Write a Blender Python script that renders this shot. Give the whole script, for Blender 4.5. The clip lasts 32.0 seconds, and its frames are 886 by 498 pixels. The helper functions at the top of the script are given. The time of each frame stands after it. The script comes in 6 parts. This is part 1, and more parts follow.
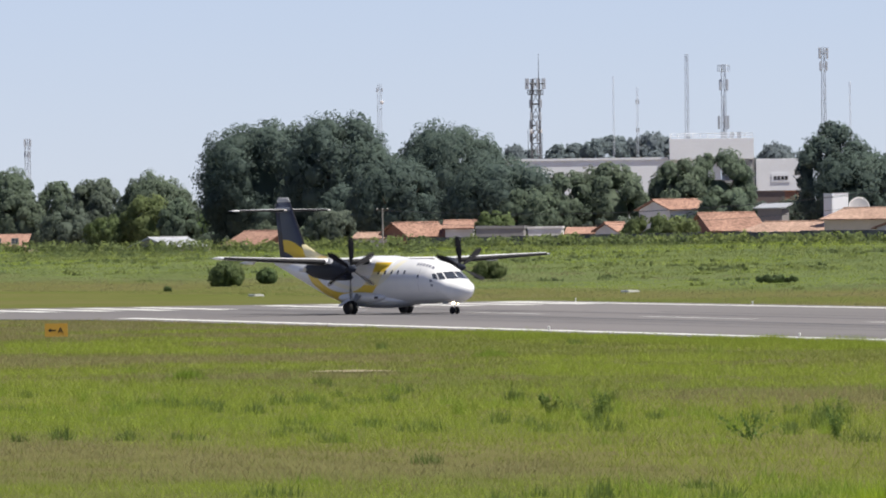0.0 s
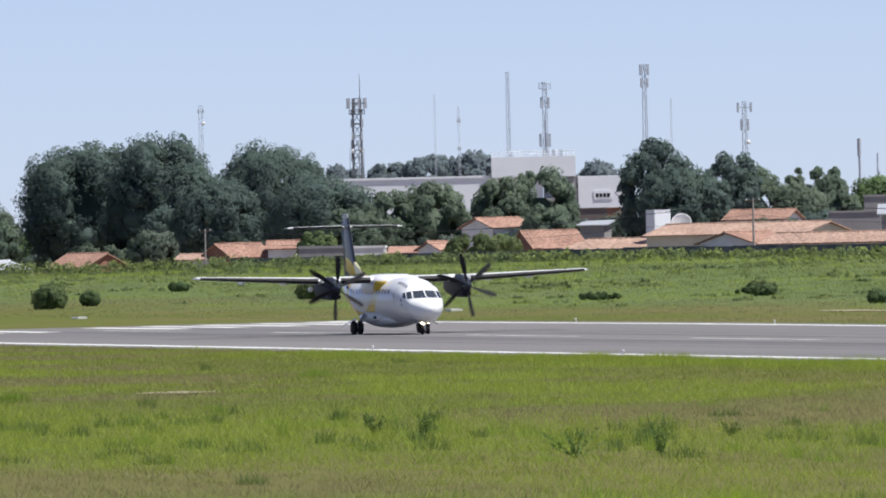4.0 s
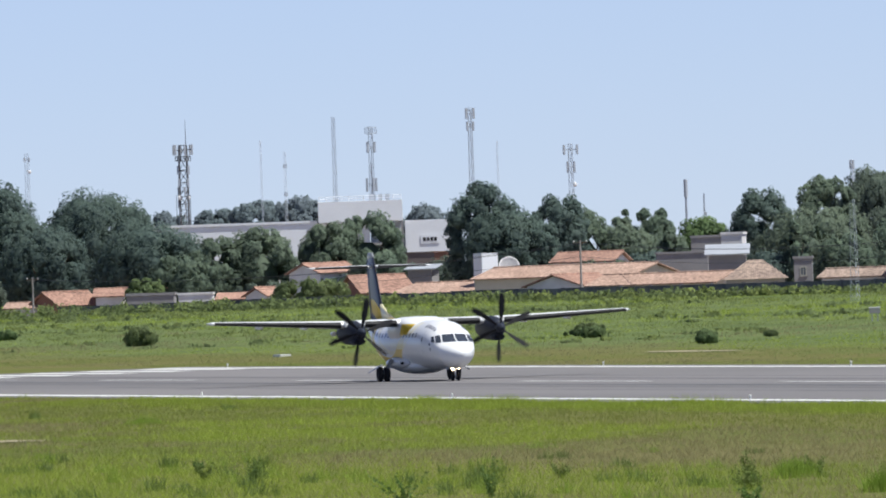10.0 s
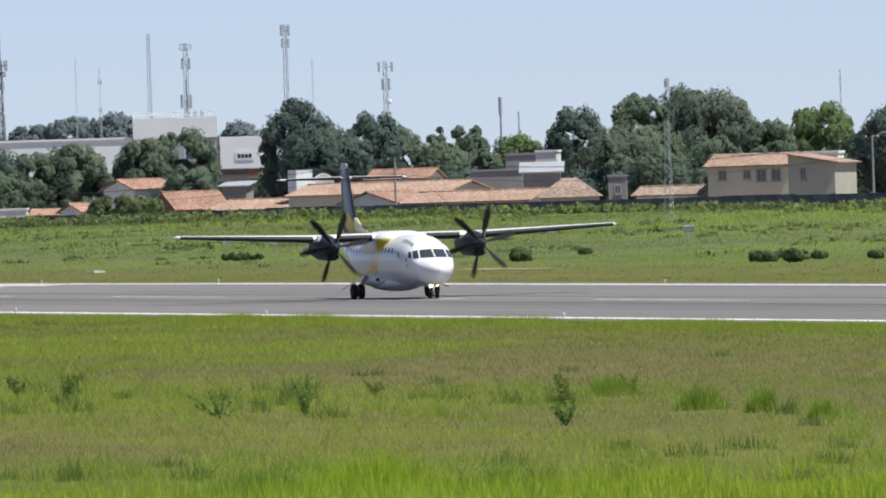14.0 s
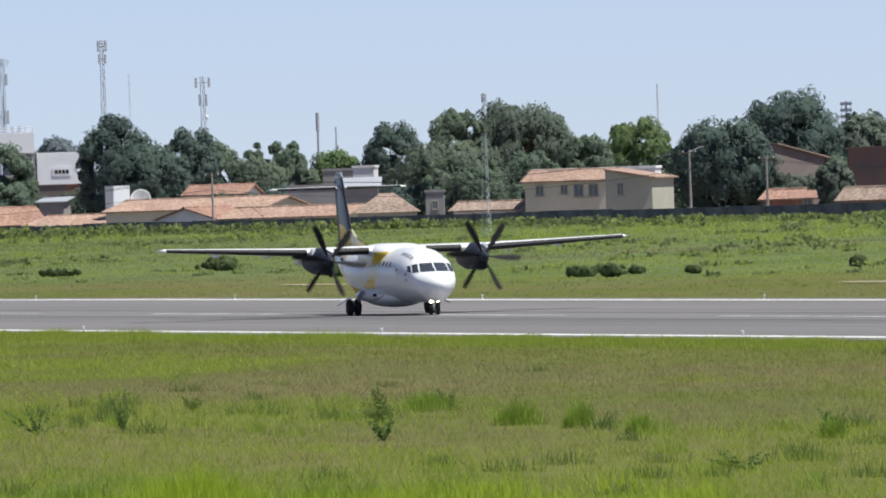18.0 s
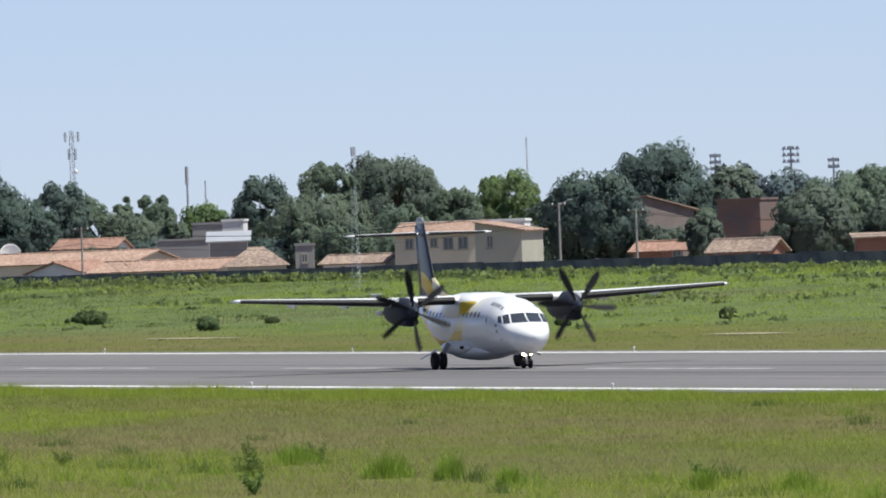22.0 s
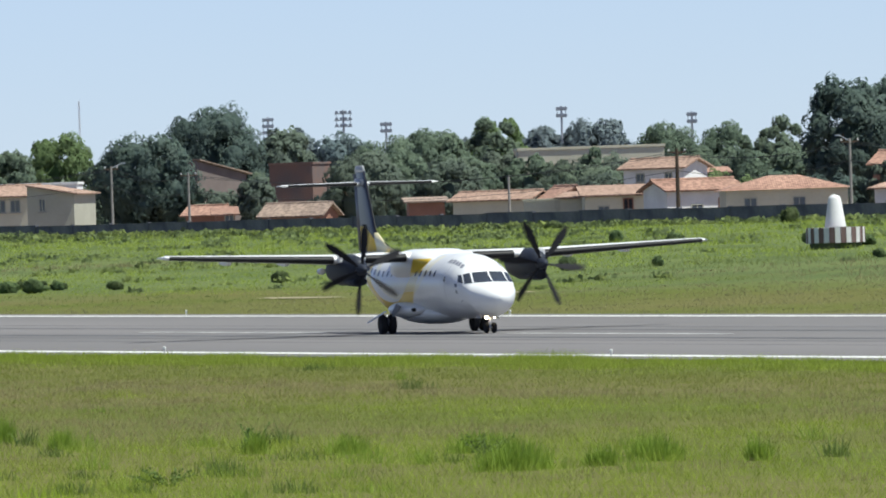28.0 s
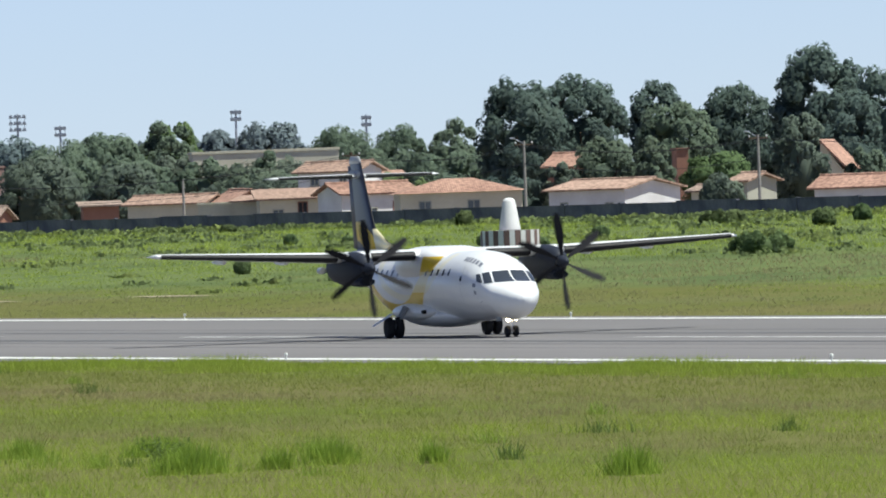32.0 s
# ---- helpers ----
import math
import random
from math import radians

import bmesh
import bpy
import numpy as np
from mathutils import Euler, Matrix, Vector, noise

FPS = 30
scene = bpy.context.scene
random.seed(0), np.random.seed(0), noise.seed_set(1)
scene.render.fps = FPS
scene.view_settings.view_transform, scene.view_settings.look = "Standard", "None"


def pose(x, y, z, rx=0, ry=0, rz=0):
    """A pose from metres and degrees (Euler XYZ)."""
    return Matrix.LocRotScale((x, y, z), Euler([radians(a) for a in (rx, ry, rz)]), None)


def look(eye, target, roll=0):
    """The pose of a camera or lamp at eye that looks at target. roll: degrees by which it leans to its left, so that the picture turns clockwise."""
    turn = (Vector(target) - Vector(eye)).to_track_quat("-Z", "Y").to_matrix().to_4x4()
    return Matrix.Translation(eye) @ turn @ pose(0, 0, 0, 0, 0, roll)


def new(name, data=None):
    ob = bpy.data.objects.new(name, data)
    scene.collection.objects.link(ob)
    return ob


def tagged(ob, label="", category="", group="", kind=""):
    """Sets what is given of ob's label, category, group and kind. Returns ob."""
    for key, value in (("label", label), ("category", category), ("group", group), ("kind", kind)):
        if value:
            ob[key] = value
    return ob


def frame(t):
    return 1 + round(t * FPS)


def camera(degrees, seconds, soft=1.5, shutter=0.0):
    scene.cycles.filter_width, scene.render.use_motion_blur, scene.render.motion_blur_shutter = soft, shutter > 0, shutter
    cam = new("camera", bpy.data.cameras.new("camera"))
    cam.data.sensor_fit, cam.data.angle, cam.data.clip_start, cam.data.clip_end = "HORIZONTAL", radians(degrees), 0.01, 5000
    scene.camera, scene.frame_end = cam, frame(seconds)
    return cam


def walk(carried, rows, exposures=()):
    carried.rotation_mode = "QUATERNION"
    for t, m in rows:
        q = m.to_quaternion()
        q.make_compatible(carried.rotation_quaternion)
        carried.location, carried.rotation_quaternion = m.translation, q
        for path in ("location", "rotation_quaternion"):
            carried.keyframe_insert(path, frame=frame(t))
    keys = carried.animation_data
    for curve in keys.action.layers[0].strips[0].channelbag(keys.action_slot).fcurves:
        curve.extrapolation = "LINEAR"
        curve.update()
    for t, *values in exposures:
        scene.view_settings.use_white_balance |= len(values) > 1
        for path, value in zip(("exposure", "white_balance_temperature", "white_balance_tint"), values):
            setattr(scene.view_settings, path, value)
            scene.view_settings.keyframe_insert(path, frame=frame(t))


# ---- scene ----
# ground frame: the runway runs along Y at X = 167, the camera stands at the origin
EYE = Vector((0.0, 0.0, 5.99))
RW, GZ = 167.09, 2.7


def aim(turn, up, lean):
    a, b = radians(turn), radians(up)
    return look(EYE, EYE + 100 * Vector((math.sin(a) * math.cos(b), math.cos(a) * math.cos(b), math.sin(b))), lean)


cam = camera(4.306, 32.0, soft=1.9, shutter=0.12)
PATH = [
    (0.0, aim(12.9114, -0.1482, -0.743)),
    (0.5, aim(12.9523, -0.1230, -0.896)),
    (1.0, aim(13.0650, -0.1210, -1.015)),
    (1.5, aim(13.2058, -0.1178, -1.061)),
    (2.0, aim(13.2218, -0.0513, -1.081)),
    (2.5, aim(13.2764, -0.0293, -1.110)),
    (3.0, aim(13.6169, -0.0320, -1.378)),
    (3.5, aim(13.7604, -0.0708, -1.344)),
    (5.5, aim(13.9000, 0.0133, -1.445)),
    (6.0, aim(14.0115, 0.0620, -1.536)),
    (6.5, aim(14.1079, 0.0451, -1.599)),
    (7.0, aim(14.1055, 0.0798, -1.857)),
    (7.5, aim(14.1453, 0.0884, -2.080)),
    (8.0, aim(14.2782, 0.0129, -1.959)),
    (8.5, aim(14.3507, 0.0080, -1.977)),
    (9.0, aim(14.4168, 0.1226, -2.284)),
    (9.5, aim(14.5905, 0.0613, -2.222)),
    (10.0, aim(14.6190, 0.1249, -1.998)),
    (10.5, aim(14.6357, 0.0560, -2.085)),
    (11.0, aim(15.0334, -0.1075, -2.001)),
    (11.5, aim(15.0986, -0.1599, -2.199)),
    (12.0, aim(15.1659, -0.1452, -2.007)),
    (12.5, aim(15.3140, -0.1856, -2.003)),
    (13.0, aim(15.4352, -0.3346, -1.808)),
    (13.5, aim(15.5314, -0.3253, -1.812)),
    (14.0, aim(15.5077, -0.3074, -1.797)),
    (14.5, aim(15.5028, -0.3489, -1.808)),
    (15.0, aim(15.6648, -0.2388, -1.894)),
    (15.5, aim(16.0012, -0.3919, -1.944)),
    (17.5, aim(16.2853, -0.2781, -1.945)),
    (18.0, aim(16.3973, -0.2606, -1.885)),
    (18.5, aim(16.3084, -0.0925, -1.866)),
    (19.0, aim(16.2732, 0.0160, -1.921)),
    (19.5, aim(16.3817, 0.0076, -1.959)),
    (20.0, aim(16.6957, -0.0019, -1.945)),
    (20.5, aim(16.7561, -0.0154, -2.009)),
    (21.0, aim(16.8395, -0.0392, -2.050)),
    (21.5, aim(16.9447, -0.0548, -2.047)),
    (22.0, aim(17.0395, -0.0238, -2.081)),
    (22.5, aim(17.2253, -0.0291, -1.989)),
    (23.0, aim(17.4359, -0.0450, -2.022)),
    (23.5, aim(17.6395, -0.1556, -1.871)),
    (24.0, aim(17.8403, -0.1653, -1.903)),
    (24.5, aim(17.8989, -0.1429, -2.138)),
    (26.5, aim(18.5702, -0.2785, -2.149)),
    (27.0, aim(18.8973, -0.2739, -2.149)),
    (27.5, aim(19.0737, -0.2506, -1.981)),
    (28.0, aim(19.2086, -0.2744, -1.913)),
    (28.5, aim(19.3572, -0.2775, -1.989)),
    (29.0, aim(19.6202, -0.2707, -2.039)),
    (29.5, aim(19.8788, -0.3505, -1.893)),
    (30.0, aim(20.0529, -0.3837, -1.988)),
    (30.5, aim(20.2562, -0.3704, -2.040)),
    (31.0, aim(20.4241, -0.3357, -1.956)),
    (31.5, aim(20.6033, -0.3556, -2.050)),
    (32.0, aim(20.7900, -0.3119, -2.070)),
]
EXPOSURE = 0.65
# stops and white balance drift a little along the way
walk(cam, PATH, [(0.0, EXPOSURE, 6700, 9), (2.0, EXPOSURE, 6650, 9), (3.5, EXPOSURE, 6300, 9), (8.0, EXPOSURE, 6170, 8), (11.0, EXPOSURE, 6280, 6), (14.0, EXPOSURE, 6450, 5), (19.0, EXPOSURE, 6350, 6), (24.0, EXPOSURE, 6330, 4), (28.0, EXPOSURE + 0.07, 6300, 1), (32.0, EXPOSURE + 0.09, 6330, 1)])

# ---- light ----
SUN_DIR = Vector((0.34, -0.27, 0.90)).normalized()
world = bpy.data.worlds.new("sky")
scene.world = world
world.use_nodes = True
wn = world.node_tree.nodes
sky = wn.new("ShaderNodeTexSky")
sky.sky_type, sky.sun_disc = "NISHITA", False
sky.sun_elevation = math.asin(SUN_DIR.z)
sky.sun_rotation = math.atan2(SUN_DIR.x, SUN_DIR.y)
sky.altitude, sky.air_density, sky.dust_density, sky.ozone_density = 70, 0.6, 0.0, 5.0
haze = wn.new("ShaderNodeMix")
haze.data_type, haze.blend_type = "RGBA", "MULTIPLY"
haze.inputs[0].default_value, haze.inputs[7].default_value = 1.0, (0.715, 0.70, 0.90, 1)
world.node_tree.links.new(sky.outputs[0], haze.inputs[6])
pale = wn.new("ShaderNodeHueSaturation")
pale.inputs["Saturation"].default_value = 0.78
world.node_tree.links.new(haze.outputs[2], pale.inputs["Color"])
world.node_tree.links.new(pale.outputs[0], wn["Background"].inputs[0])
wn["Background"].inputs[1].default_value = 0.080
sun = new("sun", bpy.data.lights.new("sun", "SUN"))
sun.data.energy, sun.data.angle, sun.data.color = 4.0, radians(0.53), (1.0, 0.955, 0.88)
sun.matrix_world = look(Vector((300, 600, 400)), Vector((300, 600, 400)) - SUN_DIR)
scene.view_settings.exposure = EXPOSURE

# ---- materials ----
def mat(name, color, rough=0.8, metal=0.0, vary=0.25, scale=1.0, fine=12.0, bump=0.2, second=None, island=0.0, coat=0.0, stretch=(1, 1, 1), spec=0.25):
    """Two scales of noise round a base colour, with bump; island varies each loose piece."""
    m = bpy.data.materials.new(name)
    m.use_nodes = True
    t = m.node_tree
    n, l = t.nodes, t.links
    b = n["Principled BSDF"]
    b.inputs["Roughness"].default_value, b.inputs["Metallic"].default_value = rough, metal
    b.inputs["Coat Weight"].default_value = coat
    b.inputs["Specular IOR Level"].default_value = spec
    tc = n.new("ShaderNodeTexCoord")
    mp = n.new("ShaderNodeMapping")
    mp.inputs["Scale"].default_value = stretch
    l.new(tc.outputs["Object"], mp.inputs[0])
    big, small = n.new("ShaderNodeTexNoise"), n.new("ShaderNodeTexNoise")
    big.inputs["Scale"].default_value, small.inputs["Scale"].default_value = scale, fine
    big.inputs["Detail"].default_value, small.inputs["Detail"].default_value = 5, 4
    l.new(mp.outputs[0], big.inputs[0]), l.new(mp.outputs[0], small.inputs[0])
    ramp = n.new("ShaderNodeMapRange")
    ramp.inputs[1].default_value, ramp.inputs[2].default_value = 0.35, 0.65
    l.new(big.outputs[0], ramp.inputs[0])
    mix = n.new("ShaderNodeMix")
    mix.data_type = "RGBA"
    c2 = second or tuple(c * (1 - vary) for c in color)
    mix.inputs[6].default_value, mix.inputs[7].default_value = (*color, 1), (*c2, 1)
    l.new(ramp.outputs[0], mix.inputs[0])
    hsv = n.new("ShaderNodeHueSaturation")
    l.new(mix.outputs[2], hsv.inputs["Color"])
    vr = n.new("ShaderNodeMapRange")
    vr.inputs[3].default_value, vr.inputs[4].default_value = 1 - vary, 1 + vary
    l.new(small.outputs[0], vr.inputs[0])
    val = vr.outputs[0]
    if island:
        g = n.new("ShaderNodeNewGeometry")
        ir = n.new("ShaderNodeMapRange")
        ir.inputs[3].default_value, ir.inputs[4].default_value = 1 - island, 1 + island
        l.new(g.outputs["Random Per Island"], ir.inputs[0])
        mu = n.new("ShaderNodeMath")
        mu.operation = "MULTIPLY"
        l.new(val, mu.inputs[0]), l.new(ir.outputs[0], mu.inputs[1])
        val = mu.outputs[0]
    l.new(val, hsv.inputs["Value"])
    l.new(hsv.outputs[0], b.inputs["Base Color"])
    if bump:
        bp = n.new("ShaderNodeBump")
        bp.inputs["Strength"].default_value, bp.inputs["Distance"].default_value = bump, 0.02
        l.new(small.outputs[0], bp.inputs["Height"])
        l.new(bp.outputs[0], b.inputs["Normal"])
    return m


def leafy(name, dark, light, through_light=0.25, hue=0.03, clumped=False):
    """Leaves: each loose piece takes its own tone between two greens and lets some light through."""
    m = bpy.data.materials.new(name)
    m.use_nodes = True
    t = m.node_tree
    n, l = t.nodes, t.links
    b = n["Principled BSDF"]
    g = n.new("ShaderNodeNewGeometry")
    tc = n.new("ShaderNodeTexCoord")
    big = n.new("ShaderNodeTexNoise")
    big.inputs["Scale"].default_value, big.inputs["Detail"].default_value = 0.35, 3
    l.new(tc.outputs["Object"], big.inputs[0])
    ad = n.new("ShaderNodeMath")
    ad.operation = "MULTIPLY_ADD"
    ad.inputs[1].default_value = 0.28
    l.new(g.outputs["Random Per Island"], ad.inputs[0])
    su = n.new("ShaderNodeMapRange")
    su.inputs[1].default_value, su.inputs[2].default_value = 0.3, 0.7
    su.inputs[3].default_value, su.inputs[4].default_value = 0.06, 0.56
    l.new(big.outputs[0], su.inputs[0])
    l.new(su.outputs[0], ad.inputs[2])
    mix = n.new("ShaderNodeMix")
    mix.data_type = "RGBA"
    mix.inputs[6].default_value, mix.inputs[7].default_value = (*dark, 1), (*light, 1)
    l.new(ad.outputs[0], mix.inputs[0])
    oi = n.new("ShaderNodeObjectInfo")
    hs = n.new("ShaderNodeHueSaturation")
    hr = n.new("ShaderNodeMapRange")
    hr.inputs[3].default_value, hr.inputs[4].default_value = 0.5 - hue, 0.5 + hue
    l.new(oi.outputs["Random"], hr.inputs[0]), l.new(hr.outputs[0], hs.inputs["Hue"])
    l.new(mix.outputs[2], hs.inputs["Color"])
    l.new(hs.outputs[0], b.inputs["Base Color"])
    b.inputs["Roughness"].default_value = 0.6
    b.inputs["Specular IOR Level"].default_value = 0.1
    tr = n.new("ShaderNodeBsdfTranslucent")
    if clumped:
        # leaves shade like the clump that they make up
        at = n.new("ShaderNodeAttribute")
        at.attribute_name = "outward"
        l.new(at.outputs["Vector"], b.inputs["Normal"])
    l.new(hs.outputs[0], tr.inputs[0])
    ms = n.new("ShaderNodeMixShader")
    ms.inputs[0].default_value = through_light
    l.new(b.outputs[0], ms.inputs[1]), l.new(tr.outputs[0], ms.inputs[2])
    l.new(ms.outputs[0], n["Material Output"].inputs[0])
    return m


M = {}
# tree leaves take extra blue, to stand for haze in the air
M["mango"] = leafy("mango_leaves", (0.090, 0.130, 0.122), (0.142, 0.188, 0.156), 0.45, 0.015, True)
M["green"] = leafy("green_leaves", (0.127, 0.174, 0.138), (0.206, 0.260, 0.176), 0.5, 0.02, True)
M["lime"] = leafy("light_leaves", (0.127, 0.182, 0.086), (0.209, 0.270, 0.116), 0.48, 0.02, True)
M["grey"] = leafy("hazed_grey_leaves", (0.130, 0.165, 0.139), (0.200, 0.244, 0.185), 0.5, 0.02, True)
# the far trees' haze is put into this paler, bluer leaf colour
M["far"] = leafy("hazed_far_leaves", (0.155, 0.197, 0.215), (0.195, 0.24, 0.255), 0.4, 0.02, True)
M["scrub_green"] = leafy("scrub_leaves", (0.150, 0.195, 0.085), (0.205, 0.255, 0.110), 0.65, 0.0, True)
M["scrub_light"] = leafy("light_scrub_leaves", (0.190, 0.235, 0.078), (0.250, 0.300, 0.105), 0.62, 0.0, True)
M["bush_green"] = leafy("bush_leaves", (0.145, 0.198, 0.092), (0.20, 0.26, 0.115), 0.6, 0.02, True)
# green-grey for the drum that stands in for the marker's grassy mound
M["mound_fill"] = mat("mound_filler_green", (0.075, 0.095, 0.04), 0.95, vary=0.3, scale=0.8, fine=5, second=(0.12, 0.125, 0.08))
M["bark"] = mat("bark", (0.10, 0.075, 0.055), 0.9, scale=2, fine=20, bump=0.6)
M["asphalt"] = mat("runway_asphalt", (0.184, 0.174, 0.175), 0.85, vary=0.1, scale=0.06, fine=3.0, second=(0.152, 0.146, 0.148), bump=0.3, stretch=(1, 0.12, 1), spec=0.05)
M["rubber"] = mat("rubber_marks", (0.09, 0.09, 0.095), 0.8, vary=0.2, scale=0.3, fine=6)
M["paint"] = mat("runway_paint", (0.72, 0.72, 0.69), 0.6, vary=0.12, scale=0.5, fine=6, second=(0.6, 0.6, 0.56))
# white cooled with blue: distance haze put into the wall colour
M["far_white"] = mat("hazed_white_render", (0.80, 0.82, 0.85), 0.85, vary=0.05, scale=0.3, fine=3)
M["worn_paint"] = mat("worn_runway_paint", (0.54, 0.54, 0.53), 0.8, vary=0.2, scale=0.5, fine=4, second=(0.28, 0.28, 0.28))
M["white"] = mat("white_plaster", (0.78, 0.77, 0.77), 0.85, vary=0.08, scale=0.4, fine=5, second=(0.64, 0.62, 0.62))
M["cream"] = mat("cream_plaster", (0.62, 0.58, 0.46), 0.85, vary=0.1, scale=0.4, fine=5)
M["beige"] = mat("beige_plaster", (0.43, 0.42, 0.35), 0.85, vary=0.1, scale=0.4, fine=5)
M["greywall"] = mat("grey_render", (0.30, 0.29, 0.29), 0.9, vary=0.12, scale=0.5, fine=5)
M["brownwall"] = mat("bare_brown_render", (0.20, 0.165, 0.155), 0.9, vary=0.15, scale=0.5, fine=5)
M["dullbrick"] = mat("weathered_brick", (0.20, 0.122, 0.10), 0.9, vary=0.18, scale=0.4, fine=6, second=(0.15, 0.12, 0.115))
M["brickwall"] = mat("bare_brick", (0.31, 0.165, 0.12), 0.9, vary=0.15, scale=0.6, fine=9)
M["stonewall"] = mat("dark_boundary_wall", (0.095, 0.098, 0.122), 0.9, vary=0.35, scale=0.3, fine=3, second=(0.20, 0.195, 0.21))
M["dark"] = mat("dark_opening", (0.03, 0.03, 0.035), 0.6, vary=0.2)
M["glass"] = mat("window_glass", (0.09, 0.105, 0.13), 0.08, vary=0.1, bump=0, spec=0.8)
M["sheet"] = mat("metal_sheet", (0.55, 0.57, 0.6), 0.45, metal=0.4, vary=0.12, scale=0.6)
M["antenna"] = mat("antenna_grey", (0.42, 0.45, 0.50), 0.6, vary=0.1)
M["steel"] = mat("galvanised_steel", (0.43, 0.46, 0.51), 0.5, metal=0.5, vary=0.15, scale=0.8)
# sky-grey stands in for haze, so that far masts look faint
M["pale_steel"] = mat("sky_faded_steel", (0.60, 0.64, 0.70), 0.6, vary=0.08)
M["lamp_grey"] = mat("floodlight_grey", (0.24, 0.27, 0.33), 0.6, vary=0.1)
M["darksteel"] = mat("dark_steel", (0.14, 0.145, 0.16), 0.6, metal=0.2, vary=0.15)
M["concrete"] = mat("pole_concrete", (0.33, 0.31, 0.29), 0.9, vary=0.15)
M["dirt"] = mat("bare_dirt", (0.33, 0.29, 0.185), 0.95, vary=0.2, scale=0.2, fine=2)
M["sign"] = mat("sign_yellow", (0.50, 0.29, 0.05), 0.5, vary=0.06)
M["black"] = mat("black_paint", (0.02, 0.02, 0.022), 0.5, vary=0.1)
M["redpaint"] = mat("faded_red_paint", (0.19, 0.125, 0.118), 0.8, vary=0.15)


def tile_mat(name, color, second):
    """Clay pan tiles: courses and rolls as bump, mottled colour."""
    m = mat(name, color, 0.9, vary=0.12, scale=0.35, fine=3.5, second=second, bump=0)
    n, l = m.node_tree.nodes, m.node_tree.links
    tc = n.new("ShaderNodeTexCoord")
    w = n.new("ShaderNodeTexWave")
    w.inputs["Scale"].default_value, w.inputs["Distortion"].default_value = 1.6, 0.6
    w.bands_direction = "X"
    l.new(tc.outputs["Object"], w.inputs[0])
    bp = n.new("ShaderNodeBump")
    bp.inputs["Strength"].default_value, bp.inputs["Distance"].default_value = 0.3, 0.05
    l.new(w.outputs[1], bp.inputs["Height"])
    b = n["Principled BSDF"]
    l.new(bp.outputs[0], b.inputs["Normal"])
    # tiles weather in spots, and each roof has its own tone
    sp, sr, oi, orr, mu, hs = n.new("ShaderNodeTexNoise"), n.new("ShaderNodeMapRange"), n.new("ShaderNodeObjectInfo"), n.new("ShaderNodeMapRange"), n.new("ShaderNodeMath"), n.new("ShaderNodeHueSaturation")
    sp.inputs["Scale"].default_value, sp.inputs["Detail"].default_value = 2.8, 6
    sr.inputs[1].default_value, sr.inputs[2].default_value, sr.inputs[3].default_value, sr.inputs[4].default_value = 0.38, 0.62, 0.66, 1.28
    orr.inputs[3].default_value, orr.inputs[4].default_value = 0.85, 1.12
    mu.operation = "MULTIPLY"
    l.new(tc.outputs["Object"], sp.inputs[0]), l.new(sp.outputs[0], sr.inputs[0]), l.new(oi.outputs["Random"], orr.inputs[0])
    l.new(sr.outputs[0], mu.inputs[0]), l.new(orr.outputs[0], mu.inputs[1]), l.new(mu.outputs[0], hs.inputs["Value"])
    l.new(b.inputs["Base Color"].links[0].from_socket, hs.inputs["Color"])
    l.new(hs.outputs[0], b.inputs["Base Color"])
    return m


M["tile"] = tile_mat("clay_tiles", (0.37, 0.225, 0.17), (0.29, 0.17, 0.13))
M["tile_pale"] = tile_mat("pale_clay_tiles", (0.40, 0.275, 0.215), (0.33, 0.22, 0.17))
M["tile_old"] = tile_mat("weathered_tiles", (0.33, 0.25, 0.20), (0.24, 0.18, 0.15))


# ---- building helpers ----
def mesh_of(name, verts, faces, material, smooth=False):
    me = bpy.data.meshes.new(name)
    me.from_pydata([tuple(v) for v in verts], [], faces)
    me.materials.append(material)
    if smooth:
        me.polygons.foreach_set("use_smooth", [True] * len(me.polygons))
    me.update()
    return me


def quads(name, co, material):
    """A mesh of loose quads from an (n, 4, 3) array."""
    n = len(co)
    me = bpy.data.meshes.new(name)
    me.vertices.add(4 * n)
    me.vertices.foreach_set("co", np.asarray(co, dtype=np.float32).reshape(-1))
    me.loops.add(4 * n)
    me.loops.foreach_set("vertex_index", np.arange(4 * n, dtype=np.int32))
    me.polygons.add(n)
    me.polygons.foreach_set("loop_start", np.arange(0, 4 * n, 4, dtype=np.int32))
    me.materials.append(material)
    me.update(calc_edges=True)
    return me


def tris(name, co, material):
    """A mesh of loose triangles from an (n, 3, 3) array."""
    n = len(co)
    me = bpy.data.meshes.new(name)
    me.vertices.add(3 * n)
    me.vertices.foreach_set("co", np.asarray(co, dtype=np.float32).reshape(-1))
    me.loops.add(3 * n)
    me.loops.foreach_set("vertex_index", np.arange(3 * n, dtype=np.int32))
    me.polygons.add(n)
    me.polygons.foreach_set("loop_start", np.arange(0, 3 * n, 3, dtype=np.int32))
    me.materials.append(material)
    me.update(calc_edges=True)
    return me


def part(name, bm, material, parent, label=""):
    """Link a bmesh (or ready mesh) as one object under a thing or part."""
    if isinstance(bm, bmesh.types.BMesh):
        me = bpy.data.meshes.new(name)
        bmesh.ops.recalc_face_normals(bm, faces=bm.faces[:])
        bm.to_mesh(me)
        bm.free()
        me.materials.append(material)
    else:
        me = bm
    ob = new(name, me)
    ob.parent = parent
    if label:
        ob["label"] = label
    return ob


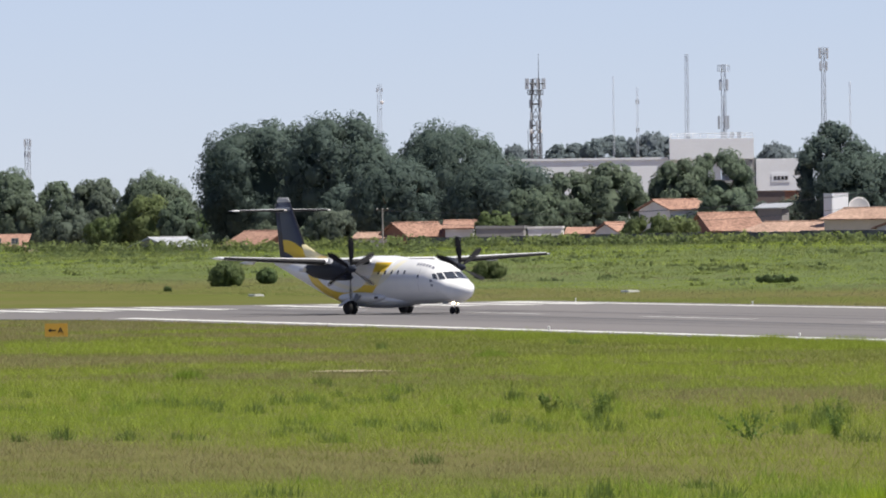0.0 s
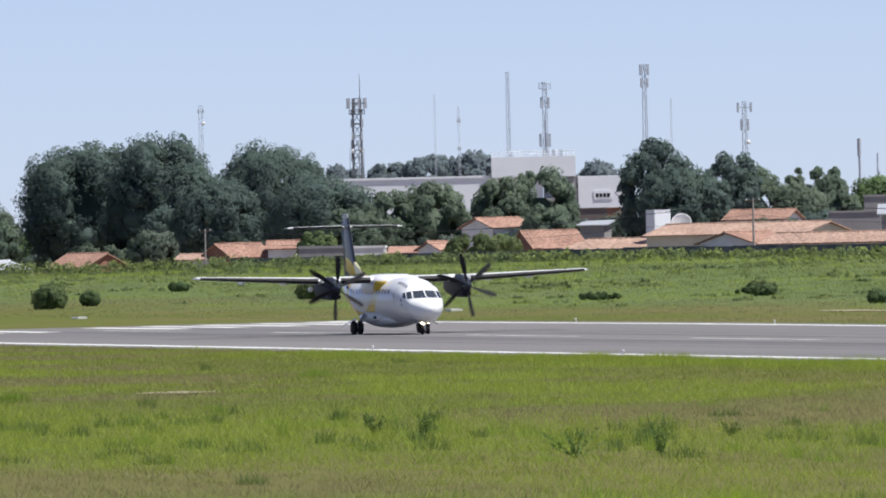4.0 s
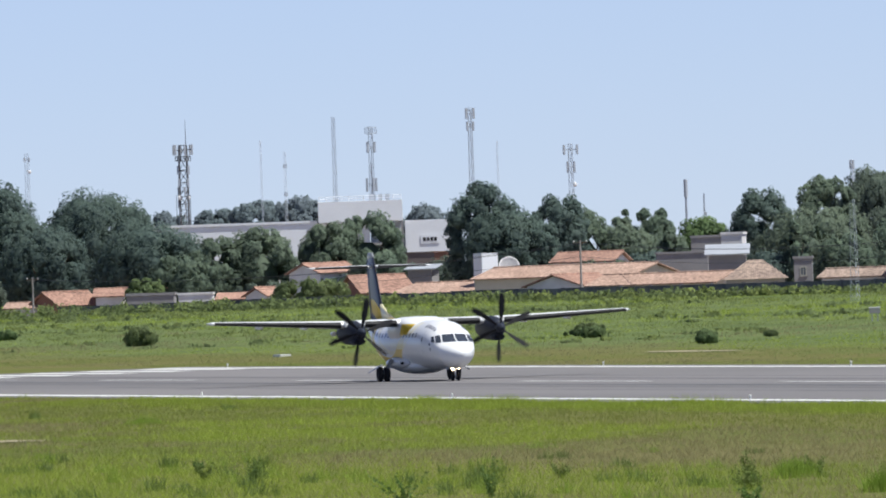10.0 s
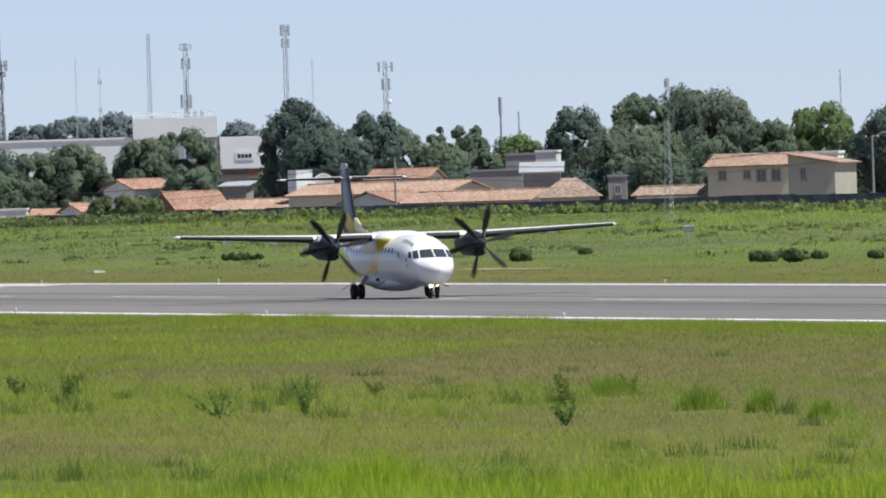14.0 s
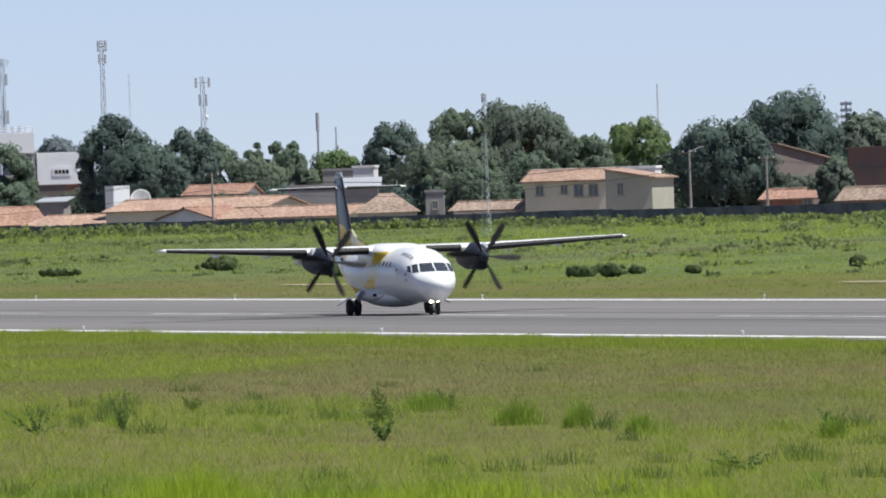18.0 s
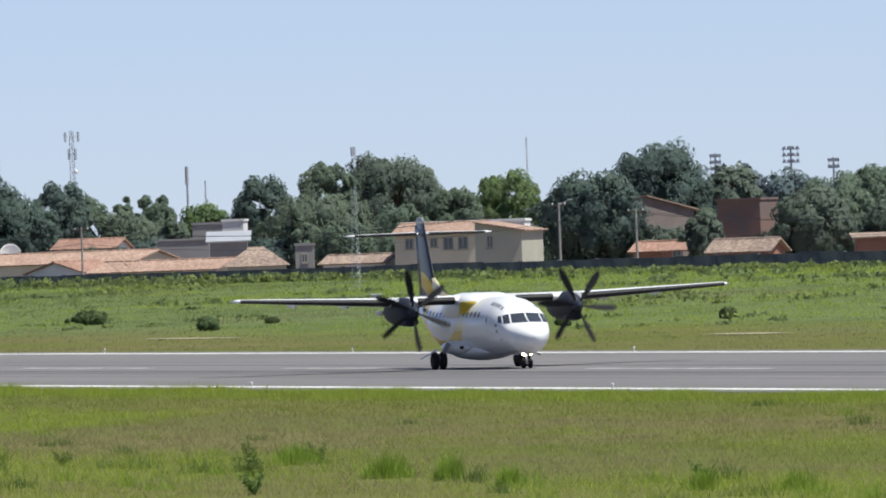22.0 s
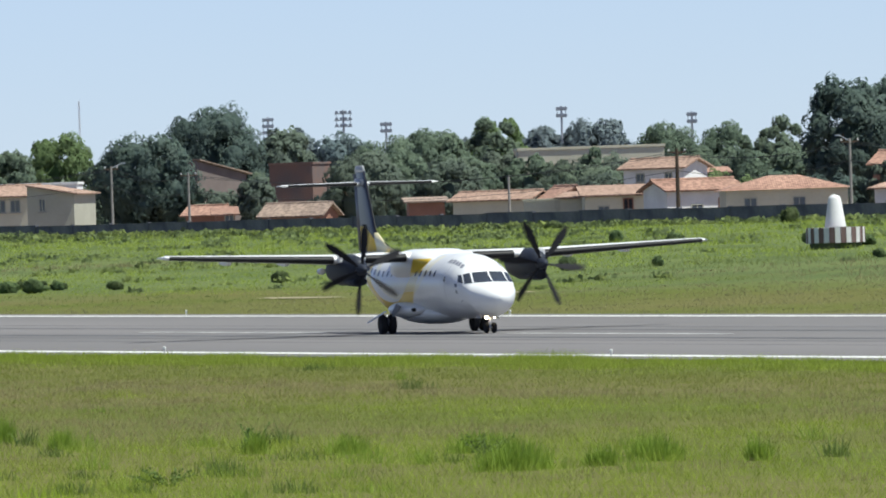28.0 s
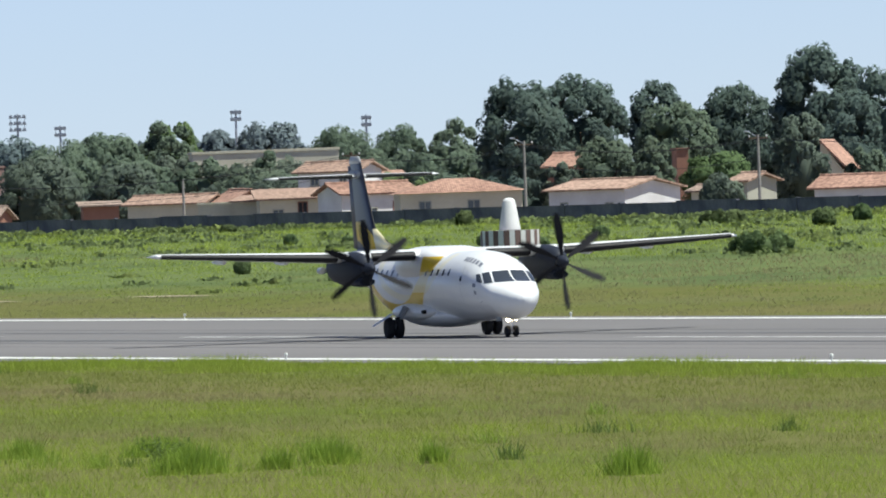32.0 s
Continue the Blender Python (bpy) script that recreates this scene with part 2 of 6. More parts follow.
def box_bm(x0, x1, y0, y1, z0, z1, bevel=0.0):
    bm = bmesh.new()
    bmesh.ops.create_cube(bm, size=1, matrix=Matrix.Translation(((x0 + x1) / 2, (y0 + y1) / 2, (z0 + z1) / 2)) @ Matrix.Diagonal((x1 - x0, y1 - y0, z1 - z0, 1)))
    if bevel:
        bmesh.ops.bevel(bm, geom=bm.edges[:], offset=bevel, segments=2, affect="EDGES")
    return bm


def add_box(bm, x0, x1, y0, y1, z0, z1, m=None):
    k = Matrix.Translation(((x0 + x1) / 2, (y0 + y1) / 2, (z0 + z1) / 2)) @ Matrix.Diagonal((x1 - x0, y1 - y0, z1 - z0, 1))
    bmesh.ops.create_cube(bm, size=1, matrix=(m @ k) if m else k)


def add_bar(bm, a, b, r0, r1=None, seg=6):
    """A tapered round bar from a to b."""
    a, b = Vector(a), Vector(b)
    d = b - a
    m = Matrix.Translation((a + b) / 2) @ d.to_track_quat("Z", "Y").to_matrix().to_4x4()
    bmesh.ops.create_cone(bm, cap_ends=True, segments=seg, radius1=r0, radius2=r0 if r1 is None else r1, depth=d.length, matrix=m)


def gz(x, y=1000.0):
    """Height of the ground: level up to the runway, then a long rise to the boundary wall, lower at its far end."""
    t = min(max((x - 200.0) / 135.0, 0.0), 1.0)
    u = min(max((y - 1250.0) / 450.0, 0.0), 1.0)
    return (GZ - 1.1 * u * u * (3 - 2 * u)) * (0.65 * t + 0.35 * t * t * (3 - 2 * t)) + fall(x, y)


def fall(x, y):
    """The runway falls gently towards its near end and away to its far side."""
    side = min(max((x - 125.0) / 42.0, 0.0), 1.62)
    if x > 193:
        side *= max(0.0, 1 - (x - 193) / 47.0)
    return 0.0006 * (min(max(y, 380.0), 710.0) - 650.0) * side

# ---- ground ----
def grass_ground():
    m = mat("dry_and_green_grass", (0.098, 0.118, 0.033), 1.0, vary=0.22, scale=0.045, fine=0.5, second=(0.128, 0.122, 0.052), bump=0.4, stretch=(1, 0.35, 1), spec=0.0)
    # dry verges by the runway, lush growth up the rise and near the fence
    n, l = m.node_tree.nodes, m.node_tree.links
    tc, sep, ns = n.new("ShaderNodeTexCoord"), n.new("ShaderNodeSeparateXYZ"), n.new("ShaderNodeTexNoise")
    mp = n.new("ShaderNodeMapping")
    mp.inputs["Scale"].default_value = (0.05, 0.012, 1)
    l.new(tc.outputs["Object"], sep.inputs[0]), l.new(tc.outputs["Object"], mp.inputs[0]), l.new(mp.outputs[0], ns.inputs[0])
    ns.inputs["Scale"].default_value, ns.inputs["Detail"].default_value = 1.0, 6
    rise, add, clip, mix = n.new("ShaderNodeMapRange"), n.new("ShaderNodeMath"), n.new("ShaderNodeMapRange"), n.new("ShaderNodeMix")
    rise.inputs[1].default_value, rise.inputs[2].default_value = 200, 262
    l.new(sep.outputs[0], rise.inputs[0])
    add.operation = "ADD"
    l.new(rise.outputs[0], add.inputs[0]), l.new(ns.outputs[0], add.inputs[1])
    clip.inputs[1].default_value, clip.inputs[2].default_value = 0.72, 1.08
    l.new(add.outputs[0], clip.inputs[0])
    mix.data_type = "RGBA"
    b = n["Principled BSDF"]
    l.new(clip.outputs[0], mix.inputs[0]), l.new(b.inputs["Base Color"].links[0].from_socket, mix.inputs[6])
    mix.inputs[7].default_value = (0.118, 0.148, 0.060, 1)
    l.new(mix.outputs[2], b.inputs["Base Color"])
    # bluish green patches on the rise, trodden earth in the town
    pn, pr, p2, town, tr = n.new("ShaderNodeTexNoise"), n.new("ShaderNodeMapRange"), n.new("ShaderNodeMix"), n.new("ShaderNodeMix"), n.new("ShaderNodeMapRange")
    pn.inputs["Scale"].default_value, pn.inputs["Detail"].default_value = 1.0, 7
    pm = n.new("ShaderNodeMapping")
    pm.inputs["Scale"].default_value = (0.11, 0.05, 1)
    pr.inputs[1].default_value, pr.inputs[2].default_value, pr.inputs[4].default_value = 0.45, 0.62, 0.8
    p2.data_type = town.data_type = "RGBA"
    l.new(tc.outputs["Object"], pm.inputs[0]), l.new(pm.outputs[0], pn.inputs[0]), l.new(pn.outputs[0], pr.inputs[0])
    pf = n.new("ShaderNodeMath")
    pf.operation = "MULTIPLY"
    l.new(pr.outputs[0], pf.inputs[0]), l.new(clip.outputs[0], pf.inputs[1])
    l.new(pf.outputs[0], p2.inputs[0]), l.new(mix.outputs[2], p2.inputs[6])
    p2.inputs[7].default_value = (0.080, 0.110, 0.048, 1)
    tr.inputs[1].default_value, tr.inputs[2].default_value = 340, 344
    l.new(sep.outputs[0], tr.inputs[0]), l.new(tr.outputs[0], town.inputs[0]), l.new(p2.outputs[2], town.inputs[6])
    town.inputs[7].default_value = (0.22, 0.185, 0.15, 1)
    l.new(town.outputs[2], b.inputs["Base Color"])
    xs = [-4000, -900, -200, 0, 60, 120, 125, 134, 143, 193] + list(np.arange(196, 345, 4)) + [360, 400, 500, 700, 1200, 2500, 4500]
    ys = [-3000, -500, 0, 100, 200, 300] + list(range(380, 711, 15)) + [800, 900, 1000, 1200, 1250, 1300, 1350, 1400, 1450, 1500, 1550, 1600, 1650, 1700, 2000, 3000, 4800]
    v = [(x, y, gz(x, y)) for x in xs for y in ys]
    k = len(ys)
    f = [(i * k + j, i * k + j + 1, (i + 1) * k + j + 1, (i + 1) * k + j)[::-1] for i in range(len(xs) - 1) for j in range(k - 1)]
    return tagged(new("ground", mesh_of("ground", v, f, m, True)), "airfield grassland, green with dry brownish patches", "ground", kind="structure")


grass_ground()
LEDGE = 22.85


def strip(name, x0, x1, y0, y1, z, material, label, parent=None, cat="marking"):
    ys = [y0] + [y for y in range(380, 720, 10) if y0 < y < y1] + [y1]
    v = [(x, y, z + fall(x, y)) for y in ys for x in (x0, x1)]
    me = mesh_of(name, v, [(2 * i, 2 * i + 1, 2 * i + 3, 2 * i + 2) for i in range(len(ys) - 1)], material)
    ob = new(name, me)
    if parent:
        ob.parent = parent
    else:
        tagged(ob, label, cat, kind="structure")
    return ob


def runway():
    """A slab with its shoulders and the turning pad at the far end."""
    w = 26.0
    ys = [40, 200] + list(range(380, 720, 10)) + [735, 770, 812]
    left = np.interp(ys, [40, 705, 735, 770, 812], [RW - w, RW - w, RW - w - 6, RW - w - 26, RW - w - 18])
    right = np.full(len(ys), RW + w)
    bm = bmesh.new()
    rows = []
    for y, x0, x1 in zip(ys, left, right):
        rows.append([bm.verts.new((x, y, z + fall(x, y))) for x, z in ((x0, -0.3), (x0, 0.035), (x0 + 0.6 * (x1 - x0), 0.035), (x1, 0.035), (x1, -0.3))])
    for p, q in zip(rows, rows[1:]):
        for i in range(4):
            bm.faces.new((p[i], p[i + 1], q[i + 1], q[i]))
    bm.faces.new(rows[0])
    bm.faces.new(rows[-1][::-1])
    me = bpy.data.meshes.new("runway")
    bmesh.ops.recalc_face_normals(bm, faces=bm.faces[:])
    bm.to_mesh(me)
    bm.free()
    me.materials.append(M["asphalt"])
    rw = tagged(new("runway", me), "grey asphalt runway with worn rubber streaks and white lines", "runway", kind="structure")
    strip("edge_line", RW - LEDGE - 0.7, RW - LEDGE + 0.7, 45, 718, 0.042, M["paint"], "", rw)
    strip("edge_line", RW + LEDGE - 0.7, RW + LEDGE + 0.7, 45, 808, 0.042, M["paint"], "", rw)
    for i in range(15):
        y = 778.6 - 51.2 * i
        if y > 60:
            strip("centre_stripe", RW - 0.33, RW + 0.33, y - 26.5, y, 0.042, M["worn_paint"], "", rw)
    for k in range(5):
        for s in (-1, 1):
            strip("threshold_stripe", RW + s * (4.5 + 4.0 * k) - 0.9, RW + s * (4.5 + 4.0 * k) + 0.9, 774, 804, 0.042, M["paint"], "", rw)
    for j, (x, wd) in enumerate(((RW - 4.6, 1.3), (RW + 4.4, 1.1), (RW - 7.5, 0.7), (RW + 8.6, 0.6), (RW - 11.5, 0.5))):
        strip("rubber_streak", x - wd / 2, x + wd / 2, 60 + 37 * j, 800 - 31 * j, 0.039 - 0.0006 * j, M["rubber"], "", rw)
    return rw


runway()

# ---- trees ----
def unit(v):
    return v / np.maximum(np.linalg.norm(v, axis=-1, keepdims=True), 1e-6)


def crown_mesh(rng, w, h, material, leaves, leaf=0.3, style="dome"):
    """A crown of big lobes, each covered in small leafy clumps, from 0 to height h. Styles: dome (dense, full to its foot), loose (gaps between the lobes), flat (spreading layers), low (a shrub)."""
    rx = w / 2
    low = {"dome": -0.85, "loose": -0.7, "flat": -0.25, "low": -0.2}[style]
    count = int(np.clip(10 + 0.9 * w + 0.5 * h, 12, 34) * (1.6 if style == "dome" else 1))
    R0 = {"dome": 0.25, "loose": 0.25, "flat": 0.24, "low": 0.30}[style] * min(rx, 0.75 * h)
    squash = {"dome": 0.9, "loose": 0.85, "flat": 0.5, "low": 0.8}[style]
    turn = rng.random() * 6.28
    i = np.arange(count)
    u = 1 - (1 - low) * (i + 0.5) / count
    a = turn + 2.39996 * i + rng.normal(0, 0.3, count)
    sn = np.sqrt(np.maximum(0, 1 - u * u)) ** (0.7 if style == "dome" else 0.85)
    wob = 1 + (0.05 if style == "dome" else 0.10) * (np.sin(2 * a + turn) + 0.7 * np.sin(5 * a + 2 * turn)) + rng.normal(0, 0.04, count)
    R = R0 * (0.75 + 0.6 * rng.random(count))
    c = np.stack([np.cos(a) * sn * (rx - R) * wob, np.sin(a) * sn * (rx - R) * wob, h * 0.5 + u * (h * 0.5 - R * 0.8) * (0.82 + 0.18 * rng.random(count))], axis=1)
    away = unit(c - np.array([0, 0, 0.42 * h]))
    # small clumps over each lobe, on the side that faces out
    m = 42
    k = np.arange(m)
    du = 1 - 2 * (k + 0.5) / m
    ds = np.sqrt(1 - du * du)
    d = np.stack([np.cos(2.39996 * k) * ds, np.sin(2.39996 * k) * ds, du], axis=1)
    d = unit(d[None] + rng.normal(0, 0.22, (count, m, 3)))
    keep = (d * away[:, None]).sum(-1) > -0.3
    spot = (c[:, None] + d * (R[:, None, None] * (0.72 + 0.34 * rng.random((count, m, 1)))) * np.array([1, 1, squash]))[keep]
    face = unit(d + 0.45 * away[:, None])[keep]
    broad = np.repeat(away[:, None], m, 1)[keep]
    rs = (np.repeat(R[:, None], m, 1) * (0.24 + 0.20 * rng.random((count, m))))[keep]
    q = max(6, int(leaves / len(spot)))
    e = unit(rng.normal(size=(len(spot), q, 3)) + 0.75 * face[:, None])
    p = spot[:, None] + e * rs[:, None, None] * (0.75 + 0.45 * rng.random((len(spot), q, 1)))
    nrm = unit(0.5 * face[:, None] + 0.38 * e + 0.6 * broad[:, None] + 0.10 * rng.normal(size=e.shape))
    e, p, nrm = e.reshape(-1, 3), p.reshape(-1, 3), nrm.reshape(-1, 3)
    t = unit(np.cross(e, rng.normal(size=e.shape)))
    b = unit(np.cross(e, t) + 0.4 * rng.normal(size=e.shape))
    sz = leaf * (0.6 + 0.8 * rng.random((len(e), 1)))
    parts, norms = [np.stack([p - t * sz, p - b * sz * 0.8, p + t * sz], axis=1)], [np.repeat(nrm[:, None], 3, 1)]
    # closed hearts of the lobes and of the whole crown
    hearts = [(c[j], np.array([R[j] * 0.74, R[j] * 0.74, R[j] * 0.74 * squash])) for j in range(count)]
    if style != "flat":
        hearts.append((np.array([0, 0, h * 0.42]), np.array([rx * 0.48, rx * 0.48, h * 0.30])))
    aa = np.linspace(0, 2 * math.pi, 12)
    zz = np.linspace(-0.97, 0.97, 7)
    g = np.stack([np.sqrt(1 - zz[:, None] ** 2) * np.cos(aa), np.sqrt(1 - zz[:, None] ** 2) * np.sin(aa), np.repeat(zz[:, None], 12, 1)], axis=2)
    A, B, C, D = g[:-1, :-1].reshape(-1, 3), g[:-1, 1:].reshape(-1, 3), g[1:, 1:].reshape(-1, 3), g[1:, :-1].reshape(-1, 3)
    ball = np.concatenate([np.stack([A, B, C], axis=1), np.stack([A, C, D], axis=1)])
    for o, r in hearts:
        parts.append(o + ball * r)
        norms.append(ball)
    co, nv = np.concatenate(parts), np.concatenate(norms)
    lo, hi = np.percentile(co.reshape(-1, 3), 0.3, axis=0), np.percentile(co.reshape(-1, 3), 99.7, axis=0)
    co = (co - (lo + hi) / 2) * (np.array([w, w, h]) / (hi - lo)) + np.array([0, 0, h / 2])
    me = tris("crown", co, material)
    out = me.attributes.new("outward", "FLOAT_VECTOR", "POINT")
    out.data.foreach_set("vector", nv.astype(np.float32).reshape(-1))
    return me


TREE_N = [0]


def tree(kind, x, y, w, h, label="", clear=0.03, base=None, flat=False, hedge=False):
    """A tapered trunk with limbs and a clumped crown; w wide and h high over the ground at (x, y)."""
    TREE_N[0] += 1
    rng = np.random.default_rng(100 + TREE_N[0])
    z = gz(x, y) if base is None else base
    e = new("tree")
    e.location = (x, y, z)
    low = h * clear
    far = math.hypot(x, y) > 2000
    style = "low" if hedge else "dome" if kind == "mango" else "flat" if flat else "loose"
    bm = bmesh.new()
    r = 0.028 * h + 0.06
    top = Vector((rng.normal(0, 0.1), rng.normal(0, 0.1), low + 0.25 * h))
    add_bar(bm, (0, 0, -0.4), top, r, r * 0.55, 8)
    for i in range(5):
        a = 1.257 * i + rng.random()
        add_bar(bm, top * (0.6 + 0.08 * i), (math.cos(a) * w * 0.28, math.sin(a) * w * 0.28, low + h * (0.3 + 0.09 * i)), r * 0.45, r * 0.15, 6)
    part("trunk", bm, M["bark"], e)
    me = crown_mesh(rng, w, h - low, M[kind], (22 if far else 100) * w * h + 1200, 0.55 if far else 0.23, style)
    c = part("crown", me, None, e)
    c.location = (0, 0, low)
    tagged(e, label or {"mango": "dense dark green mango tree behind the houses", "green": "leafy green tree behind the houses", "lime": "light green leafy tree behind the houses", "grey": "hazed grey-green tree beside the houses", "far": "far skyline tree with haze in its leaf colour"}[kind], "tree")
    return e


def bush(kind, x, y, w, h, label="low green shrub in the airfield grass"):
    TREE_N[0] += 1
    rng = np.random.default_rng(500 + TREE_N[0])
    w = max(w, 1.2 * h)
    me = crown_mesh(rng, w, h * 1.15, M["bush_green" if kind == "green" else kind], 700 + 400 * w * h, 0.11 + 0.02 * h, "low")
    ob = new("bush", me)
    ob.location = (x, y, gz(x, y) - 0.12 * h)
    return tagged(ob, label, "bush")

# ---- the airliner (x forward from the nose wheel, y to its left, z up) ----
SECTIONS = [
    (1.70, 1.66, 0.03, 0.03, 0.03), (1.62, 1.66, 0.28, 0.21, 0.26), (1.40, 1.69, 0.55, 0.38, 0.50), (1.00, 1.76, 0.83, 0.53, 0.77), (0.45, 1.89, 1.04, 0.55, 1.04),
    (0.15, 1.99, 1.10, 0.60, 1.08), (-0.15, 2.06, 1.17, 0.76, 1.16), (-0.45, 2.11, 1.23, 0.90, 1.22), (-0.75, 2.16, 1.28, 1.01, 1.27), (-1.40, 2.22, 1.37, 1.18, 1.36), (-2.20, 2.25, 1.42, 1.29, 1.44), (-3.20, 2.25, 1.4325, 1.35, 1.46),
    (-12.2, 2.25, 1.4325, 1.35, 1.46), (-13.6, 2.38, 1.36, 1.26, 1.24), (-15.4, 2.66, 1.13, 1.03, 0.98), (-17.4, 2.98, 0.80, 0.76, 0.70), (-19.3, 3.26, 0.46, 0.46, 0.40), (-20.6, 3.42, 0.20, 0.22, 0.18), (-20.97, 3.46, 0.05, 0.06, 0.05)]


def hull(x, a):
    """A point of the fuselage skin at station x and angle a (0: left side, 90: top)."""
    for (x0, *p), (x1, *q) in zip(SECTIONS, SECTIONS[1:]):
        if x0 >= x >= x1:
            k = (x0 - x) / (x0 - x1)
            zc, w, t, b = [u + (v - u) * k for u, v in zip(p, q)]
            c, s = math.cos(radians(a)), math.sin(radians(a))
            return Vector((x, w * c, zc + (t if s > 0 else b) * s))
    return Vector((x, 0, 2.25))


def hull_out(x, a, d):
    p = hull(x, a)
    n = (hull(x - 0.02, a) - hull(x + 0.02, a)).cross(hull(x, a + 1) - hull(x, a - 1)).normalized()
    if n.dot(Vector((0, p.y, p.z - 2.2))) < 0:
        n = -n
    return p + n * d


def patch(corners, d=0.012, nx=6, na=4):
    """A piece of skin a little proud of the fuselage, between four (x, angle) corners."""
    bm = bmesh.new()
    g = []
    for i in range(nx + 1):
        row = []
        for j in range(na + 1):
            u, v = i / nx, j / na
            x = (1 - u) * (1 - v) * corners[0][0] + u * (1 - v) * corners[1][0] + u * v * corners[2][0] + (1 - u) * v * corners[3][0]
            a = (1 - u) * (1 - v) * corners[0][1] + u * (1 - v) * corners[1][1] + u * v * corners[2][1] + (1 - u) * v * corners[3][1]
            row.append(bm.verts.new(hull_out(x, a, d)))
        g.append(row)
    for i in range(nx):
        for j in range(na):
            bm.faces.new((g[i][j], g[i + 1][j], g[i + 1][j + 1], g[i][j + 1]))
    return bm


def nose_x(y, z):
    """The station at which the nose skin passes through (y, z) seen from ahead."""
    a, b = -3.2, 1.7
    for _ in range(40):
        x = (a + b) / 2
        inside = False
        for (x0, *p), (x1, *q) in zip(SECTIONS, SECTIONS[1:]):
            if x0 >= x >= x1:
                k = (x0 - x) / (x0 - x1)
                zc, w, t, bt = [m + (v - m) * k for m, v in zip(p, q)]
                inside = (y / w) ** 2 + ((z - zc) / (t if z > zc else bt)) ** 2 < 1
        a, b = (x, b) if inside else (a, x)
    return (a + b) / 2


def nose_pane(corners, d=0.012, n=5):
    """A pane on the nose between four (y, z) corners seen from ahead."""
    bm = bmesh.new()
    g = []
    for i in range(n + 1):
        row = []
        for j in range(n + 1):
            u, v = i / n, j / n
            y, z = [(1 - u) * (1 - v) * corners[0][k] + u * (1 - v) * corners[1][k] + u * v * corners[2][k] + (1 - u) * v * corners[3][k] for k in (0, 1)]
            e = 0.01
            grad = Vector((1, -(nose_x(y + e, z) - nose_x(y - e, z)) / (2 * e), -(nose_x(y, z + e) - nose_x(y, z - e)) / (2 * e))).normalized()
            row.append(bm.verts.new(Vector((nose_x(y, z), y, z)) + grad * d))
        g.append(row)
    for i in range(n):
        for j in range(n):
            bm.faces.new((g[i][j], g[i + 1][j], g[i + 1][j + 1], g[i][j + 1]))
    return bm


def livery(name):
    """White gloss paint with a yellow swirl round the wing root."""
    m = mat(name, (0.80, 0.80, 0.80), 0.32, vary=0.03, scale=0.5, fine=6, second=(0.74, 0.745, 0.75), bump=0.02, coat=0.3)
    n, l = m.node_tree.nodes, m.node_tree.links
    b = n["Principled BSDF"]
    base = b.inputs["Base Color"].links[0].from_socket
    tc = n.new("ShaderNodeTexCoord")
    sep = n.new("ShaderNodeSeparateXYZ")
    l.new(tc.outputs["Object"], sep.inputs[0])

    def math_node(op, a, c, e=None):
        k = n.new("ShaderNodeMath")
        k.operation = op
        for s, v in zip(k.inputs, (a, c, e)):
            if v is None:
                continue
            if isinstance(v, (int, float)):
                s.default_value = v
            else:
                l.new(v, s)
        return k.outputs[0]

    def ring(cx, cz, rx, rz, r0, r1):
        dx = math_node("DIVIDE", math_node("SUBTRACT", sep.outputs[0], cx), rx)
        dz = math_node("DIVIDE", math_node("SUBTRACT", sep.outputs[2], cz), rz)
        q = math_node("SQRT", math_node("ADD", math_node("MULTIPLY", dx, dx), math_node("MULTIPLY", dz, dz)), 0.0)
        return math_node("MULTIPLY", math_node("GREATER_THAN", q, r0), math_node("LESS_THAN", q, r1))

    full = ring(-10.6, 3.75, 4.9, 2.9, 0.77, 1.0)
    full = math_node("MULTIPLY", full, math_node("SUBTRACT", 1.0, math_node("MULTIPLY", math_node("GREATER_THAN", sep.outputs[2], 3.40), math_node("GREATER_THAN", sep.outputs[0], -10.0))))
    pale = math_node("MULTIPLY", ring(-9.0, 3.95, 4.7, 2.35, 0.88, 1.0), math_node("LESS_THAN", sep.outputs[2], 3.5))
    # the swirl fades to cream along the window line ahead of the wing
    cream = math_node("MULTIPLY", full, math_node("MULTIPLY", math_node("GREATER_THAN", sep.outputs[0], -10.0), math_node("MULTIPLY", math_node("GREATER_THAN", sep.outputs[2], 1.98), math_node("LESS_THAN", sep.outputs[2], 2.80))))
    for mask, col in ((pale, (0.81, 0.77, 0.62)), (full, (0.76, 0.53, 0.05)), (cream, (0.80, 0.70, 0.40))):
        mx = n.new("ShaderNodeMix")
        mx.data_type = "RGBA"
        l.new(mask, mx.inputs[0]), l.new(base, mx.inputs[6])
        mx.inputs[7].default_value = (*col, 1)
        base = mx.outputs[2]
    l.new(base, b.inputs["Base Color"])
    return m


def foil(stations, n=14, thick=0.15):
    """A wing, fin or tailplane lofted through (leading edge, chord, thickness ratio, across vector) stations."""
    bm = bmesh.new()
    rings = []
    for le, chord, th, up in stations:
        r = []
        for k in range(2 * n):
            a = math.pi * k / n
            c = 0.5 * (1 - math.cos(a))
            t = 5 * th * (0.2969 * math.sqrt(c) - 0.126 * c - 0.3516 * c * c + 0.2843 * c ** 3 - 0.1036 * c ** 4)
            s = 1.15 if k <= n else -0.85
            r.append(bm.verts.new(Vector(le) + Vector((-chord * c, 0, 0)) + Vector(up) * (t * s * chord)))
        rings.append(r)
    for a, b in zip(rings, rings[1:]):
        for k in range(2 * n):
            bm.faces.new((a[k], a[(k + 1) % (2 * n)], b[(k + 1) % (2 * n)], b[k]))
    bm.faces.new(rings[0])
    bm.faces.new(rings[-1][::-1])
    return bm


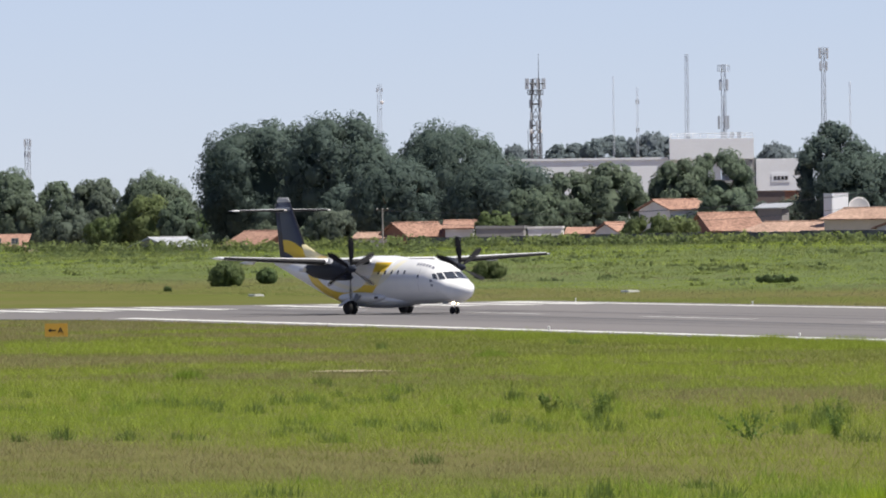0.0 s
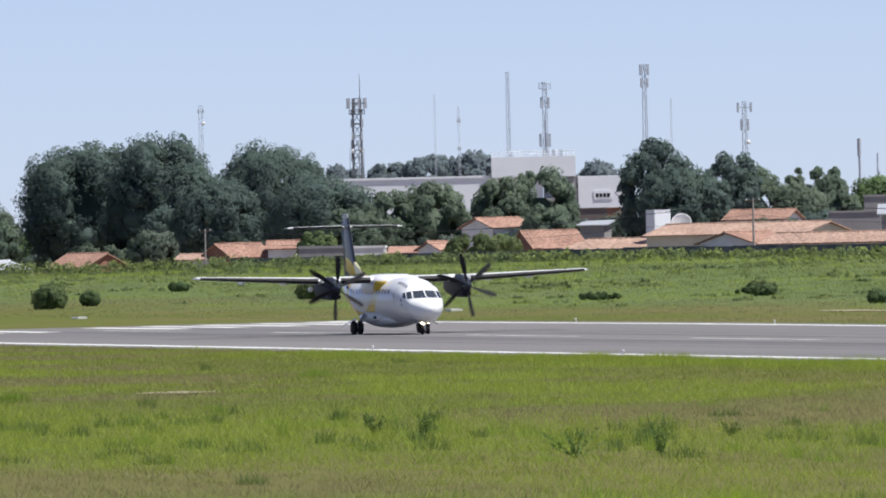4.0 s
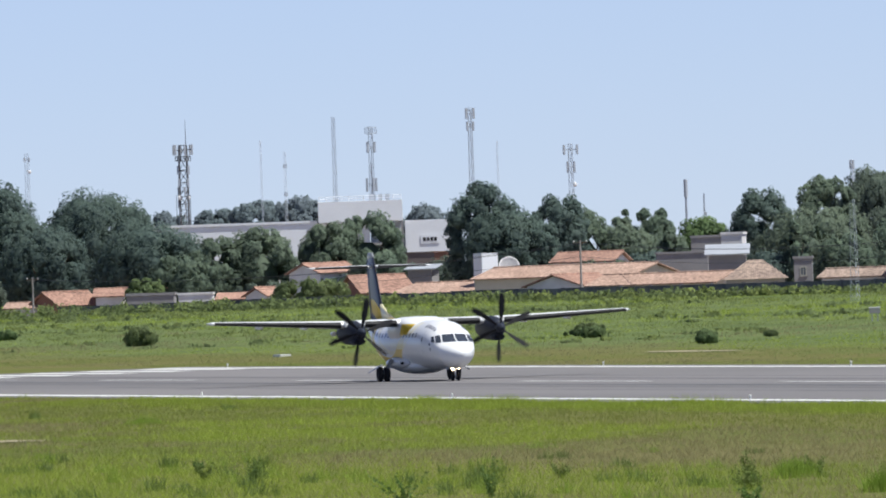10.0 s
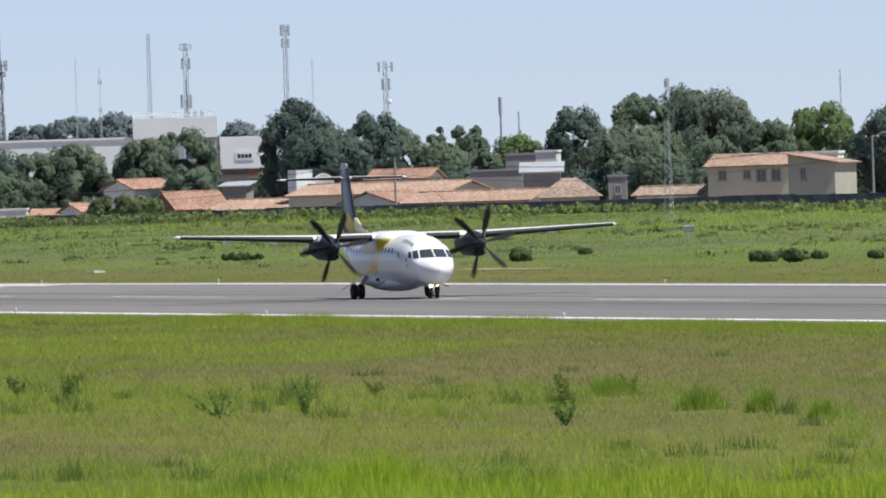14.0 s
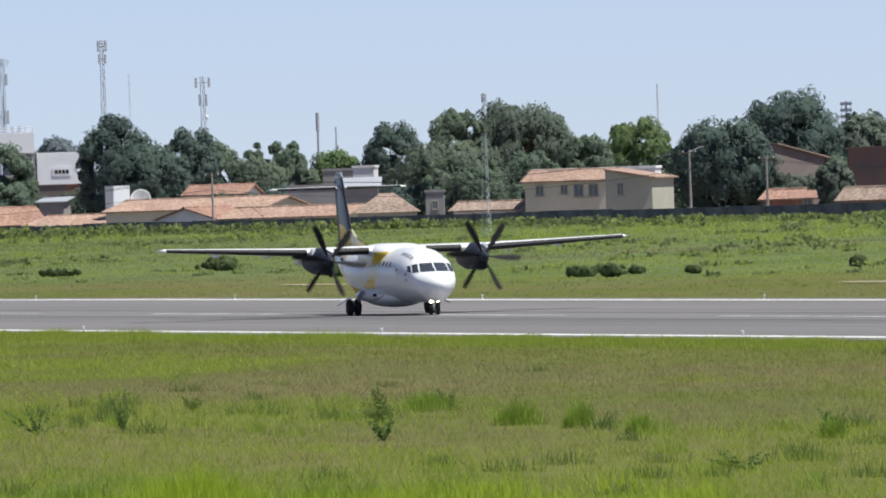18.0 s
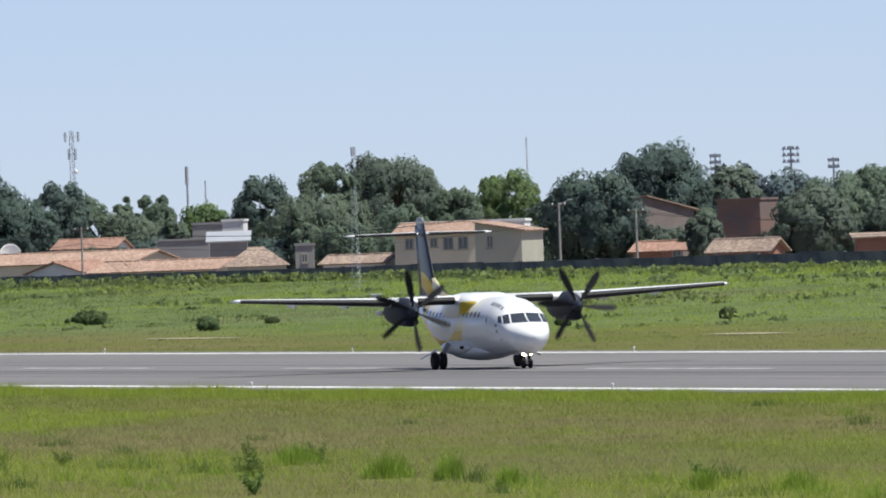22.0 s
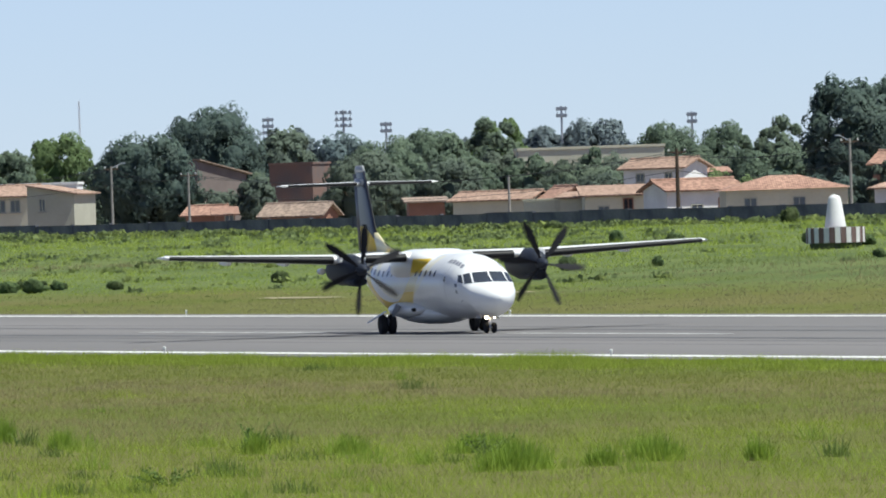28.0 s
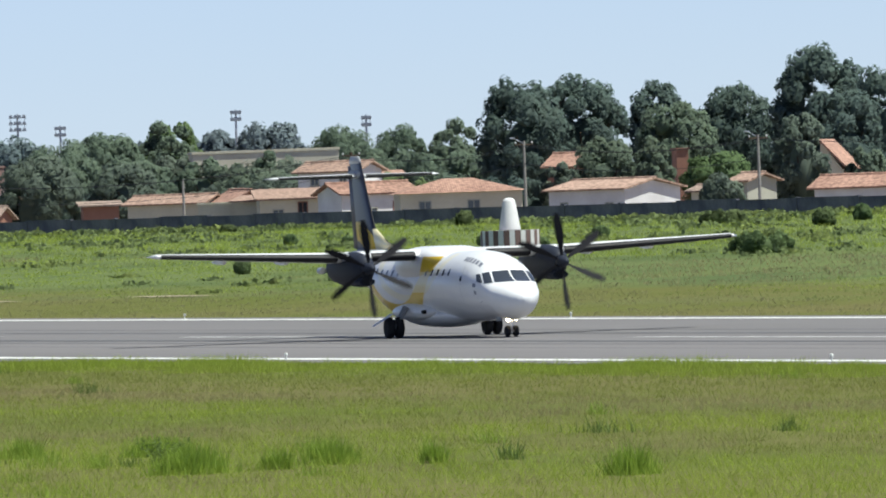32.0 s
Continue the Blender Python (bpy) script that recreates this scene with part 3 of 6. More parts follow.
def boot(stations, upto=0.13, grow=0.014, n=7):
    """The black rubber on a leading edge: the front of the same foil, a little proud."""
    bm = bmesh.new()
    rings = []
    for le, chord, th, up in stations:
        r = []
        for k in range(-n, n + 1):
            c = (upto if k < 0 else 0.065) * (k / n) ** 2
            t = 5 * th * (0.2969 * math.sqrt(c) - 0.126 * c - 0.3516 * c * c + 0.2843 * c ** 3 - 0.1036 * c ** 4)
            s = 1.15 if k >= 0 else -0.85
            r.append(bm.verts.new(Vector(le) + Vector((grow * (1 - (k / n) ** 2) - chord * c, 0, 0)) + Vector(up) * (t * s * chord + grow * (0.8 if k > 0 else -0.8 if k < 0 else 0))))
        rings.append(r)
    for a, b in zip(rings, rings[1:]):
        for k in range(2 * n):
            bm.faces.new((a[k], a[k + 1], b[k + 1], b[k]))
    return bm


def between(p, q, y):
    """A wing station at span y between two others."""
    k = (abs(y) - abs(p[0][1])) / (abs(q[0][1]) - abs(p[0][1]))
    return (tuple(a + (b - a) * k for a, b in zip(p[0], q[0])), p[1] + (q[1] - p[1]) * k, p[2] + (q[2] - p[2]) * k, p[3])


def revolve(profile, m, seg=24):
    """A body turned round the x axis through (x, radius) pairs."""
    bm = bmesh.new()
    rings = [[bm.verts.new(m @ Vector((x, r * math.cos(2 * math.pi * k / seg), r * math.sin(2 * math.pi * k / seg)))) for k in range(seg)] for x, r in profile]
    for a, b in zip(rings, rings[1:]):
        for k in range(seg):
            bm.faces.new((a[k], a[(k + 1) % seg], b[(k + 1) % seg], b[k]))
    bm.faces.new(rings[0])
    bm.faces.new(rings[-1][::-1])
    return bm


def smooth(ob):
    ob.data.polygons.foreach_set("use_smooth", [True] * len(ob.data.polygons))
    return ob


M["livery"] = livery("airliner_livery")


def fin_paint():
    """Navy with a yellow leaf low on the fin that narrows towards the leading edge."""
    m = mat("fin_paint", (0.045, 0.052, 0.085), 0.3, vary=0.1, scale=0.6, bump=0.02)
    n, l = m.node_tree.nodes, m.node_tree.links
    b = n["Principled BSDF"]
    tc, sep = n.new("ShaderNodeTexCoord"), n.new("ShaderNodeSeparateXYZ")
    l.new(tc.outputs["Object"], sep.inputs[0])

    def below(level, fall, bend):
        """1 where z lies under level + fall * (x + 20) + bend * (x + 20)^2."""
        dx, sq, a, c, lt = [n.new("ShaderNodeMath") for _ in range(5)]
        dx.operation, sq.operation, a.operation, c.operation, lt.operation = "ADD", "MULTIPLY", "MULTIPLY_ADD", "MULTIPLY_ADD", "LESS_THAN"
        dx.inputs[1].default_value = 20.0
        l.new(sep.outputs[0], dx.inputs[0]), l.new(dx.outputs[0], sq.inputs[0]), l.new(dx.outputs[0], sq.inputs[1])
        l.new(dx.outputs[0], a.inputs[0])
        a.inputs[1].default_value, a.inputs[2].default_value = fall, level
        l.new(sq.outputs[0], c.inputs[0]), l.new(a.outputs[0], c.inputs[2])
        c.inputs[1].default_value = bend
        l.new(sep.outputs[2], lt.inputs[0]), l.new(c.outputs[0], lt.inputs[1])
        return lt.outputs[0]

    base = b.inputs["Base Color"].links[0].from_socket
    for mask, col in ((below(4.82, 0.14, -0.14), (0.76, 0.53, 0.05)), (below(4.10, 0.02, -0.17), (0.045, 0.052, 0.085))):
        mx = n.new("ShaderNodeMix")
        mx.data_type = "RGBA"
        l.new(mask, mx.inputs[0]), l.new(base, mx.inputs[6])
        mx.inputs[7].default_value = (*col, 1)
        base = mx.outputs[2]
    l.new(base, b.inputs["Base Color"])
    return m


M["fin"] = fin_paint()
M["air_white"] = mat("airliner_white", (0.80, 0.80, 0.80), 0.35, vary=0.04, scale=0.6, fine=6, bump=0.02, coat=0.2)
M["air_grey"] = mat("airliner_grey", (0.30, 0.31, 0.33), 0.45, vary=0.06, scale=0.6, bump=0.02)
M["navy"] = mat("navy_paint", (0.022, 0.027, 0.042), 0.6, vary=0.1, scale=0.6, bump=0.02)
M["cream_paint"] = mat("cream_paint", (0.80, 0.72, 0.45), 0.35, vary=0.05, bump=0.02, coat=0.3)
M["rudder"] = mat("rudder_navy", (0.055, 0.055, 0.07), 0.4, vary=0.1, bump=0.02)
M["title"] = mat("title_blue_grey", (0.22, 0.23, 0.28), 0.5, vary=0.1, bump=0.02)
M["boot"] = mat("black_rubber_boot", (0.018, 0.018, 0.02), 0.55, vary=0.15)
M["tyre"] = mat("tyre_rubber", (0.022, 0.022, 0.024), 0.85, vary=0.2)
M["alu"] = mat("bare_aluminium", (0.55, 0.56, 0.58), 0.35, metal=0.7, vary=0.1)
M["blade"] = mat("propeller_black", (0.02, 0.02, 0.023), 0.75, vary=0.1, spec=0.1)
M["cockpit"] = mat("cockpit_glass", (0.045, 0.052, 0.066), 0.12, vary=0.05, bump=0, spec=0.8)


def lamp_mat():
    m = bpy.data.materials.new("landing_light")
    m.use_nodes = True
    b = m.node_tree.nodes["Principled BSDF"]
    b.inputs["Emission Color"].default_value, b.inputs["Emission Strength"].default_value = (1.0, 0.76, 0.48, 1), 9.0
    return m


M["lamp"] = lamp_mat()
SPIN, ROLL = [], []


def wheel(parent, x, y, r, w):
    hub = new("wheel")
    hub.parent, hub.location = parent, (x, y, r)
    t = [(-w / 2, r * 0.62), (-w / 2, r * 0.86), (-w * 0.36, r * 0.97), (-w * 0.12, r), (w * 0.12, r), (w * 0.36, r * 0.97), (w / 2, r * 0.86), (w / 2, r * 0.62)]
    smooth(part("tyre", revolve(t, Matrix.Rotation(radians(90), 4, "Z"), 28), M["tyre"], hub))
    bm = revolve([(-w * 0.40, r * 0.60), (-w * 0.3, r * 0.2), (w * 0.3, r * 0.2), (w * 0.40, r * 0.60)], Matrix.Rotation(radians(90), 4, "Z"), 16)
    for k in range(5):
        a = k * 1.2566
        add_bar(bm, (math.cos(a) * r * 0.35, -w * 0.46, math.sin(a) * r * 0.35), (math.cos(a) * r * 0.35, w * 0.46, math.sin(a) * r * 0.35), r * 0.07)
    part("rim", bm, M["alu"], hub)
    ROLL.append((hub, r))
    return hub


def airliner():
    e = new("airliner")
    tagged(e, "white twin-propeller airliner with yellow swirls and navy tail, taxiing", "airplane")
    # fuselage
    xs = sorted({s[0] for s in SECTIONS} | set(np.round(np.arange(-20.4, 1.2, 0.3), 2).tolist()) | {1.3, 1.5, 1.56, 1.66}, reverse=True)
    bm = bmesh.new()
    seg = 56
    rings = [[bm.verts.new(hull(float(x), 360 * k / seg)) for k in range(seg)] for x in xs]
    for a, b in zip(rings, rings[1:]):
        for k in range(seg):
            bm.faces.new((a[k], a[(k + 1) % seg], b[(k + 1) % seg], b[k]))
    bm.faces.new(rings[0])
    bm.faces.new(rings[-1][::-1])
    body = smooth(part("fuselage", bm, M["livery"], e))
    # windows of the cabin and the flight deck
    for s in (1, -1):
        side = (lambda a: a) if s > 0 else (lambda a: 180 - a)
        for i in range(15):
            x = -3.55 - 0.74 * i
            part("cabin_window", patch([(x, side(17)), (x - 0.21, side(17)), (x - 0.21, side(28)), (x, side(28))], 0.008, 2, 2), M["cockpit"], body)
        part("windscreen", nose_pane([(0.035 * s, 2.36), (0.74 * s, 2.335), (0.66 * s, 2.765), (0.035 * s, 2.80)]), M["cockpit"], body, "dark windscreen pane")
        part("windscreen", nose_pane([(0.80 * s, 2.325), (1.06 * s, 2.305), (0.98 * s, 2.70), (0.74 * s, 2.755)]), M["cockpit"], body, "dark windscreen pane")
        part("side_window", nose_pane([(1.10 * s, 2.31), (1.21 * s, 2.38), (1.13 * s, 2.66), (1.03 * s, 2.68)]), M["cockpit"], body)
        part("door_outline", patch([(-2.0, side(-25)), (-2.018, side(-25)), (-2.018, side(42)), (-2.0, side(42))], 0.005, 1, 8), M["air_grey"], body)
        part("small_window", patch([(-1.95, side(8)), (-2.12, side(8)), (-2.12, side(17)), (-1.95, side(17))], 0.012, 2, 2), M["cockpit"], body)
        # unreadable title above the first windows
        for i in range(6):
            x = -0.95 - 0.32 * i
            part("title_bar", patch([(x, side(46)), (x - 0.22, side(46)), (x - 0.28, side(56)), (x - 0.06, side(56))], 0.006, 2, 3), M["title"], body)
        part("badge", patch([(-0.60, side(1)), (-0.85, side(1)), (-0.85, side(9)), (-0.60, side(9))], 0.006, 2, 2), M["title"], body)
        part("badge", patch([(-0.55, side(-12)), (-0.75, side(-12)), (-0.75, side(-5)), (-0.55, side(-5))], 0.006, 2, 2), M["air_grey"], body)
        part("registration_bar", patch([(-14.6, side(18)), (-15.7, side(18)), (-15.7, side(27)), (-14.6, side(27))], 0.006, 4, 2), M["navy"], body)
        # landing-gear pods
        pod = bmesh.new()
        bmesh.ops.create_uvsphere(pod, u_segments=28, v_segments=16, radius=1.0, matrix=Matrix.Translation((-8.9, 1.10 * s, 1.20)) @ Matrix.Diagonal((2.7, 0.44, 0.36, 1)))
        smooth(part("gear_fairing", pod, M["air_white"], e))
        vent = box_bm(-6.95, -6.70, 1.40 * s - 0.1, 1.40 * s + 0.12, 1.12, 1.28, 0.03)
        part("air_inlet", vent, M["black"], e, "dark air inlet")
    belly = bmesh.new()
    bmesh.ops.create_uvsphere(belly, u_segments=28, v_segments=14, radius=1.0, matrix=Matrix.Translation((-8.2, 0, 1.04)) @ Matrix.Diagonal((4.4, 1.25, 0.50, 1)))
    smooth(part("belly_fairing", belly, M["air_white"], e))
    part("antenna", foil([((-5.2, 0, 0.86), 0.35, 0.10, (0, 1, 0)), ((-5.35, 0, 0.62), 0.2, 0.10, (0, 1, 0))], 6), M["air_grey"], e)
    # wing
    root = bmesh.new()
    rings = []
    for x, hw, hh in ((-4.9, 0.30, 0.10), (-5.3, 0.75, 0.30), (-6.0, 1.12, 0.52), (-6.9, 1.40, 0.70), (-7.6, 1.47, 0.76), (-9.4, 1.47, 0.76), (-10.4, 1.38, 0.66), (-11.4, 1.10, 0.46), (-12.3, 0.65, 0.22), (-12.7, 0.2, 0.05)):
        ring = []
        for k in range(32):
            c, q = math.cos(6.2832 * k / 32), math.sin(6.2832 * k / 32)
            ring.append(root.verts.new((x, hw * math.copysign(abs(c) ** 0.6, c), 3.05 + hh * math.copysign(abs(q) ** 0.6, q))))
        rings.append(ring)
    for a, b in zip(rings, rings[1:]):
        for k in range(32):
            root.faces.new((a[k], a[(k + 1) % 32], b[(k + 1) % 32], b[k]))
    root.faces.new(rings[0])
    root.faces.new(rings[-1][::-1])
    smooth(part("wing_fairing", root, M["livery"], e))
    zr, dih = 3.45, math.tan(radians(2.5))
    for s in (1, -1):
        y1, y2 = 4.85, 12.285
        z1, z2 = zr, zr + (y2 - y1) * dih
        st = [((-7.35, 0, zr), 2.57, 0.18, (0, 0, 1)), ((-7.35, s * y1, z1), 2.57, 0.17, (0, 0, 1)), ((-7.68, s * (y2 - 0.25), z2), 1.50, 0.13, (0, 0, 1)), ((-7.85, s * y2, z2 + 0.01), 1.05, 0.07, (0, 0, 1))]
        w = smooth(part("wing", foil(st), M["air_white"], e))
        smooth(part("deicing_boot", boot([between(st[0], st[1], 1.5), between(st[0], st[1], 3.35)]), M["boot"], w, "black rubber boot"))
        smooth(part("deicing_boot", boot([between(st[0], st[1], 4.75), st[1], between(st[1], st[2], 12.0)]), M["boot"], w, "black rubber boot"))
        part("wing_tip_light", box_bm(-7.95, -7.75, s * 12.2 - 0.05, s * 12.2 + 0.05, z2 - 0.03, z2 + 0.05, 0.01), M["alu"], w)
        for yy in (2.6, 6.4, 9.0):
            part("flap_fairing", foil([((-8.9, s * yy - 0.07, zr - 0.16 + max(0, yy - y1) * dih), 1.7, 0.14, (0, 0, 1)), ((-8.9, s * yy + 0.07, zr - 0.16 + max(0, yy - y1) * dih), 1.7, 0.14, (0, 0, 1))], 8), M["air_white"], w)
        # engine
        yn, zn = s * 4.05, 3.02
        nm = Matrix.Translation((0, yn, zn)) @ Matrix.Diagonal((1, 0.92, 1.12, 1))
        nac = smooth(part("nacelle", revolve([(-5.75, 0.22), (-5.85, 0.36), (-6.3, 0.52), (-7.2, 0.61), (-8.6, 0.61), (-9.8, 0.46), (-10.7, 0.20), (-11.0, 0.05)], nm, 28), M["navy"], e, "dark navy engine nacelle"))
        scoop = revolve([(-5.82, 0.16), (-5.80, 0.21), (-6.2, 0.26), (-7.2, 0.24), (-8.4, 0.08)], Matrix.Translation((0, yn, zn - 0.52)) @ Matrix.Diagonal((1, 1.5, 0.8, 1)), 20)
        part("intake", scoop, M["navy"], nac)
        part("intake_mouth", revolve([(-5.79, 0.15), (-5.80, 0.15)], Matrix.Translation((0, yn, zn - 0.52)) @ Matrix.Diagonal((1, 1.5, 0.8, 1)), 16), M["black"], nac)
        part("nacelle_flash", box_bm(-7.36, -7.05, yn + 0.46 * s - 0.12, yn + 0.46 * s + 0.14, zr - 0.12, zr + 0.22, 0.05), M["air_white"], nac)
        part("exhaust", revolve([(-10.2, 0.14), (-10.7, 0.13)], Matrix.Translation((0, yn + 0.45 * s, zn - 0.05)), 12), M["alu"], nac)
        prop = new("propeller")
        prop.parent, prop.location = e, (-5.55, yn, zn)
        smooth(part("spinner", revolve([(0.60, 0.02), (0.53, 0.09), (0.36, 0.17), (0.15, 0.235), (-0.18, 0.26)], Matrix.Identity(4), 20), M["navy"], prop))
        for k in range(6):
            bm = bmesh.new()
            g = []
            for i in range(9):
                q = i / 8
                rr = 0.24 + 1.725 * q
                ch = (0.13 + 0.25 * min(1, q * 2.2)) * math.sqrt(max(0.12, 1 - max(0, (q - 0.72) / 0.29) ** 2))
                tw = radians(62 - 34 * q)
                c = Vector((math.sin(tw), math.cos(tw), 0))
                sw = -0.10 * q * q
                o = Vector((0, sw, rr))
                nn = Vector((math.cos(tw), -math.sin(tw), 0)) * (0.045 * (1 - 0.7 * q))
                g.append([bm.verts.new(o + c * ch * 0.5), bm.verts.new(o + nn), bm.verts.new(o - c * ch * 0.5), bm.verts.new(o - nn)])
            for a, b in zip(g, g[1:]):
                for j in range(4):
                    bm.faces.new((a[j], a[(j + 1) % 4], b[(j + 1) % 4], b[j]))
            bm.faces.new(g[0]), bm.faces.new(g[-1][::-1])
            bmesh.ops.transform(bm, matrix=Matrix.Rotation(radians(60 * k), 4, "X"), verts=bm.verts[:])
            part("blade", bm, M["blade"], prop)
        SPIN.append((prop, s))
        # main gear
        bm = bmesh.new()
        add_bar(bm, (-8.78, s * 1.55, 1.25), (-8.78, s * 2.05, 0.43), 0.11, 0.09, 10)
        add_bar(bm, (-8.30, s * 1.6, 1.2), (-8.7, s * 2.0, 0.5), 0.06, 0.06, 8)
        add_bar(bm, (-8.78, s * 1.78, 0.43), (-8.78, s * 2.32, 0.43), 0.07, 0.07, 8)
        part("main_gear_leg", bm, M["air_grey"], e)
        part("gear_door", foil([((-8.45, s * 2.15, 0.98), 0.55, 0.06, (0, 0.5, 0.86)), ((-8.5, s * 2.95, 0.52), 0.45, 0.06, (0, 0.5, 0.86))], 6), M["air_white"], e, "open white gear door")
        wheel(e, -8.78, s * 1.86, 0.43, 0.27)
        wheel(e, -8.78, s * 2.26, 0.43, 0.27)
    # fin, rudder and tailplane
    fin = smooth(part("fin", foil([((-16.9, 0, 3.55), 3.0, 0.10, (0, 1, 0)), ((-17.45, 0, 4.6), 2.62, 0.10, (0, 1, 0)), ((-19.05, 0, 7.32), 1.45, 0.11, (0, 1, 0)), ((-19.25, 0, 7.50), 1.05, 0.10, (0, 1, 0))]), M["fin"], e, "dark navy fin with a yellow leaf-shaped flash"))
    smooth(part("dorsal_fillet", foil([((-13.4, 0, 3.55), 6.0, 0.035, (0, 1, 0)), ((-15.6, 0, 3.95), 3.6, 0.05, (0, 1, 0)), ((-17.2, 0, 4.55), 1.6, 0.10, (0, 1, 0))]), M["cream_paint"], fin, "cream dorsal fin fillet"))
    # paler skin over the fin top: its sun highlight put into the colour
    smooth(part("fin_cap", foil([((-19.02, 0, 7.24), 1.56, 0.125, (0, 1, 0)), ((-19.06, 0, 7.34), 1.50, 0.12, (0, 1, 0)), ((-19.22, 0, 7.54), 1.12, 0.11, (0, 1, 0))]), M["air_grey"], fin, "fin top in pale grey for its sun highlight"))
    part("leading_edge", foil([((-13.3, 0, 3.60), 0.14, 0.4, (0, 1, 0)), ((-15.52, 0, 3.98), 0.14, 0.4, (0, 1, 0)), ((-17.25, 0, 4.45), 0.12, 0.5, (0, 1, 0)), ((-18.98, 0, 7.25), 0.08, 0.5, (0, 1, 0))], 8), M["boot"], fin)
    smooth(part("rudder", foil([((-19.55, 0, 3.75), 0.72, 0.10, (0, 1, 0)), ((-20.3, 0, 7.15), 0.48, 0.10, (0, 1, 0))]), M["rudder"], e))
    smooth(part("tail_bullet", revolve([(-18.85, 0.02), (-18.95, 0.09), (-19.2, 0.13), (-20.2, 0.13), (-20.6, 0.07), (-20.8, 0.02)], Matrix.Translation((0, 0, 6.80)) @ Matrix.Diagonal((1, 1, 1.5, 1)), 20), M["air_grey"], e))
    for s in (1, -1):
        ts = [((-19.15, 0, 6.72), 1.75, 0.11, (0, 0, 1)), ((-19.75, s * 3.45, 6.72), 1.05, 0.10, (0, 0, 1)), ((-19.9, s * 3.655, 6.72), 0.75, 0.06, (0, 0, 1))]
        tp = smooth(part("tailplane", foil(ts), M["air_white"], e))
        # boot drawn far back below, so its black gives the underside's shade
        smooth(part("deicing_boot", boot([between(ts[0], ts[1], 0.3), between(ts[0], ts[1], 3.3)], 0.45, 0.01), M["boot"], tp, "black rubber boot"))
    # nose gear with its lights
    bm = bmesh.new()
    add_bar(bm, (-0.12, 0, 1.2), (0, 0, 0.24), 0.07, 0.05, 10)
    add_bar(bm, (-0.6, 0, 1.1), (-0.02, 0, 0.55), 0.035, 0.035, 8)
    add_bar(bm, (0, -0.24, 0.225), (0, 0.24, 0.225), 0.045, 0.045, 8)
    add_box(bm, -0.02, 0.06, -0.26, 0.26, 0.66, 0.72)
    part("nose_gear_leg", bm, M["alu"], e)
    for s in (1, -1):
        part("landing_light", revolve([(0.08, 0.085 if s < 0 else 0.045), (0.04, 0.09 if s < 0 else 0.05), (-0.04, 0.03)], Matrix.Translation((0.06, s * 0.17, 0.68)), 16), M["lamp"], e, "lit landing light")
        part("nose_gear_door", box_bm(-0.85, -0.15, s * 0.34 - 0.015, s * 0.34 + 0.015, 0.80, 1.06, 0.008), M["air_grey"], e)
        wheel(e, 0, s * 0.17, 0.225, 0.16)
    # pitot tube, wiper and belly strake
    bm = bmesh.new()
    add_bar(bm, (-0.4, -1.02, 1.62), (-0.1, -1.22, 1.55), 0.02, 0.015)
    part("pitot_tube", bm, M["alu"], e)
    # the body sits a little low on its legs
    for ob in e.children:
        if not ob.name.startswith(("main_gear", "gear_door", "wheel", "nose_gear_leg", "landing_light")):
            ob.location.z -= 0.17
    return e


plane = airliner()

# ---- the town behind the field ----
def boundary_wall():
    """A long rendered wall in bays with piers and a coping."""
    root = tagged(new("wall_boundary"), "long dark weathered boundary wall at the edge of the airfield", "wall", kind="structure")
    x = 340.0
    bay = {}
    rng = random.Random(5)
    y = 700.0
    while y < 1500:
        n = 12.0
        k = rng.randrange(3)
        if k not in bay:
            bm = box_bm(-0.1, 0.1, 0.06, n - 0.06, 0, 1.44 + 0.05 * k, 0.02)
            add_box(bm, -0.16, 0.16, -0.2, 0.2, 0, 1.62)
            add_box(bm, -0.15, 0.15, 0.2, n - 0.2, 1.44 + 0.05 * k, 1.52 + 0.05 * k)
            me = bpy.data.meshes.new("wall_bay")
            bm.to_mesh(me)
            bm.free()
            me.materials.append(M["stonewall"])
            bay[k] = me
        ob = new("wall_bay", bay[k])
        ob.parent, ob.location = root, (x, y, gz(x, y) - 0.2)
        y += n


def opening(house, x, z, w, h, y, frame="beige", glass="glass", name="window"):
    """A window set in the wall face at depth y: frame, pane and sill."""
    bm = bmesh.new()
    f = 0.09
    for x0, x1, z0, z1 in ((x - w / 2, x + w / 2, z, z + f), (x - w / 2, x + w / 2, z + h - f, z + h), (x - w / 2, x - w / 2 + f, z + f, z + h - f), (x + w / 2 - f, x + w / 2, z + f, z + h - f), (x - 0.03, x + 0.03, z + f, z + h - f)):
        add_box(bm, x0, x1, y - 0.06, y + 0.05, z0, z1)
    win = part(name, bm, M[frame], house)
    part("pane", box_bm(x - w / 2 + f, x + w / 2 - f, y - 0.02, y + 0.02, z + f, z + h - f), M[glass], win)
    if name == "window":
        part("sill", box_bm(x - w / 2 - 0.08, x + w / 2 + 0.08, y - 0.14, y, z - 0.07, z), M["concrete"], win)


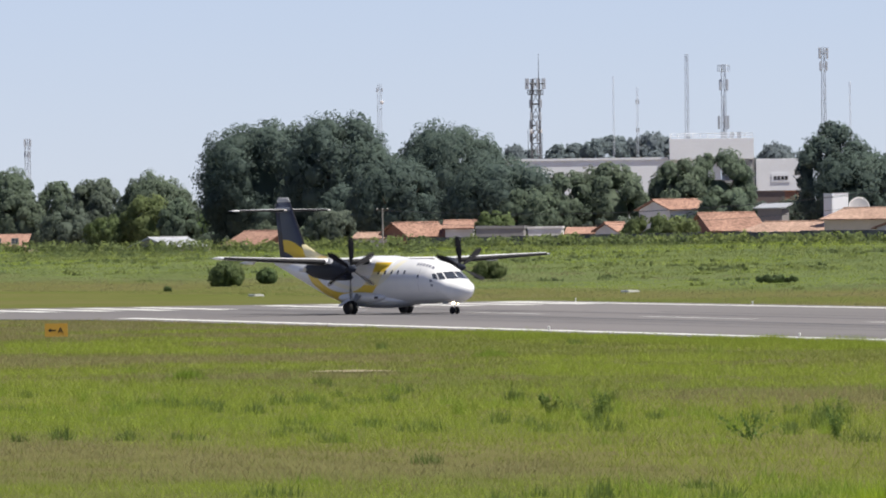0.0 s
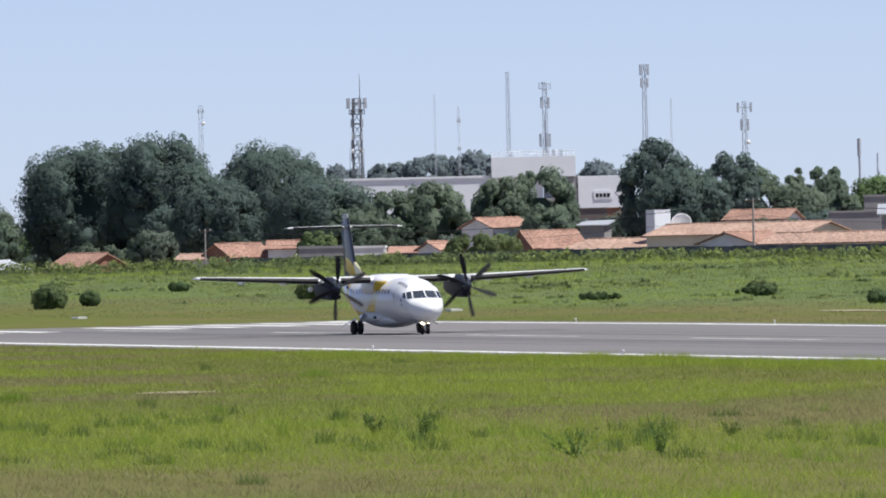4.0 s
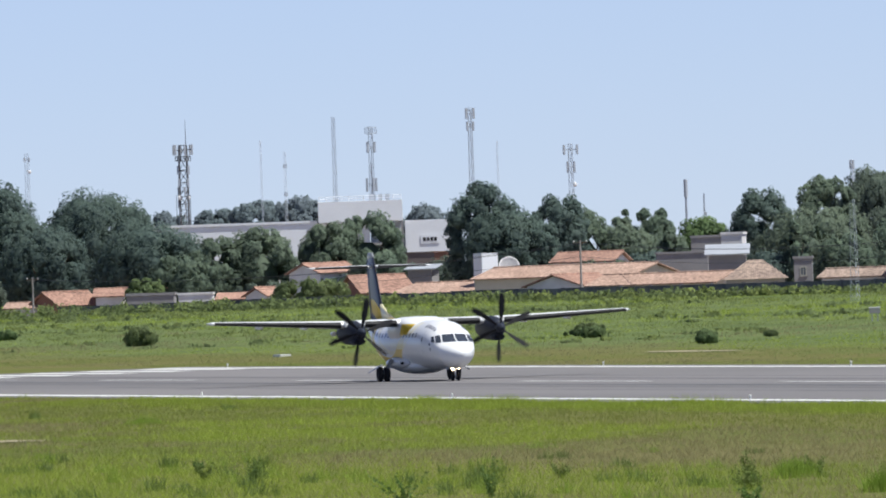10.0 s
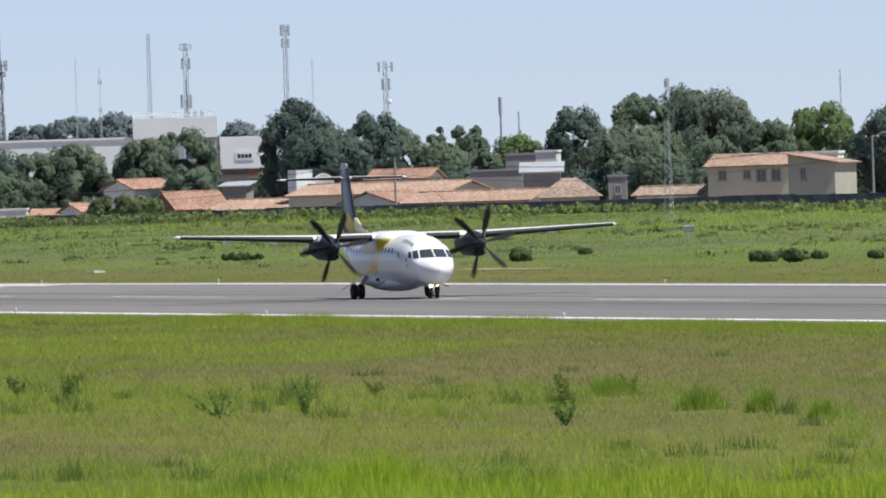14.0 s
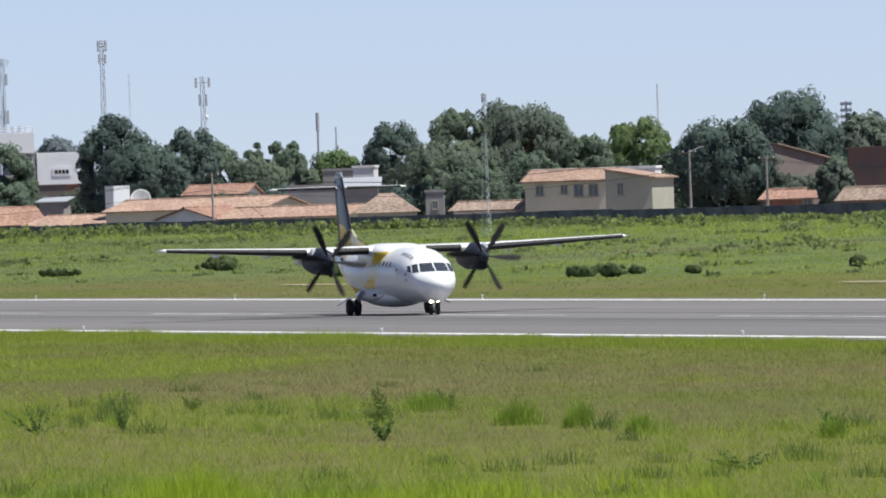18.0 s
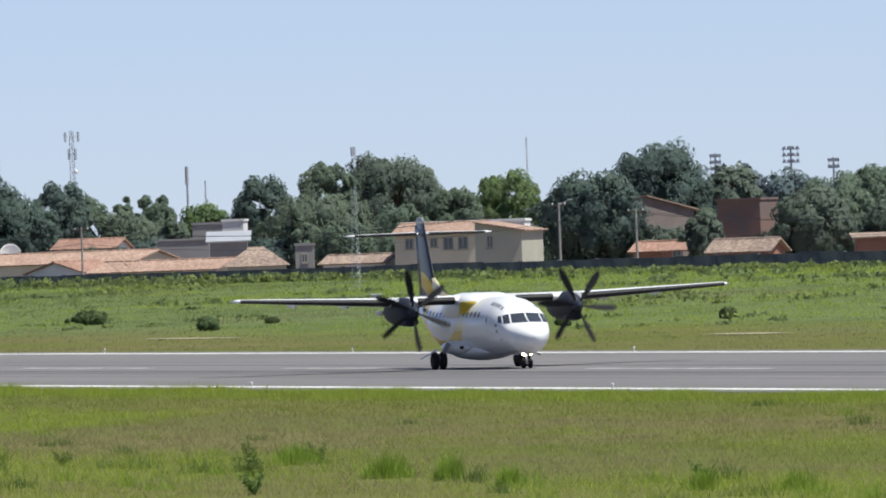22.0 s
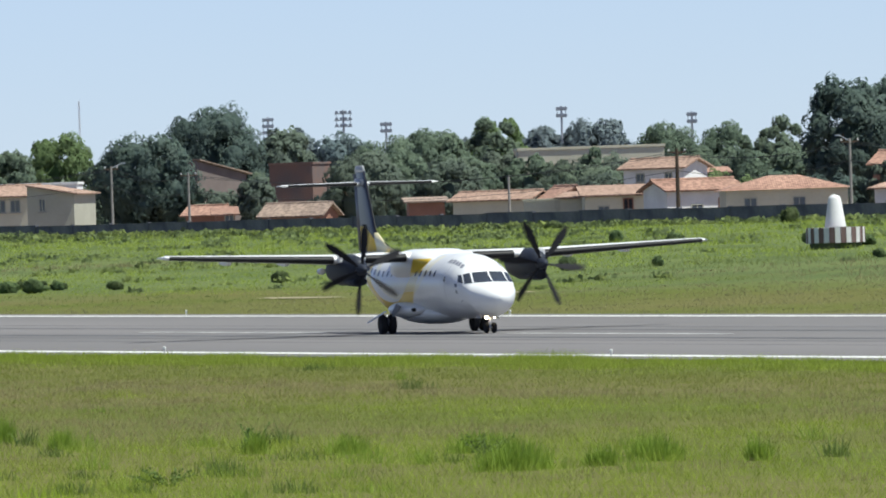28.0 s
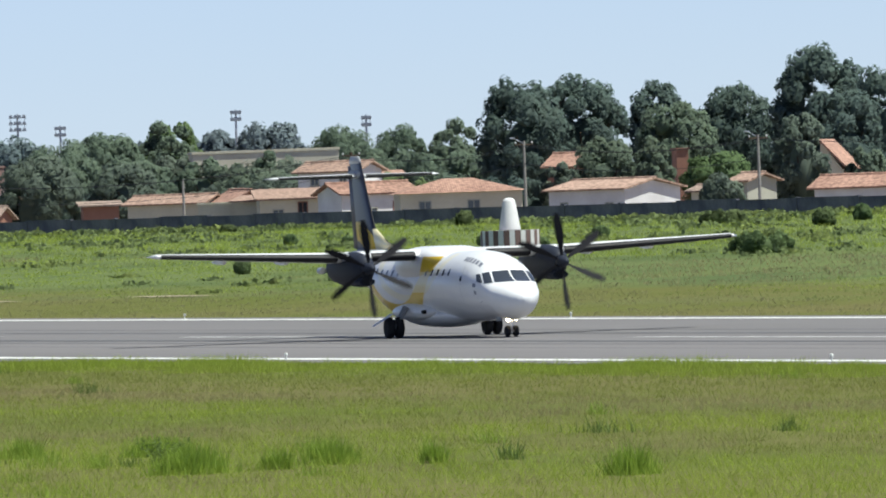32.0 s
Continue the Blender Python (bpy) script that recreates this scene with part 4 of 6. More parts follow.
def house(x, y, w, d, eave, ridge, yaw=0.0, wall="white", roof="tile", style="side", label="", holes=((-0.25, 1.2, 1.2, 1.0), (0.25, 1.2, 1.2, 1.0)), base=None):
    """A tiled house seen from the field: w across, d deep; style side: the ridge runs across; gable: it runs away; mono: one slope; drop, shed: one slope from a high end; hip: four slopes."""
    e = new("house")
    e.location, e.rotation_euler = (x, y, gz(x, y) if base is None else base), (0, 0, radians(yaw - 17))
    tagged(e, label, "house")
    bm = bmesh.new()
    hw, hd = w / 2, d / 2
    add_box(bm, -hw, hw, -hd, hd, -0.4, eave)
    if style in ("gable", "side"):
        for s in (-1, 1):
            pts = ((-hw, s * hd), (hw, s * hd), (0, s * hd)) if style == "gable" else ((s * hw, -hd), (s * hw, hd), (s * hw, 0))
            vs = [bm.verts.new((px, py, eave if i < 2 else ridge - 0.06)) for i, (px, py) in enumerate(pts)]
            bm.faces.new(vs)
    part("wall", bm, M[wall], e)
    o, t = 0.45, 0.14

    def slab(name, a, b, c, dd, lab=""):
        n = (Vector(b) - Vector(a)).cross(Vector(dd) - Vector(a)).normalized()
        if n.z < 0:
            n = -n
        bm = bmesh.new()
        q = [Vector(v) for v in (a, b, c, dd)]
        lo = [bm.verts.new(v) for v in q]
        hi = [bm.verts.new(v + n * t) for v in q]
        bm.faces.new(hi), bm.faces.new(lo[::-1])
        for i in range(4):
            bm.faces.new((lo[i], lo[(i + 1) % 4], hi[(i + 1) % 4], hi[i]))
        part(name, bm, M[roof], e, lab)

    k = (ridge - eave)
    if style == "side":
        f = eave - k * o / hd
        slab("roof_slope", (-hw - o, -hd - o, f), (hw + o, -hd - o, f), (hw + o, 0, ridge), (-hw - o, 0, ridge))
        slab("roof_slope", (-hw - o, hd + o, f), (hw + o, hd + o, f), (hw + o, 0, ridge), (-hw - o, 0, ridge))
        bm = bmesh.new()
        add_bar(bm, (-hw - o, 0, ridge + t * 0.9), (hw + o, 0, ridge + t * 0.9), 0.14, 0.14, 8)
        part("ridge_tiles", bm, M[roof], e)
    elif style == "gable":
        f = eave - k * o / hw
        slab("roof_slope", (-hw - o, -hd - o, f), (-hw - o, hd + o, f), (0, hd + o, ridge), (0, -hd - o, ridge))
        slab("roof_slope", (hw + o, -hd - o, f), (hw + o, hd + o, f), (0, hd + o, ridge), (0, -hd - o, ridge))
        bm = bmesh.new()
        add_bar(bm, (0, -hd - o, ridge + t * 0.9), (0, hd + o, ridge + t * 0.9), 0.14, 0.14, 8)
        part("ridge_tiles", bm, M[roof], e)
    elif style == "mono":
        slab("roof_slope", (-hw - o, -hd - o, eave + 0.03), (hw + o, -hd - o, eave + 0.03), (hw + o, hd + o, ridge), (-hw - o, hd + o, ridge))
    elif style in ("drop", "shed"):
        # one slope, high at its one end (drop) or towards the field (shed), with the wall filled in under it
        hi = ridge - 0.05
        bm = bmesh.new()
        c = [(-hw, -hd), (hw, -hd), (hw, hd), (-hw, hd)]
        top = [hi, eave, eave, hi] if style == "drop" else [hi, hi, eave, eave]
        lo = [bm.verts.new((px, py, eave - 0.02)) for px, py in c]
        up = [bm.verts.new((px, py, max(tz, eave))) for (px, py), tz in zip(c, top)]
        for k4 in range(4):
            bm.faces.new((lo[k4], lo[(k4 + 1) % 4], up[(k4 + 1) % 4], up[k4]))
        part("wall_wedge", bm, M[wall], e)
        if style == "drop":
            slab("roof_slope", (-hw - 0.1, -hd - o, ridge + 0.02), (hw + o, -hd - o, eave - 0.04), (hw + o, hd + o, eave - 0.04), (-hw - 0.1, hd + o, ridge + 0.02))
        else:
            slab("roof_slope", (-hw - o, -hd - 0.1, ridge + 0.02), (hw + o, -hd - 0.1, ridge + 0.02), (hw + o, hd + o, eave - 0.04), (-hw - o, hd + o, eave - 0.04))
    elif style == "hip":
        bm = bmesh.new()
        c = [bm.verts.new(v) for v in ((-hw - o, -hd - o, eave), (hw + o, -hd - o, eave), (hw + o, hd + o, eave), (-hw - o, hd + o, eave))]
        r = min(hw * 0.75, hd)
        p, q = bm.verts.new((-hw + r, 0, ridge)), bm.verts.new((hw - r, 0, ridge))
        bm.faces.new((c[0], c[1], q, p)), bm.faces.new((c[1], c[2], q)), bm.faces.new((c[2], c[3], p, q)), bm.faces.new((c[3], c[0], p)), bm.faces.new(c)
        part("roof_slope", bm, M[roof], e)
    elif style == "flat":
        part("parapet", box_bm(-hw - 0.12, hw + 0.12, -hd - 0.12, hd + 0.12, eave + 0.004, ridge, 0.03), M[wall], e)
    bm = bmesh.new()
    add_box(bm, -hw - 0.02, hw + 0.02, -hd - 0.05, -hd - 0.004, -0.1, 0.45)
    part("plinth", bm, M["concrete"], e)
    for fx, z, ww, hh in holes:
        if hh > 1.6:
            opening(e, fx * w, z, ww, hh, -hd, "brickwall", "dark", "door")
        else:
            opening(e, fx * w, z, ww, hh, -hd)
    return e


def lattice(x, y, base, top, r0, r1, name, label, material="steel", rings=9, legs=3, kit=(), leg_r=0.06):
    """A lattice mast: legs, horizontal rings and diagonals, with the antennas named in kit."""
    e = new(name)
    e.location = (x, y, base)
    tagged(e, label, "mast")
    h = top - base
    at = lambda k, q: Vector((math.cos(6.2832 * k / legs + 0.4) * (r0 + (r1 - r0) * q), math.sin(6.2832 * k / legs + 0.4) * (r0 + (r1 - r0) * q), h * q))
    for k in range(legs):
        bm = bmesh.new()
        add_bar(bm, at(k, 0), at(k, 1), leg_r, leg_r * 0.8, 5)
        part("leg", bm, M[material], e)
    bm = bmesh.new()
    for i in range(rings):
        for k in range(legs):
            add_bar(bm, at(k, i / rings), at((k + 1) % legs, (i + 1) / rings), leg_r * 0.5, None, 4)
            add_bar(bm, at(k, (i + 1) / rings), at((k + 1) % legs, (i + 1) / rings), leg_r * 0.5, None, 4)
    part("bracing", bm, M[material], e)
    for what, q, r, n, ph in kit:
        for j in range(n):
            a = 6.2832 * j / n + 0.5
            c = Vector((math.cos(a) * r, math.sin(a) * r, h * q))
            if what == "panel":
                part("antenna_panel", box_bm(c.x - 0.18, c.x + 0.18, c.y - 0.12, c.y + 0.12, c.z - ph / 2, c.z + ph / 2, 0.04), M["antenna"], e)
                bm = bmesh.new()
                add_bar(bm, (0, 0, c.z), (c.x, c.y, c.z), leg_r * 0.8, None, 5)
                part("bracket", bm, M[material], e)
            elif what == "dish":
                bm = bmesh.new()
                bmesh.ops.create_uvsphere(bm, u_segments=16, v_segments=8, radius=ph, matrix=Matrix.Translation(c) @ Matrix.Diagonal((1, 0.4, 1, 1)))
                part("dish", bm, M["white"], e)
            elif what == "platform":
                bm = bmesh.new()
                for s in range(12):
                    b0, b1 = 6.2832 * s / 12, 6.2832 * (s + 1) / 12
                    for dz in (0, ph):
                        add_bar(bm, (math.cos(b0) * r, math.sin(b0) * r, c.z + dz), (math.cos(b1) * r, math.sin(b1) * r, c.z + dz), leg_r * 0.6, None, 4)
                    add_bar(bm, (math.cos(b0) * r, math.sin(b0) * r, c.z), (math.cos(b0) * r, math.sin(b0) * r, c.z + ph), leg_r * 0.6, None, 4)
                part("platform", bm, M[material], e)
            elif what == "rod":
                bm = bmesh.new()
                add_bar(bm, (c.x, c.y, c.z), (c.x, c.y, c.z + ph), leg_r * 0.7, leg_r * 0.35, 5)
                part("whip_antenna", bm, M[material], e)
    return e


def pole(x, y, h, lamp=0, arm=1.6, base=None, label="grey concrete utility pole with a crossarm", r=0.15, stuff="concrete"):
    e = new("utility_pole")
    e.location = (x, y, gz(x, y) if base is None else base)
    tagged(e, label, "pole")
    bm = bmesh.new()
    add_bar(bm, (0, 0, -0.3), (0, 0, h), r, r * 0.7, 8)
    part("shaft", bm, M[stuff], e)
    if arm:
        part("crossarm", box_bm(-arm / 2, arm / 2, -0.06, 0.06, h - 0.35, h - 0.22, 0.01), M["bark"], e)
        for k in (-0.45, 0, 0.45):
            part("insulator", revolve([(-0.1, 0.05), (0.0, 0.08), (0.1, 0.04)], Matrix.Translation((k * arm, 0, h - 0.12)) @ Matrix.Rotation(radians(90), 4, "Y"), 8), M["white"], e)
    if lamp:
        bm = bmesh.new()
        add_bar(bm, (0, 0, h - 0.2), (lamp, 0, h + 0.25), 0.04, 0.035, 6)
        part("lamp_arm", bm, M["steel"], e)
        part("lamp_head", box_bm(lamp - 0.35 if lamp < 0 else lamp - 0.1, lamp + 0.1 if lamp < 0 else lamp + 0.35, -0.12, 0.12, h + 0.2, h + 0.32, 0.03), M["steel"], e)
    return e


def floodlight(x, y, base, top, w, rows=3):
    """A stadium floodlight: a mast with rows of lamps on a frame."""
    e = new("floodlight_mast")
    e.location, e.rotation_euler = (x, y, base), (0, 0, radians(-17))
    tagged(e, "tall stadium floodlight mast with rows of lamps", "floodlight", group="stadium floodlights")
    h = top - base
    bm = bmesh.new()
    add_bar(bm, (0, 0, 0), (0, 0, h), 0.45, 0.22, 8)
    part("shaft", bm, M["steel"], e)
    bm = bmesh.new()
    for i in range(rows):
        add_box(bm, -w / 2, w / 2, -0.12, 0.12, h - 1.0 - 1.55 * i, h - 0.8 - 1.55 * i)
    for sx in (-0.4, 0.4):
        add_box(bm, sx * w - 0.06, sx * w + 0.06, -0.10, 0.10, h - 0.9 - 1.55 * (rows - 1), h - 0.9)
    part("frame", bm, M["lamp_grey"], e)
    for i in range(rows):
        for j in range(4):
            lx = (j - 1.5) * w / 4
            part("lamp", revolve([(0.3, 0.38), (0.0, 0.42), (-0.3, 0.2)], Matrix.Translation((lx, -0.2, h - 0.55 - 1.55 * i)) @ Matrix.Rotation(radians(-90), 4, "Z"), 10), M["lamp_grey"], e)
    return e


def wire(a, b, sag, n=10):
    e = bpy.data.curves.new("power_line", "CURVE")
    e.dimensions, e.bevel_depth, e.bevel_resolution = "3D", 0.022, 1
    s = e.splines.new("POLY")
    s.points.add(n)
    for i in range(n + 1):
        q = i / n
        p = Vector(a).lerp(Vector(b), q) - Vector((0, 0, 4 * sag * q * (1 - q)))
        s.points[i].co = (*p, 1)
    e.materials.append(M["black"])
    return tagged(new("power_line", e), "thin dark overhead power line between poles", "cable", group="overhead lines")


boundary_wall()


# the belt of gardens behind the first houses
belt = random.Random(31)
for i in range(58):
    if i == 10:
        continue
    by = 960 + 1150 * (i / 58) ** 1.15 + belt.uniform(-8, 8)
    bx = belt.uniform(385, 440) if i % 2 else belt.uniform(366, 380)
    tree(belt.choice(("green", "green", "grey", "mango", "lime")), bx, by, belt.uniform(8, 13), belt.uniform(5.0, 6.6) if i % 2 else belt.uniform(3.6, 5.0), clear=0.03, label="garden tree in the belt behind the houses")


# ---- trees and houses, from the far end of the field to the near one ----
tree("green", 375, 1964.1, 11.5, 13.7)
tree("green", 380, 1948.5, 7.9, 11.4)
tree("grey", 378, 1903.7, 9.9, 11.6)
tree("green", 385, 1888.3, 13.9, 12.5)
tree("lime", 356, 1779.2, 9.5, 5.4, clear=0.05)
tree("lime", 360, 1773.5, 8.1, 8.5)
tree("green", 358, 1739.7, 6.4, 7.9)
tree("green", 362, 1885.2, 7.7, 9.2)
tree("grey", 354, 1807.4, 8.7, 6.5, clear=0.05)
tree("mango", 372, 1745.4, 19.4, 19.3)
tree("mango", 378, 1719.2, 16.7, 20.1)
tree("mango", 366, 1626.8, 12.9, 12.6)
tree("mango", 390, 1695.2, 18.6, 18.2)
tree("mango", 372, 1669.2, 11.1, 15.3)
tree("mango", 368, 1568.8, 15.7, 12.5)
tree("green", 360, 1516.9, 9.7, 7.7)
tree("mango", 364, 1650.5, 8.4, 9.2)
tree("grey", 346, 1577.7, 7.4, 5.6, clear=0.05)
tree("lime", 352, 1505.0, 5.4, 4.8, clear=0.05)
tree("green", 372, 1546.7, 8.7, 10.1)
tree("green", 378, 1547.8, 10.7, 11.2)
tree("green", 384, 1534.0, 8.3, 11.4)
tree("green", 390, 1536.0, 10.7, 12.6)
tree("green", 366, 1437.4, 7.0, 7.2)
tree("lime", 346, 1390.9, 9.6, 3.6, clear=0.02, hedge=True, label="broad clipped green tree in front of the red roofs")
tree("mango", 392, 1480.7, 10.3, 15.6)
tree("mango", 384, 1427.8, 7.5, 10.6)
tree("mango", 380, 1426.7, 10.3, 11.4)
tree("mango", 420, 1546.5, 8.2, 14.2)
tree("green", 430, 1571.2, 9.3, 12.5)
tree("green", 436, 1568.9, 10.6, 10.2)
tree("green", 470, 1695.3, 4.1, 13.1, clear=0.15)
tree("green", 480, 1714.2, 8.0, 13.2)
tree("lime", 440, 1545.1, 7.6, 10.6)
tree("green", 420, 1490.6, 4.6, 8.5)
tree("mango", 440, 1518.6, 9.3, 13.9)
tree("green", 450, 1520.5, 9.1, 15.4)
tree("grey", 470, 1557.4, 16.1, 16.4, clear=0.3, flat=True, label="wide spreading grey-green tree behind the houses")
tree("green", 392, 1330.3, 14.5, 9.5)
tree("green", 420, 1387.9, 8.3, 8.5)
tree("green", 450, 1462.7, 5.7, 10.9)
tree("lime", 455, 1455.1, 11.0, 12.8)
tree("green", 380, 1296.0, 3.0, 8.1)
tree("green", 420, 1331.0, 4.7, 7.4)
tree("green", 372, 1249.5, 7.2, 6.1)
tree("mango", 372, 1160.2, 10.8, 10.1)
tree("mango", 470, 1438.9, 13.6, 15.5)
tree("green", 410, 1331.7, 8.0, 9.7)
tree("grey", 640, 1918.5, 11.6, 15.8)
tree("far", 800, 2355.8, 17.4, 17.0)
tree("grey", 362, 1061.4, 8.2, 7.2)
tree("grey", 380, 1148.2, 4.2, 5.5)
tree("green", 460, 1321.7, 8.7, 10.2)
tree("green", 500, 1414.7, 7.7, 12.7)
tree("green", 430, 1246.8, 7.9, 8.0)
tree("green", 392, 1136.0, 7.6, 7.2)
tree("green", 520, 1515.3, 14.4, 11.6)
tree("green", 540, 1552.8, 10.7, 12.8)
tree("lime", 560, 1583.8, 10.5, 14.4)
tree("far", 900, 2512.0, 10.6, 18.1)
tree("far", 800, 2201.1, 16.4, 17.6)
tree("green", 620, 1673.3, 13.3, 13.6)
tree("green", 640, 1702.2, 10.0, 13.7)
tree("green", 560, 1469.0, 7.1, 12.4)
tree("green", 420, 1122.2, 9.0, 6.9)
tree("green", 430, 1205.5, 6.7, 7.0)
tree("green", 410, 1129.6, 3.3, 7.3, clear=0.05)
tree("green", 430, 1127.4, 6.6, 7.4)
tree("green", 410, 1170.2, 9.3, 7.0)
tree("grey", 372, 1065.4, 6.8, 6.3)
tree("mango", 392, 1010.6, 8.3, 12.5)
tree("mango", 400, 1015.5, 8.8, 12.8)
tree("mango", 402, 1002.0, 5.5, 11.9)
tree("green", 394, 977.6, 7.6, 9.8)
tree("mango", 410, 1002.9, 8.1, 11.4)
tree("mango", 400, 958.9, 8.7, 14.2)
tree("mango", 396, 934.4, 7.6, 11.7)
tree("mango", 384, 915.4, 6.9, 9.8)
tree("green", 364, 919.5, 5.8, 6.7)
tree("green", 366, 913.7, 3.6, 6.6)
tree("grey", 346, 849.8, 3.5, 3.3, clear=0.03, hedge=True, label="rounded grey-green tree behind the boundary wall")
tree("grey", 362, 871.9, 4.7, 7.9)
tree("lime", 366, 899.2, 6.1, 5.1, clear=0.03)
tree("green", 366, 868.4, 3.7, 5.0)
tree("green", 420, 1079.0, 5.8, 9.2)
tree("grey", 360, 919.3, 3.4, 4.7)
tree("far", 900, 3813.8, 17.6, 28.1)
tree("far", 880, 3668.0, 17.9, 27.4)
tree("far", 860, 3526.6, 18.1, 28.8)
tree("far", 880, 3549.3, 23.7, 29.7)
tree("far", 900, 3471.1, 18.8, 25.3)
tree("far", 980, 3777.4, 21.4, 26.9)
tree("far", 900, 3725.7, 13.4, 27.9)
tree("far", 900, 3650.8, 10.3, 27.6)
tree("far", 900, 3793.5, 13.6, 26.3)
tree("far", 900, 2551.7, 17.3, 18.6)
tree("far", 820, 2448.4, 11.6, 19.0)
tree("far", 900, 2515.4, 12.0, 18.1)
tree("green", 418, 1172.3, 6.2, 6.9)
tree("green", 414, 1151.5, 4.6, 6.2)
tree("grey", 420, 1186.8, 5.5, 7.3)
house(348, 1824.1, 5.5, 7, 0.56, 2.70, 0, "brickwall", "tile", "mono", "low brick house with an orange tiled roof")
house(347, 1694.3, 6.1, 10.2, 0.80, 2.00, 39, "greywall", "sheet", "side", "shed with a grey metal sheet roof", holes=())
house(349, 1635.5, 7.0, 8.9, 0.94, 2.76, -37, "brickwall", "tile", "side", "brick house with an orange tiled roof", holes=())
house(350, 1642.6, 5.1, 6, 0.90, 2.67, 0, "brickwall", "tile", "flat", "low bare brick house", holes=())
house(347, 1554.2, 4.6, 5.0, 1.56, 2.19, -11, "white", "tile_pale", "side", "small white house with a pale tiled roof", holes=())
house(352, 1552.5, 7.6, 5.7, 1.86, 3.49, 46, "brickwall", "tile", "side", "brick house with a red tiled roof", holes=())
house(358, 1550.9, 3.7, 6, 2.78, 3.70, 0, "white", "tile", "side", "white house with a tiled roof", holes=())
house(350, 1492.9, 6.2, 5, 2.49, 2.86, 0, "greywall", "tile", "flat", "grey rendered yard building", holes=())
house(349, 1463.5, 4.3, 5, 2.33, 2.62, 0, "white", "tile", "flat", "white rendered yard building", holes=())
house(349, 1444.6, 3.0, 5, 1.44, 2.30, 0, "white", "tile", "mono", "small white house with a tiled roof", holes=())
house(352, 1439.2, 2.5, 4.2, 1.90, 2.80, 43, "white", "tile", "side", "small white house with a red tiled roof", holes=())
house(366, 1463.6, 6.5, 6.4, 4.61, 5.71, 41, "white", "tile", "side", "white house with a red tiled roof", holes=())
house(356, 1397.8, 6.4, 12.0, 1.67, 3.70, 17, "brickwall", "tile", "side", "low house with a wide orange tiled roof", holes=())
house(350, 1335.3, 12.0, 10.9, 1.19, 2.38, -36, "white", "tile_pale", "side", "long white house with a pale orange roof", holes=())
house(358, 1312.2, 21.5, 9.9, 2.67, 3.81, -30, "cream", "tile_pale", "side", "long cream house with a weathered orange roof", holes=())
house(372, 1356.5, 7.2, 10.1, 4.40, 5.43, -10, "white", "tile", "side", "white house with an orange roof behind", holes=())
house(349.5, 1242.1, 16.4, 7.1, 1.50, 2.50, -32, "cream", "tile_pale", "side", "long low house with a pale tiled roof", holes=())
house(392, 1371.7, 6.0, 8, 6.85, 7.15, 0, "greywall", "tile", "flat", "grey two-storey building with small windows", holes=((0.3, 3.6, 1.6, 1.2), (-0.2, 3.6, 0.8, 1.0)))
house(372, 1316.3, 6.0, 5, 4.82, 5.08, 0, "greywall", "tile", "flat", "grey rendered row of sheds", holes=((-0.2, 1.6, 0.8, 1.0), (0.2, 1.6, 0.8, 1.0)))
house(366, 1276.4, 4.2, 6, 4.36, 5.51, 0, "greywall", "sheet", "mono", "grey shed with a metal sheet roof", holes=())
house(352, 1216.9, 6.2, 8, 1.67, 3.74, 0, "beige", "tile_old", "hip", "house with a weathered brown hipped roof", holes=())
house(350, 1170.7, 7.1, 4.0, 1.67, 2.38, -24, "white", "tile_old", "side", "long low house with a mottled tiled roof", holes=())
house(360, 1225.8, 2.0, 5, 3.64, 3.94, 0, "greywall", "tile", "flat", "small grey rendered outbuilding", holes=((0, 1.8, 0.7, 1.0),))
house(396, 1181.8, 4.7, 7.0, 6.73, 6.98, -17, "dullbrick", "tile", "flat", "tall bare brick building", holes=())
house(352, 1078.5, 3.3, 4.0, 1.92, 2.66, -21, "brickwall", "tile", "side", "brick house with a small orange roof", holes=())
house(348, 1061.3, 1.8, 5, 1.76, 2.51, 0, "brickwall", "tile", "mono", "small brick house with an orange roof", holes=((0.2, 0.7, 0.9, 1.3),))
house(349, 1041.9, 5.9, 4.2, 1.66, 2.63, -24, "brickwall", "tile_old", "side", "brick house with a weathered orange roof", holes=())
house(356, 1026.3, 3.3, 6, 2.40, 2.81, 0, "brickwall", "tile_old", "mono", "low brick house with an old tiled roof", holes=())
house(352, 994.0, 7.7, 4.0, 2.50, 3.11, -31, "cream", "tile_pale", "side", "low cream house with a pale orange roof", holes=((-0.1, 0.3, 1.2, 0.9),))
house(356, 988.0, 3.5, 7, 2.48, 3.38, 12, "brickwall", "tile", "gable", "brick house with a tiled gable roof", holes=((0, 1.5, 0.8, 0.8),))
house(349, 956.4, 5.3, 6, 2.46, 3.34, 0, "cream", "tile_pale", "mono", "low house with a pale tiled porch roof", holes=((-0.2, 0.5, 1.0, 1.2), (0.2, 0.4, 0.9, 1.9)))
house(360, 973.1, 6.2, 4.0, 4.85, 5.53, -35, "white", "tile_pale", "side", "white two-storey house with a pale orange roof", holes=((-0.22, 3.6, 0.9, 0.8), (0.25, 3.6, 0.8, 0.8)))
house(350, 939.7, 7.3, 4.0, 2.85, 3.60, 27, "white", "tile", "side", "white house with a reddish tiled roof", holes=((-0.1, 0.6, 1.2, 1.0), (0.25, 0.2, 0.9, 1.9)))
house(352, 923.2, 10.2, 9, 2.63, 3.81, 0, "cream", "tile", "hip", "cream house with a broad red hipped roof", holes=((-0.3, 1.0, 1.1, 1.0), (0.1, 1.0, 1.1, 1.0)))
house(430, 1185.7, 15.6, 10, 7.43, 7.72, 0, "cream", "tile", "flat", "long low cream hall behind the trees", holes=())
